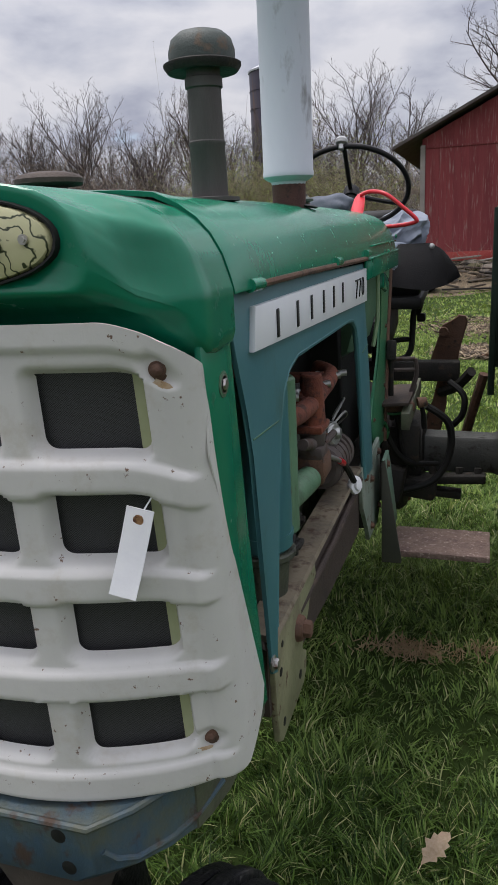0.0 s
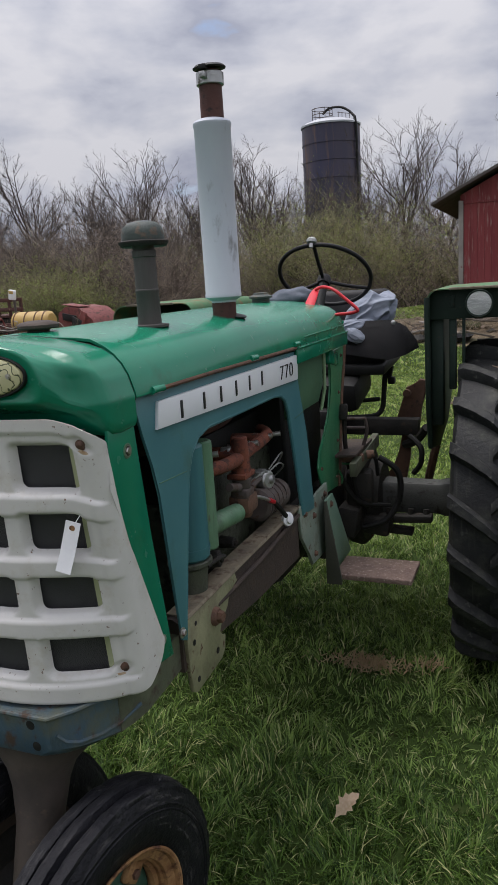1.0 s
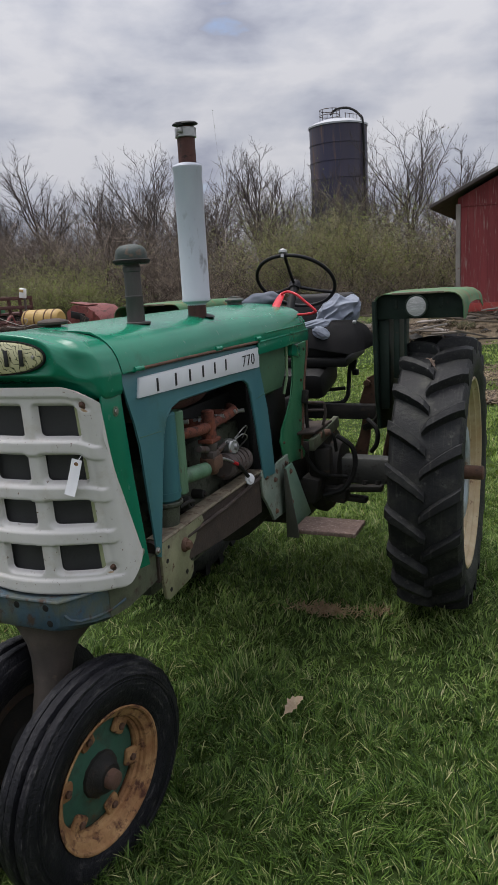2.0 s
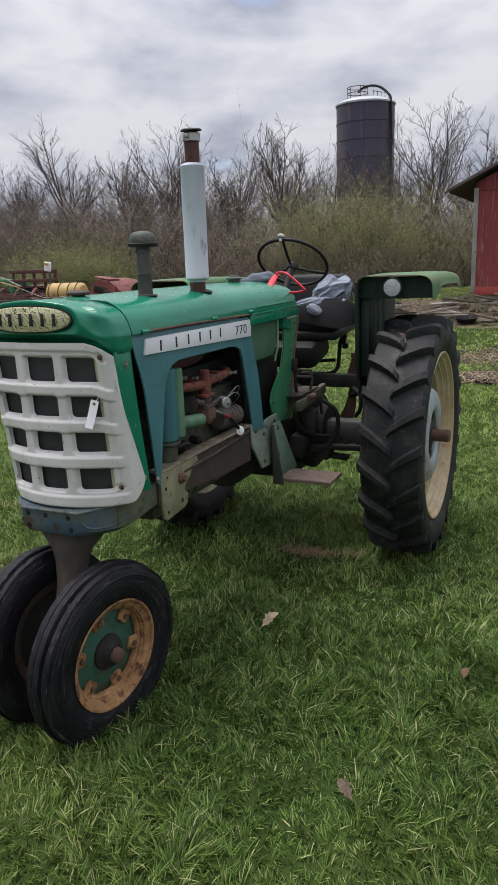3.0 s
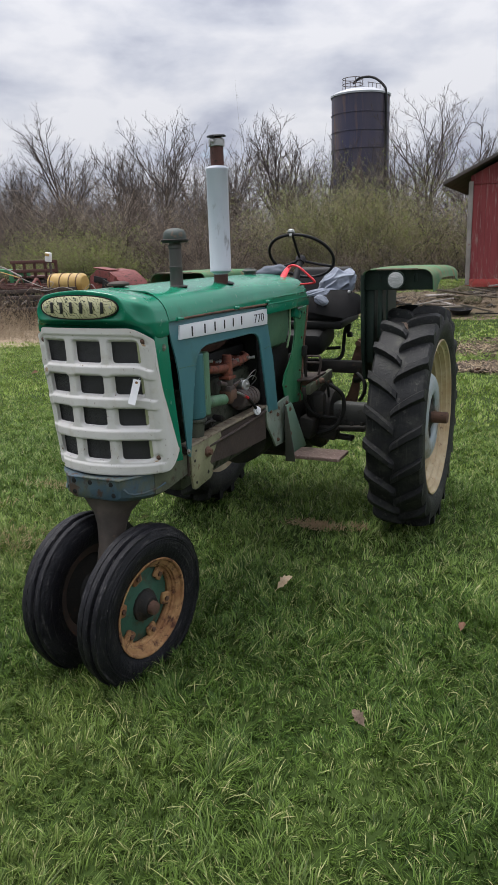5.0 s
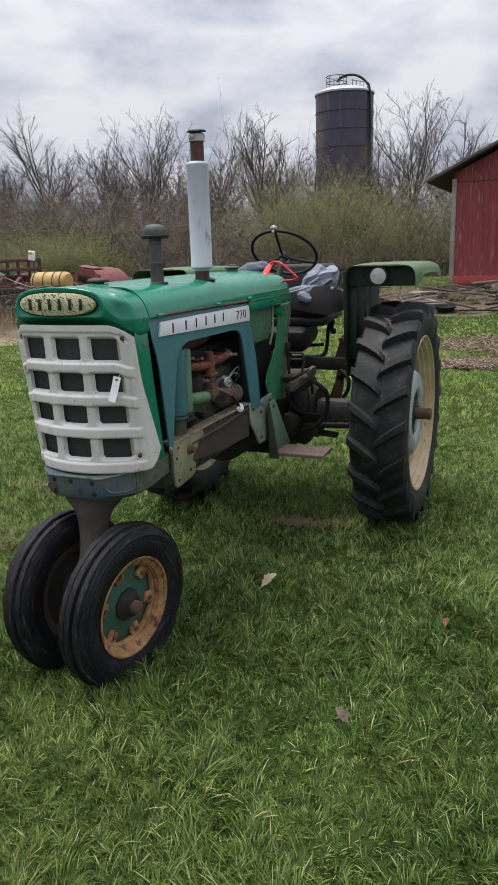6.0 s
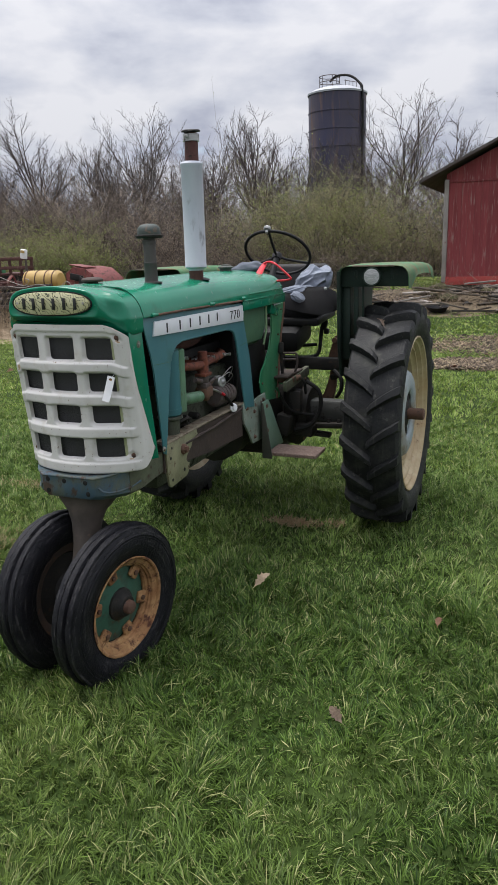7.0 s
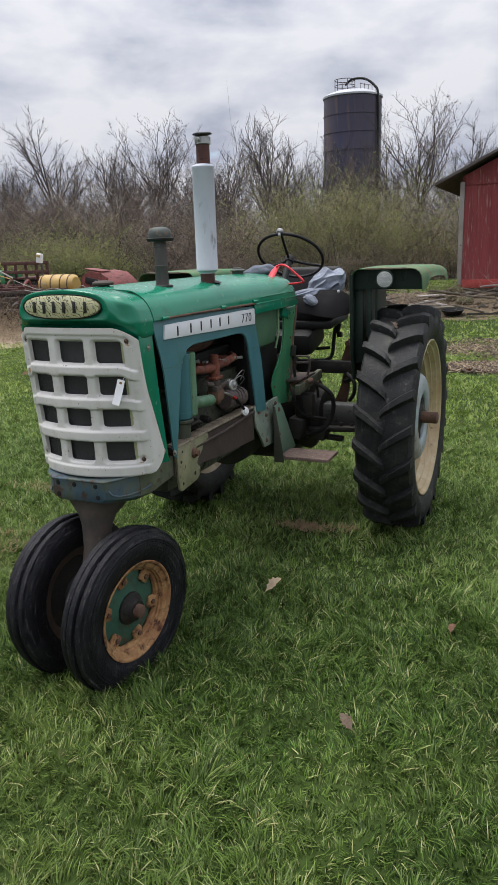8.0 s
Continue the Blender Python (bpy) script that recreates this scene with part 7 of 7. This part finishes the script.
box(bm, ((BX0 + BX1) / 2, BY0 - 0.03, 0.715), (BX1 - BX0, 0.06, 0.23), 0.006)
part("base_board", bm, BARN_BASE, barn, "brighter red base board")
bm = B()
box(bm, ((BX0 + BX1) / 2, (BY0 + BY1) / 2, 0.30), (BX1 - BX0 - 0.04, BY1 - BY0 - 0.04, 0.60))
part("foundation", bm, CLOD, barn)
bm = B()
box(bm, ((BX0 + BX1) / 2, BY0 - 0.025, 3.39), (BX1 - BX0 - 0.2, 0.04, 0.05), 0.005)
part("cross_trim", bm, BARN, barn)

# ---- old machinery on the straw ----
def wheel_of(bm_t, bm_r, c, r, w, axis="x"):
    m = frame_at(c, (c[0] + 1, c[1], c[2])) if axis == "x" else frame_at(c, (c[0], c[1] + 1, c[2]))
    lathe(bm_t, [(r * 0.62, -w / 2), (r * 0.9, -w / 2), (r, -w * 0.35), (r, w * 0.35), (r * 0.9, w / 2), (r * 0.62, w / 2)], m, 28)
    lathe(bm_r, [(0.04, -w * 0.55), (r * 0.6, -w * 0.3), (r * 0.6, w * 0.3), (0.04, w * 0.55)], m, 20)


def wheel_part(parent, c, r, w, paint):
    bt, br = B(), B()
    wheel_of(bt, br, c, r, w, "y")
    tyre = part("wheel", bt, TYRE, parent)
    part("wheel_rim", br, paint, tyre)


tank = tagged(new("sprayer_tank"), "yellow banded spray tank on a rusty wheeled frame", "tank")
bm = B()
lathe(bm, [(0.06, -0.53), (0.18, -0.52), (0.232, -0.47), (0.242, -0.41), (0.242, 0.41), (0.232, 0.47), (0.18, 0.52), (0.06, 0.53)], frame_at((-10.0, 13.2, 1.13), (-9.0, 13.2, 1.13)), 36)
part("tank_body", bm, YELLOW, tank)
for dx in (-0.40, -0.10, 0.18, 0.40):
    bm = B()
    lathe(bm, [(0.243, -0.016), (0.254, -0.010), (0.254, 0.010), (0.243, 0.016)], frame_at((-10.0 + dx, 13.2, 1.13), (-9.0 + dx, 13.2, 1.13)), 36, cap=False)
    part("tank_band", bm, RUST, tank)
bm = B()
for dy in (-0.25, 0.25):
    box(bm, (-9.9, 13.2 + dy, 0.80), (1.7, 0.08, 0.08), 0.01)
for dx in (-0.6, 0.6):
    box(bm, (-9.9 + dx, 13.2, 0.74), (0.08, 0.7, 0.08), 0.01)
    rod(bm, (-9.9 + dx, 12.9, 0.0), (-9.9 + dx, 12.95, 0.85), 0.04, 0.04, 8)
    rod(bm, (-9.9 + dx, 13.5, 0.0), (-9.9 + dx, 13.45, 0.85), 0.04, 0.04, 8)
part("tank_frame", bm, RUST, tank)
bm = B()
for k, ctrl in enumerate(([(-10.7, 12.7, 1.02), (-10.2, 12.6, 0.98), (-9.7, 12.6, 1.06), (-9.2, 12.6, 0.95), (-8.9, 12.6, 1.12), (-8.75, 12.6, 1.0)], [(-10.95, 12.6, 1.28), (-10.5, 12.6, 1.12), (-10.1, 12.55, 1.04), (-9.95, 12.55, 1.16), (-10.05, 12.55, 1.20)])):
    tube(bm, curve_pts(ctrl, 8), 0.009, 8)
part("spray_hose", bm, BARN_TRIM, tank, "pale plastic spray hose")
bm = B()
rod(bm, (-11.05, 13.9, 0.0), (-11.05, 13.9, 1.66), 0.03, 0.03, 8)
part("post", bm, STACK, tagged(new("gauge_post"), "thin post with a white and yellow marker box", "post"))
bm = B()
box(bm, (-11.05, 13.85, 1.78), (0.17, 0.10, 0.24), 0.02, (0, 8, 0))
part("marker_box", bm, PAPER, bpy.data.objects["gauge_post"])
bm = B()
box(bm, (-11.04, 13.79, 1.84), (0.12, 0.02, 0.07), 0.006, (0, 8, 0))
part("marker_label", bm, YELLOW, bpy.data.objects["gauge_post"])

baler = tagged(new("old_baler"), "faded red hay machine with a broken hood", "machine")
bm = B()
loft(bm, [[(-9.6, y, 0.45), (-9.6, y, 1.42), (-9.2, y, 1.62), (-8.5, y, 1.55), (-7.9, y, 1.22), (-7.6, y, 0.55)] for y in (14.6, 15.9)])
part("housing", bm, MACHINE_RED, baler)
bm = B()
box(bm, (-9.0, 14.58, 1.30), (0.7, 0.05, 0.20), 0.01, (0, 8, 0))
box(bm, (-8.6, 14.55, 1.12), (0.5, 0.08, 0.30), 0.01, (0, 20, 0))
part("opening", bm, BLACK, baler)
bm = B()
box(bm, (-9.0, 14.9, 1.64), (0.9, 0.5, 0.03), 0.01, (0, 6, 0))
box(bm, (-8.2, 14.5, 1.22), (0.12, 0.06, 0.5), 0.01, (0, 30, 0))
part("bent_lid", bm, MACHINE_RED, baler, "sun-bleached bent lid")
for c in ((-9.3, 14.4, 0.36), (-8.0, 14.4, 0.36), (-9.3, 16.0, 0.36), (-8.0, 16.0, 0.36)):
    wheel_part(baler, c, 0.36, 0.18, RUST)
baler.matrix_world = pose(-4.75, 0, 0) @ Matrix.Diagonal((0.58, 1, 0.87, 1))

spreader = tagged(new("manure_spreader"), "dark red slatted farm wagon with rails", "wagon")
bm = B()
box(bm, (-11.6, 15.0, 1.25), (1.5, 1.2, 0.06), 0.01)
for dx in (-0.72, -0.36, 0.0, 0.36, 0.72):
    box(bm, (-11.6 + dx, 14.42, 1.45), (0.07, 0.06, 0.50), 0.008)
for z in (1.42, 1.66):
    box(bm, (-11.6, 14.38, z), (1.6, 0.05, 0.09), 0.008)
part("rack", bm, RUST_RED, spreader)
bm = B()
box(bm, (-11.6, 15.0, 1.0), (1.5, 1.1, 0.38), 0.02)
part("box_body", bm, IRON, spreader)
for c in ((-12.1, 14.4, 0.42), (-11.1, 14.4, 0.42), (-12.1, 15.6, 0.42), (-11.1, 15.6, 0.42)):
    wheel_part(spreader, c, 0.42, 0.2, RUST)
spreader.location = (-0.4, 0, 0)

planter = tagged(new("planter"), "green and yellow row planter with dark wheels", "planter")
bm = B()
box(bm, (-13.2, 14.6, 1.42), (1.5, 0.30, 0.12), 0.02, (0, 3, 0))
box(bm, (-12.7, 14.6, 1.20), (0.5, 0.35, 0.40), 0.03)
part("beam", bm, MACHINE_GREEN, planter)
bm = B()
box(bm, (-13.7, 14.5, 1.50), (0.24, 0.18, 0.08), 0.03)
tube(bm, [(-13.6, 14.3, 1.50), (-12.9, 14.2, 1.38), (-12.3, 14.1, 1.25)], 0.014, 8)
part("marker_arm", bm, YELLOW, planter)
for c, r in (((-13.9, 14.2, 0.62), 0.62), ((-12.6, 14.2, 0.45), 0.45), ((-12.1, 14.2, 0.40), 0.40)):
    wheel_part(planter, c, r, 0.22, GREEN_DARK)
for k in range(7):
    bm = B()
    rod(bm, (-13.3 + 0.22 * k, 14.1, 0.1), (-13.3 + 0.22 * k, 14.3, 1.15), 0.05, 0.03, 8)
    box(bm, (-13.3 + 0.22 * k, 14.05, 0.75 + 0.05 * (k % 2)), (0.10, 0.12, 0.30), 0.02)
    part("row_unit", bm, IRON, planter)

harrow = tagged(new("drag_harrow"), "rusty iron drag harrow standing in dry grass", "harrow")
bm = B()
for z, dy in ((0.52, 0.0), (0.80, 0.25), (0.95, 0.6)):
    box(bm, (-11.2, 12.2 + dy, z), (3.4, 0.10, 0.10), 0.01, (0, -2, 0))
for k in range(12):
    rod(bm, (-12.8 + 0.29 * k, 12.18, 0.0), (-12.8 + 0.29 * k, 12.22, 0.78 + 0.05 * (k % 3)), 0.028, 0.028, 7)
for k in range(6):
    box(bm, (-12.6 + 0.55 * k, 12.5, 0.62), (0.06, 0.7, 0.06), 0.006, (25, 0, 0))
part("harrow_frame", bm, RAIL_WEB, harrow)
# dark blocks added to stand for the heap's dark interior
for k in range(9):
    bm = B()
    box(bm, (-13.0 + 0.36 * k, 12.75 + 0.08 * (k % 3), 0.40 + 0.05 * (k % 2)), (0.30, 0.34, 0.62), 0.04, (0, 6 * (k % 3 - 1), 9 * (k % 4 - 1)))
    part("tool_carrier", bm, IRON, harrow, "dark block added to fill the harrow's interior")
for k in range(5):
    bm = B()
    m = frame_at((-12.7 + 0.16 * k, 12.35, 0.34), (-11.7 + 0.16 * k, 12.0, 0.34))
    lathe(bm, [(0.03, -0.03), (0.34, 0.0), (0.345, 0.01), (0.03, 0.03)], m, 28)
    part("disc", bm, RUST, harrow)

cultivator = tagged(new("cultivator"), "rusted spring-tooth cultivator parked on the straw", "cultivator")
bm = B()
for dy in (0.0, 0.45, 0.9):
    box(bm, (-12.3, 13.3 + dy, 1.02 + 0.05 * dy), (2.6, 0.07, 0.07), 0.008, (0, 1.5, 0))
for dx in (-1.1, 0.0, 1.0):
    box(bm, (-12.3 + dx, 13.75, 1.06), (0.07, 1.1, 0.06), 0.008)
part("tool_frame", bm, RUST_RED, cultivator)
for k in range(14):
    bm = B()
    x0, y0 = -13.5 + 0.19 * k, 13.3 + 0.45 * (k % 3)
    tube(bm, curve_pts([(x0, y0, 1.05), (x0 + 0.02, y0 + 0.22, 1.22), (x0 + 0.03, y0 + 0.34, 0.80), (x0 + 0.01, y0 + 0.12, 0.30), (x0, y0 - 0.04, 0.0)], 5), 0.026, 6)
    part("tine", bm, RUST if k % 4 else MACHINE_RED, cultivator)
for dx in (-0.9, 0.7):
    wheel_part(cultivator, (-12.3 + dx, 13.1, 0.33), 0.33, 0.14, RUST)
bm = B()
tube(bm, curve_pts([(-12.9, 13.2, 1.05), (-12.75, 13.2, 1.45), (-12.2, 13.2, 1.58), (-11.5, 13.25, 1.30)], 6), 0.022, 7)
part("lift_rod", bm, BARN_TRIM, cultivator)

# dry weeds round the machinery
x, y = rng.uniform(-14.2, -8.0, 1500), rng.uniform(10.2, 13.4, 1500)
w, _ = brush("dry_weeds", x, y, 0.30 + 0.75 * np.clip(field(x, y, 1.1, 1.0) + 0.15, 0, 1), 4, STRAW, "dry straw-coloured weeds round the machinery", 0.004, 0.8)

# ---- scrap and branches by the barn ----
rnd = random.Random(5)
for k in range(44):
    bm = B()
    ln, wd = rnd.uniform(0.35, 1.5), rnd.uniform(0.05, 0.17)
    box(bm, (0, 0, 0), (ln, wd, 0.035), 0.006)
    pile = part("scrap_board", bm, rnd.choice((SCRAP, SCRAP, SCRAP, RAIL_WEB, IRON, BARN_TRIM)))
    layer = rnd.random()
    px, py = rnd.uniform(-3.4, 1.3), rnd.uniform(15.5, 18.6)
    pile.matrix_world = pose(px, py, rise(px, py) + 0.05 + 0.24 * layer * layer, rnd.uniform(-12, 12), rnd.uniform(-12, 12), rnd.uniform(-60, 60))
    tagged(pile, "grey weathered scrap board lying by the barn", "board", "scrap boards by the barn")
for k in range(22):
    bm = B()
    bmesh.ops.create_icosphere(bm, subdivisions=2, radius=1.0)
    for v in bm.verts:
        v.co *= 1 + 0.35 * noise.noise(v.co * 1.4 + Vector((k, 0, 0)))
        v.co = Vector((v.co.x * rnd.uniform(0.98, 1.02), v.co.y, v.co.z * 0.55))
    rock = part("stone", bm, rnd.choice((CLOD, IRON, EARTH, SCRAP)), angle=30)
    sz = rnd.uniform(0.10, 0.30)
    px, py = rnd.uniform(-3.0, 1.4), rnd.uniform(15.6, 18.8)
    rock.matrix_world = pose(px, py, rise(px, py) + sz * 0.3, 0, 0, rnd.uniform(0, 360)) @ Matrix.Scale(sz, 4)
    tagged(rock, "grey field stone in the scrap heap", "stone", "stones by the barn")
trough = tagged(new("black_basin"), "black rubber basin lying by the scrap heap", "basin")
bm = B()
lathe(bm, [(0.20, 0.0), (0.265, 0.10), (0.28, 0.115), (0.255, 0.115), (0.19, 0.02), (0.02, 0.015)], pose(-0.66, 15.75, rise(-0.66, 15.75) + 0.05, 8, 0, 0), 28, cap=False)
part("basin_body", bm, VINYL, trough)
x, y = rng.uniform(-4.0, 1.3, 170), rng.uniform(16.0, 19.2, 170)
brush("cut_branches", x, y, np.full(170, 0.75), 6, TWIG, "heap of cut branches by the barn", 0.010, 1.7)
x, y = rng.uniform(-2.4, 0.4, 500), rng.uniform(16.0, 17.6, 500)
brush("straw_heap", x, y, np.full(500, 0.42), 4, STRAW, "loose heap of straw by the barn", 0.004, 1.6)

# ---- small things on the lawn ----
def oak_leaf(m, label, paint=LEAF):
    ob = tagged(new("oak_leaf"), label, "leaf")
    bm = B()
    rows = []
    for y, w, out in ((-0.080, 0.003, -0.080), (-0.055, 0.014, -0.055), (-0.045, 0.036, -0.036), (-0.025, 0.026, -0.020), (-0.012, 0.052, 0.004), (0.012, 0.031, 0.014), (0.022, 0.038, 0.042), (0.045, 0.022, 0.045), (0.060, 0.022, 0.064), (0.080, 0.002, 0.082)):
        c = 0.018 * math.sin((y + 0.08) * 19) + 0.004 * math.sin(55 * y)
        rows.append([bm.verts.new((-w, out, c + 7 * w * w)), bm.verts.new((0, y, c)), bm.verts.new((w * 1.1, out + 0.006, c + 10 * w * w))])
    for a, b in zip(rows, rows[1:]):
        for i in range(2):
            bm.faces.new((a[i], a[i + 1], b[i + 1], b[i]))
    bmesh.ops.solidify(bm, geom=bm.faces[:], thickness=0.0012)
    part("leaf_blade", bm, paint, ob)
    bm = B()
    tube(bm, [(0, -0.08, 0.002), (0.004, -0.10, 0.006), (0.01, -0.115, 0.004)], 0.0016, 6)
    part("stalk", bm, paint, ob)
    ob.matrix_world = m
    return ob


oak_leaf(pose(0.502, 0.913, 0.075, 38, 22, -30) @ Matrix.Diagonal((0.60, 0.64, 0.8, 1)), "curled tan oak leaf lying on the grass")
oak_leaf(pose(1.175, -0.075, 0.070, 28, -18, 50) @ Matrix.Scale(0.47, 4), "crumpled grey-brown dead leaf on the lawn", LEAF_GREY)
oak_leaf(pose(0.893, 1.945, 1.325, 42, 8, 70) @ Matrix.Scale(0.45, 4), "dry brown leaf caught on the rear tyre tread", LEAF_GREY)
for k, (x, y) in enumerate(((1.431, 0.805), (0.98, 9.55), (0.62, 8.3), (-7.4, 8.9), (-5.8, 6.6))):
    oak_leaf(pose(x, y, 0.05, 20, 10 * k, 70 * k) @ Matrix.Scale(0.36 if k == 0 else 0.9, 4), "small dry brown leaf on the lawn", LEAF_BROWN)
# dead grass on thin spots of the lawn
def litter(cx, cy, sx, sy, n, thick, label):
    x, y = rng.normal(cx, sx, n), rng.normal(cy, sy, n)
    a, ln = rng.uniform(0, np.pi, n), rng.uniform(0.005, 0.020, n)
    p = np.stack([np.stack([x - np.cos(a) * ln, y - np.sin(a) * ln, rng.uniform(0.008, 0.035, n)], 1), np.stack([x + np.cos(a) * ln, y + np.sin(a) * ln, rng.uniform(0.008, 0.05, n)], 1)], 1)
    co, q = tubes(p, np.full((n, 2), thick))
    tagged(mass("dry_litter", co, np.zeros((0, 3), np.int32), q, LITTER), label, "litter", kind="stuff")


litter(0.35, 1.90, 0.10, 0.035, 420, 0.0020, "orange-brown dead grass litter on a bald spot")
litter(0.62, 1.96, 0.04, 0.02, 70, 0.0022, "orange-brown dead grass litter beside a bald spot")
litter(-1.35, 1.05, 0.20, 0.12, 330, 0.0017, "tan thatch lying in thin lawn")
litter(-1.90, 2.05, 0.12, 0.05, 160, 0.0020, "tan dead leaves and thatch on the lawn")
litter(-2.30, 1.50, 0.22, 0.10, 260, 0.0018, "tan thatch lying in thin lawn")

# clods and dead grass on the bare patches
for cx, cy, rx, ry in PATCHES[2:]:
    n = 2600
    a, d = rng.uniform(0, 2 * np.pi, n), np.sqrt(rng.random(n)) * rng.uniform(0.6, 1.15, n)
    x, y = cx + rx * d * np.cos(a), cy + ry * d * np.sin(a)
    b, ln = rng.uniform(0, np.pi, n), rng.uniform(0.01, 0.05, n)
    z = np.array([rise(p, q) for p, q in zip(x, y)])
    p = np.stack([np.stack([x - np.cos(b) * ln, y - np.sin(b) * ln, z + rng.uniform(0.01, 0.04, n)], 1), np.stack([x + np.cos(b) * ln, y + np.sin(b) * ln, z + rng.uniform(0.01, 0.06, n)], 1)], 1)
    co, q = tubes(p, np.repeat(rng.uniform(0.003, 0.011, n)[:, None], 2, 1), 4)
    tagged(mass("clods", co, np.zeros((0, 3), np.int32), q, EARTH_LITTER), "brown clods and dead grass on bare earth", "litter", kind="stuff")

# ---- boards of the barn, one by one ----
k = 0
x = BX0 + 0.105
while x < BX1 - 0.2:
    wd = 0.176
    top = roof_z(x + wd / 2) - 0.12
    for lo, hi in ((0.832, 3.362), (3.418, top)):
        if hi - lo < 0.1:
            continue
        slope = 0.486 * wd * (1 if x + wd / 2 < RIDGE else -1)
        verts = [(x, BY0, lo), (x + wd - 0.004, BY0, lo), (x + wd - 0.004, BY0, hi + (slope / 2 if hi == top else 0)), (x, BY0, hi - (slope / 2 if hi == top else 0))]
        off = -0.018 - 0.004 * ((k * 7) % 3) / 2
        verts += [(a, BY0 + off, c) for a, b, c in verts]
        raw("board", verts, [(0, 1, 2, 3), (7, 6, 5, 4), (0, 4, 5, 1), (1, 5, 6, 2), (2, 6, 7, 3), (3, 7, 4, 0)], BARN, barn)
        k += 1
    x += wd
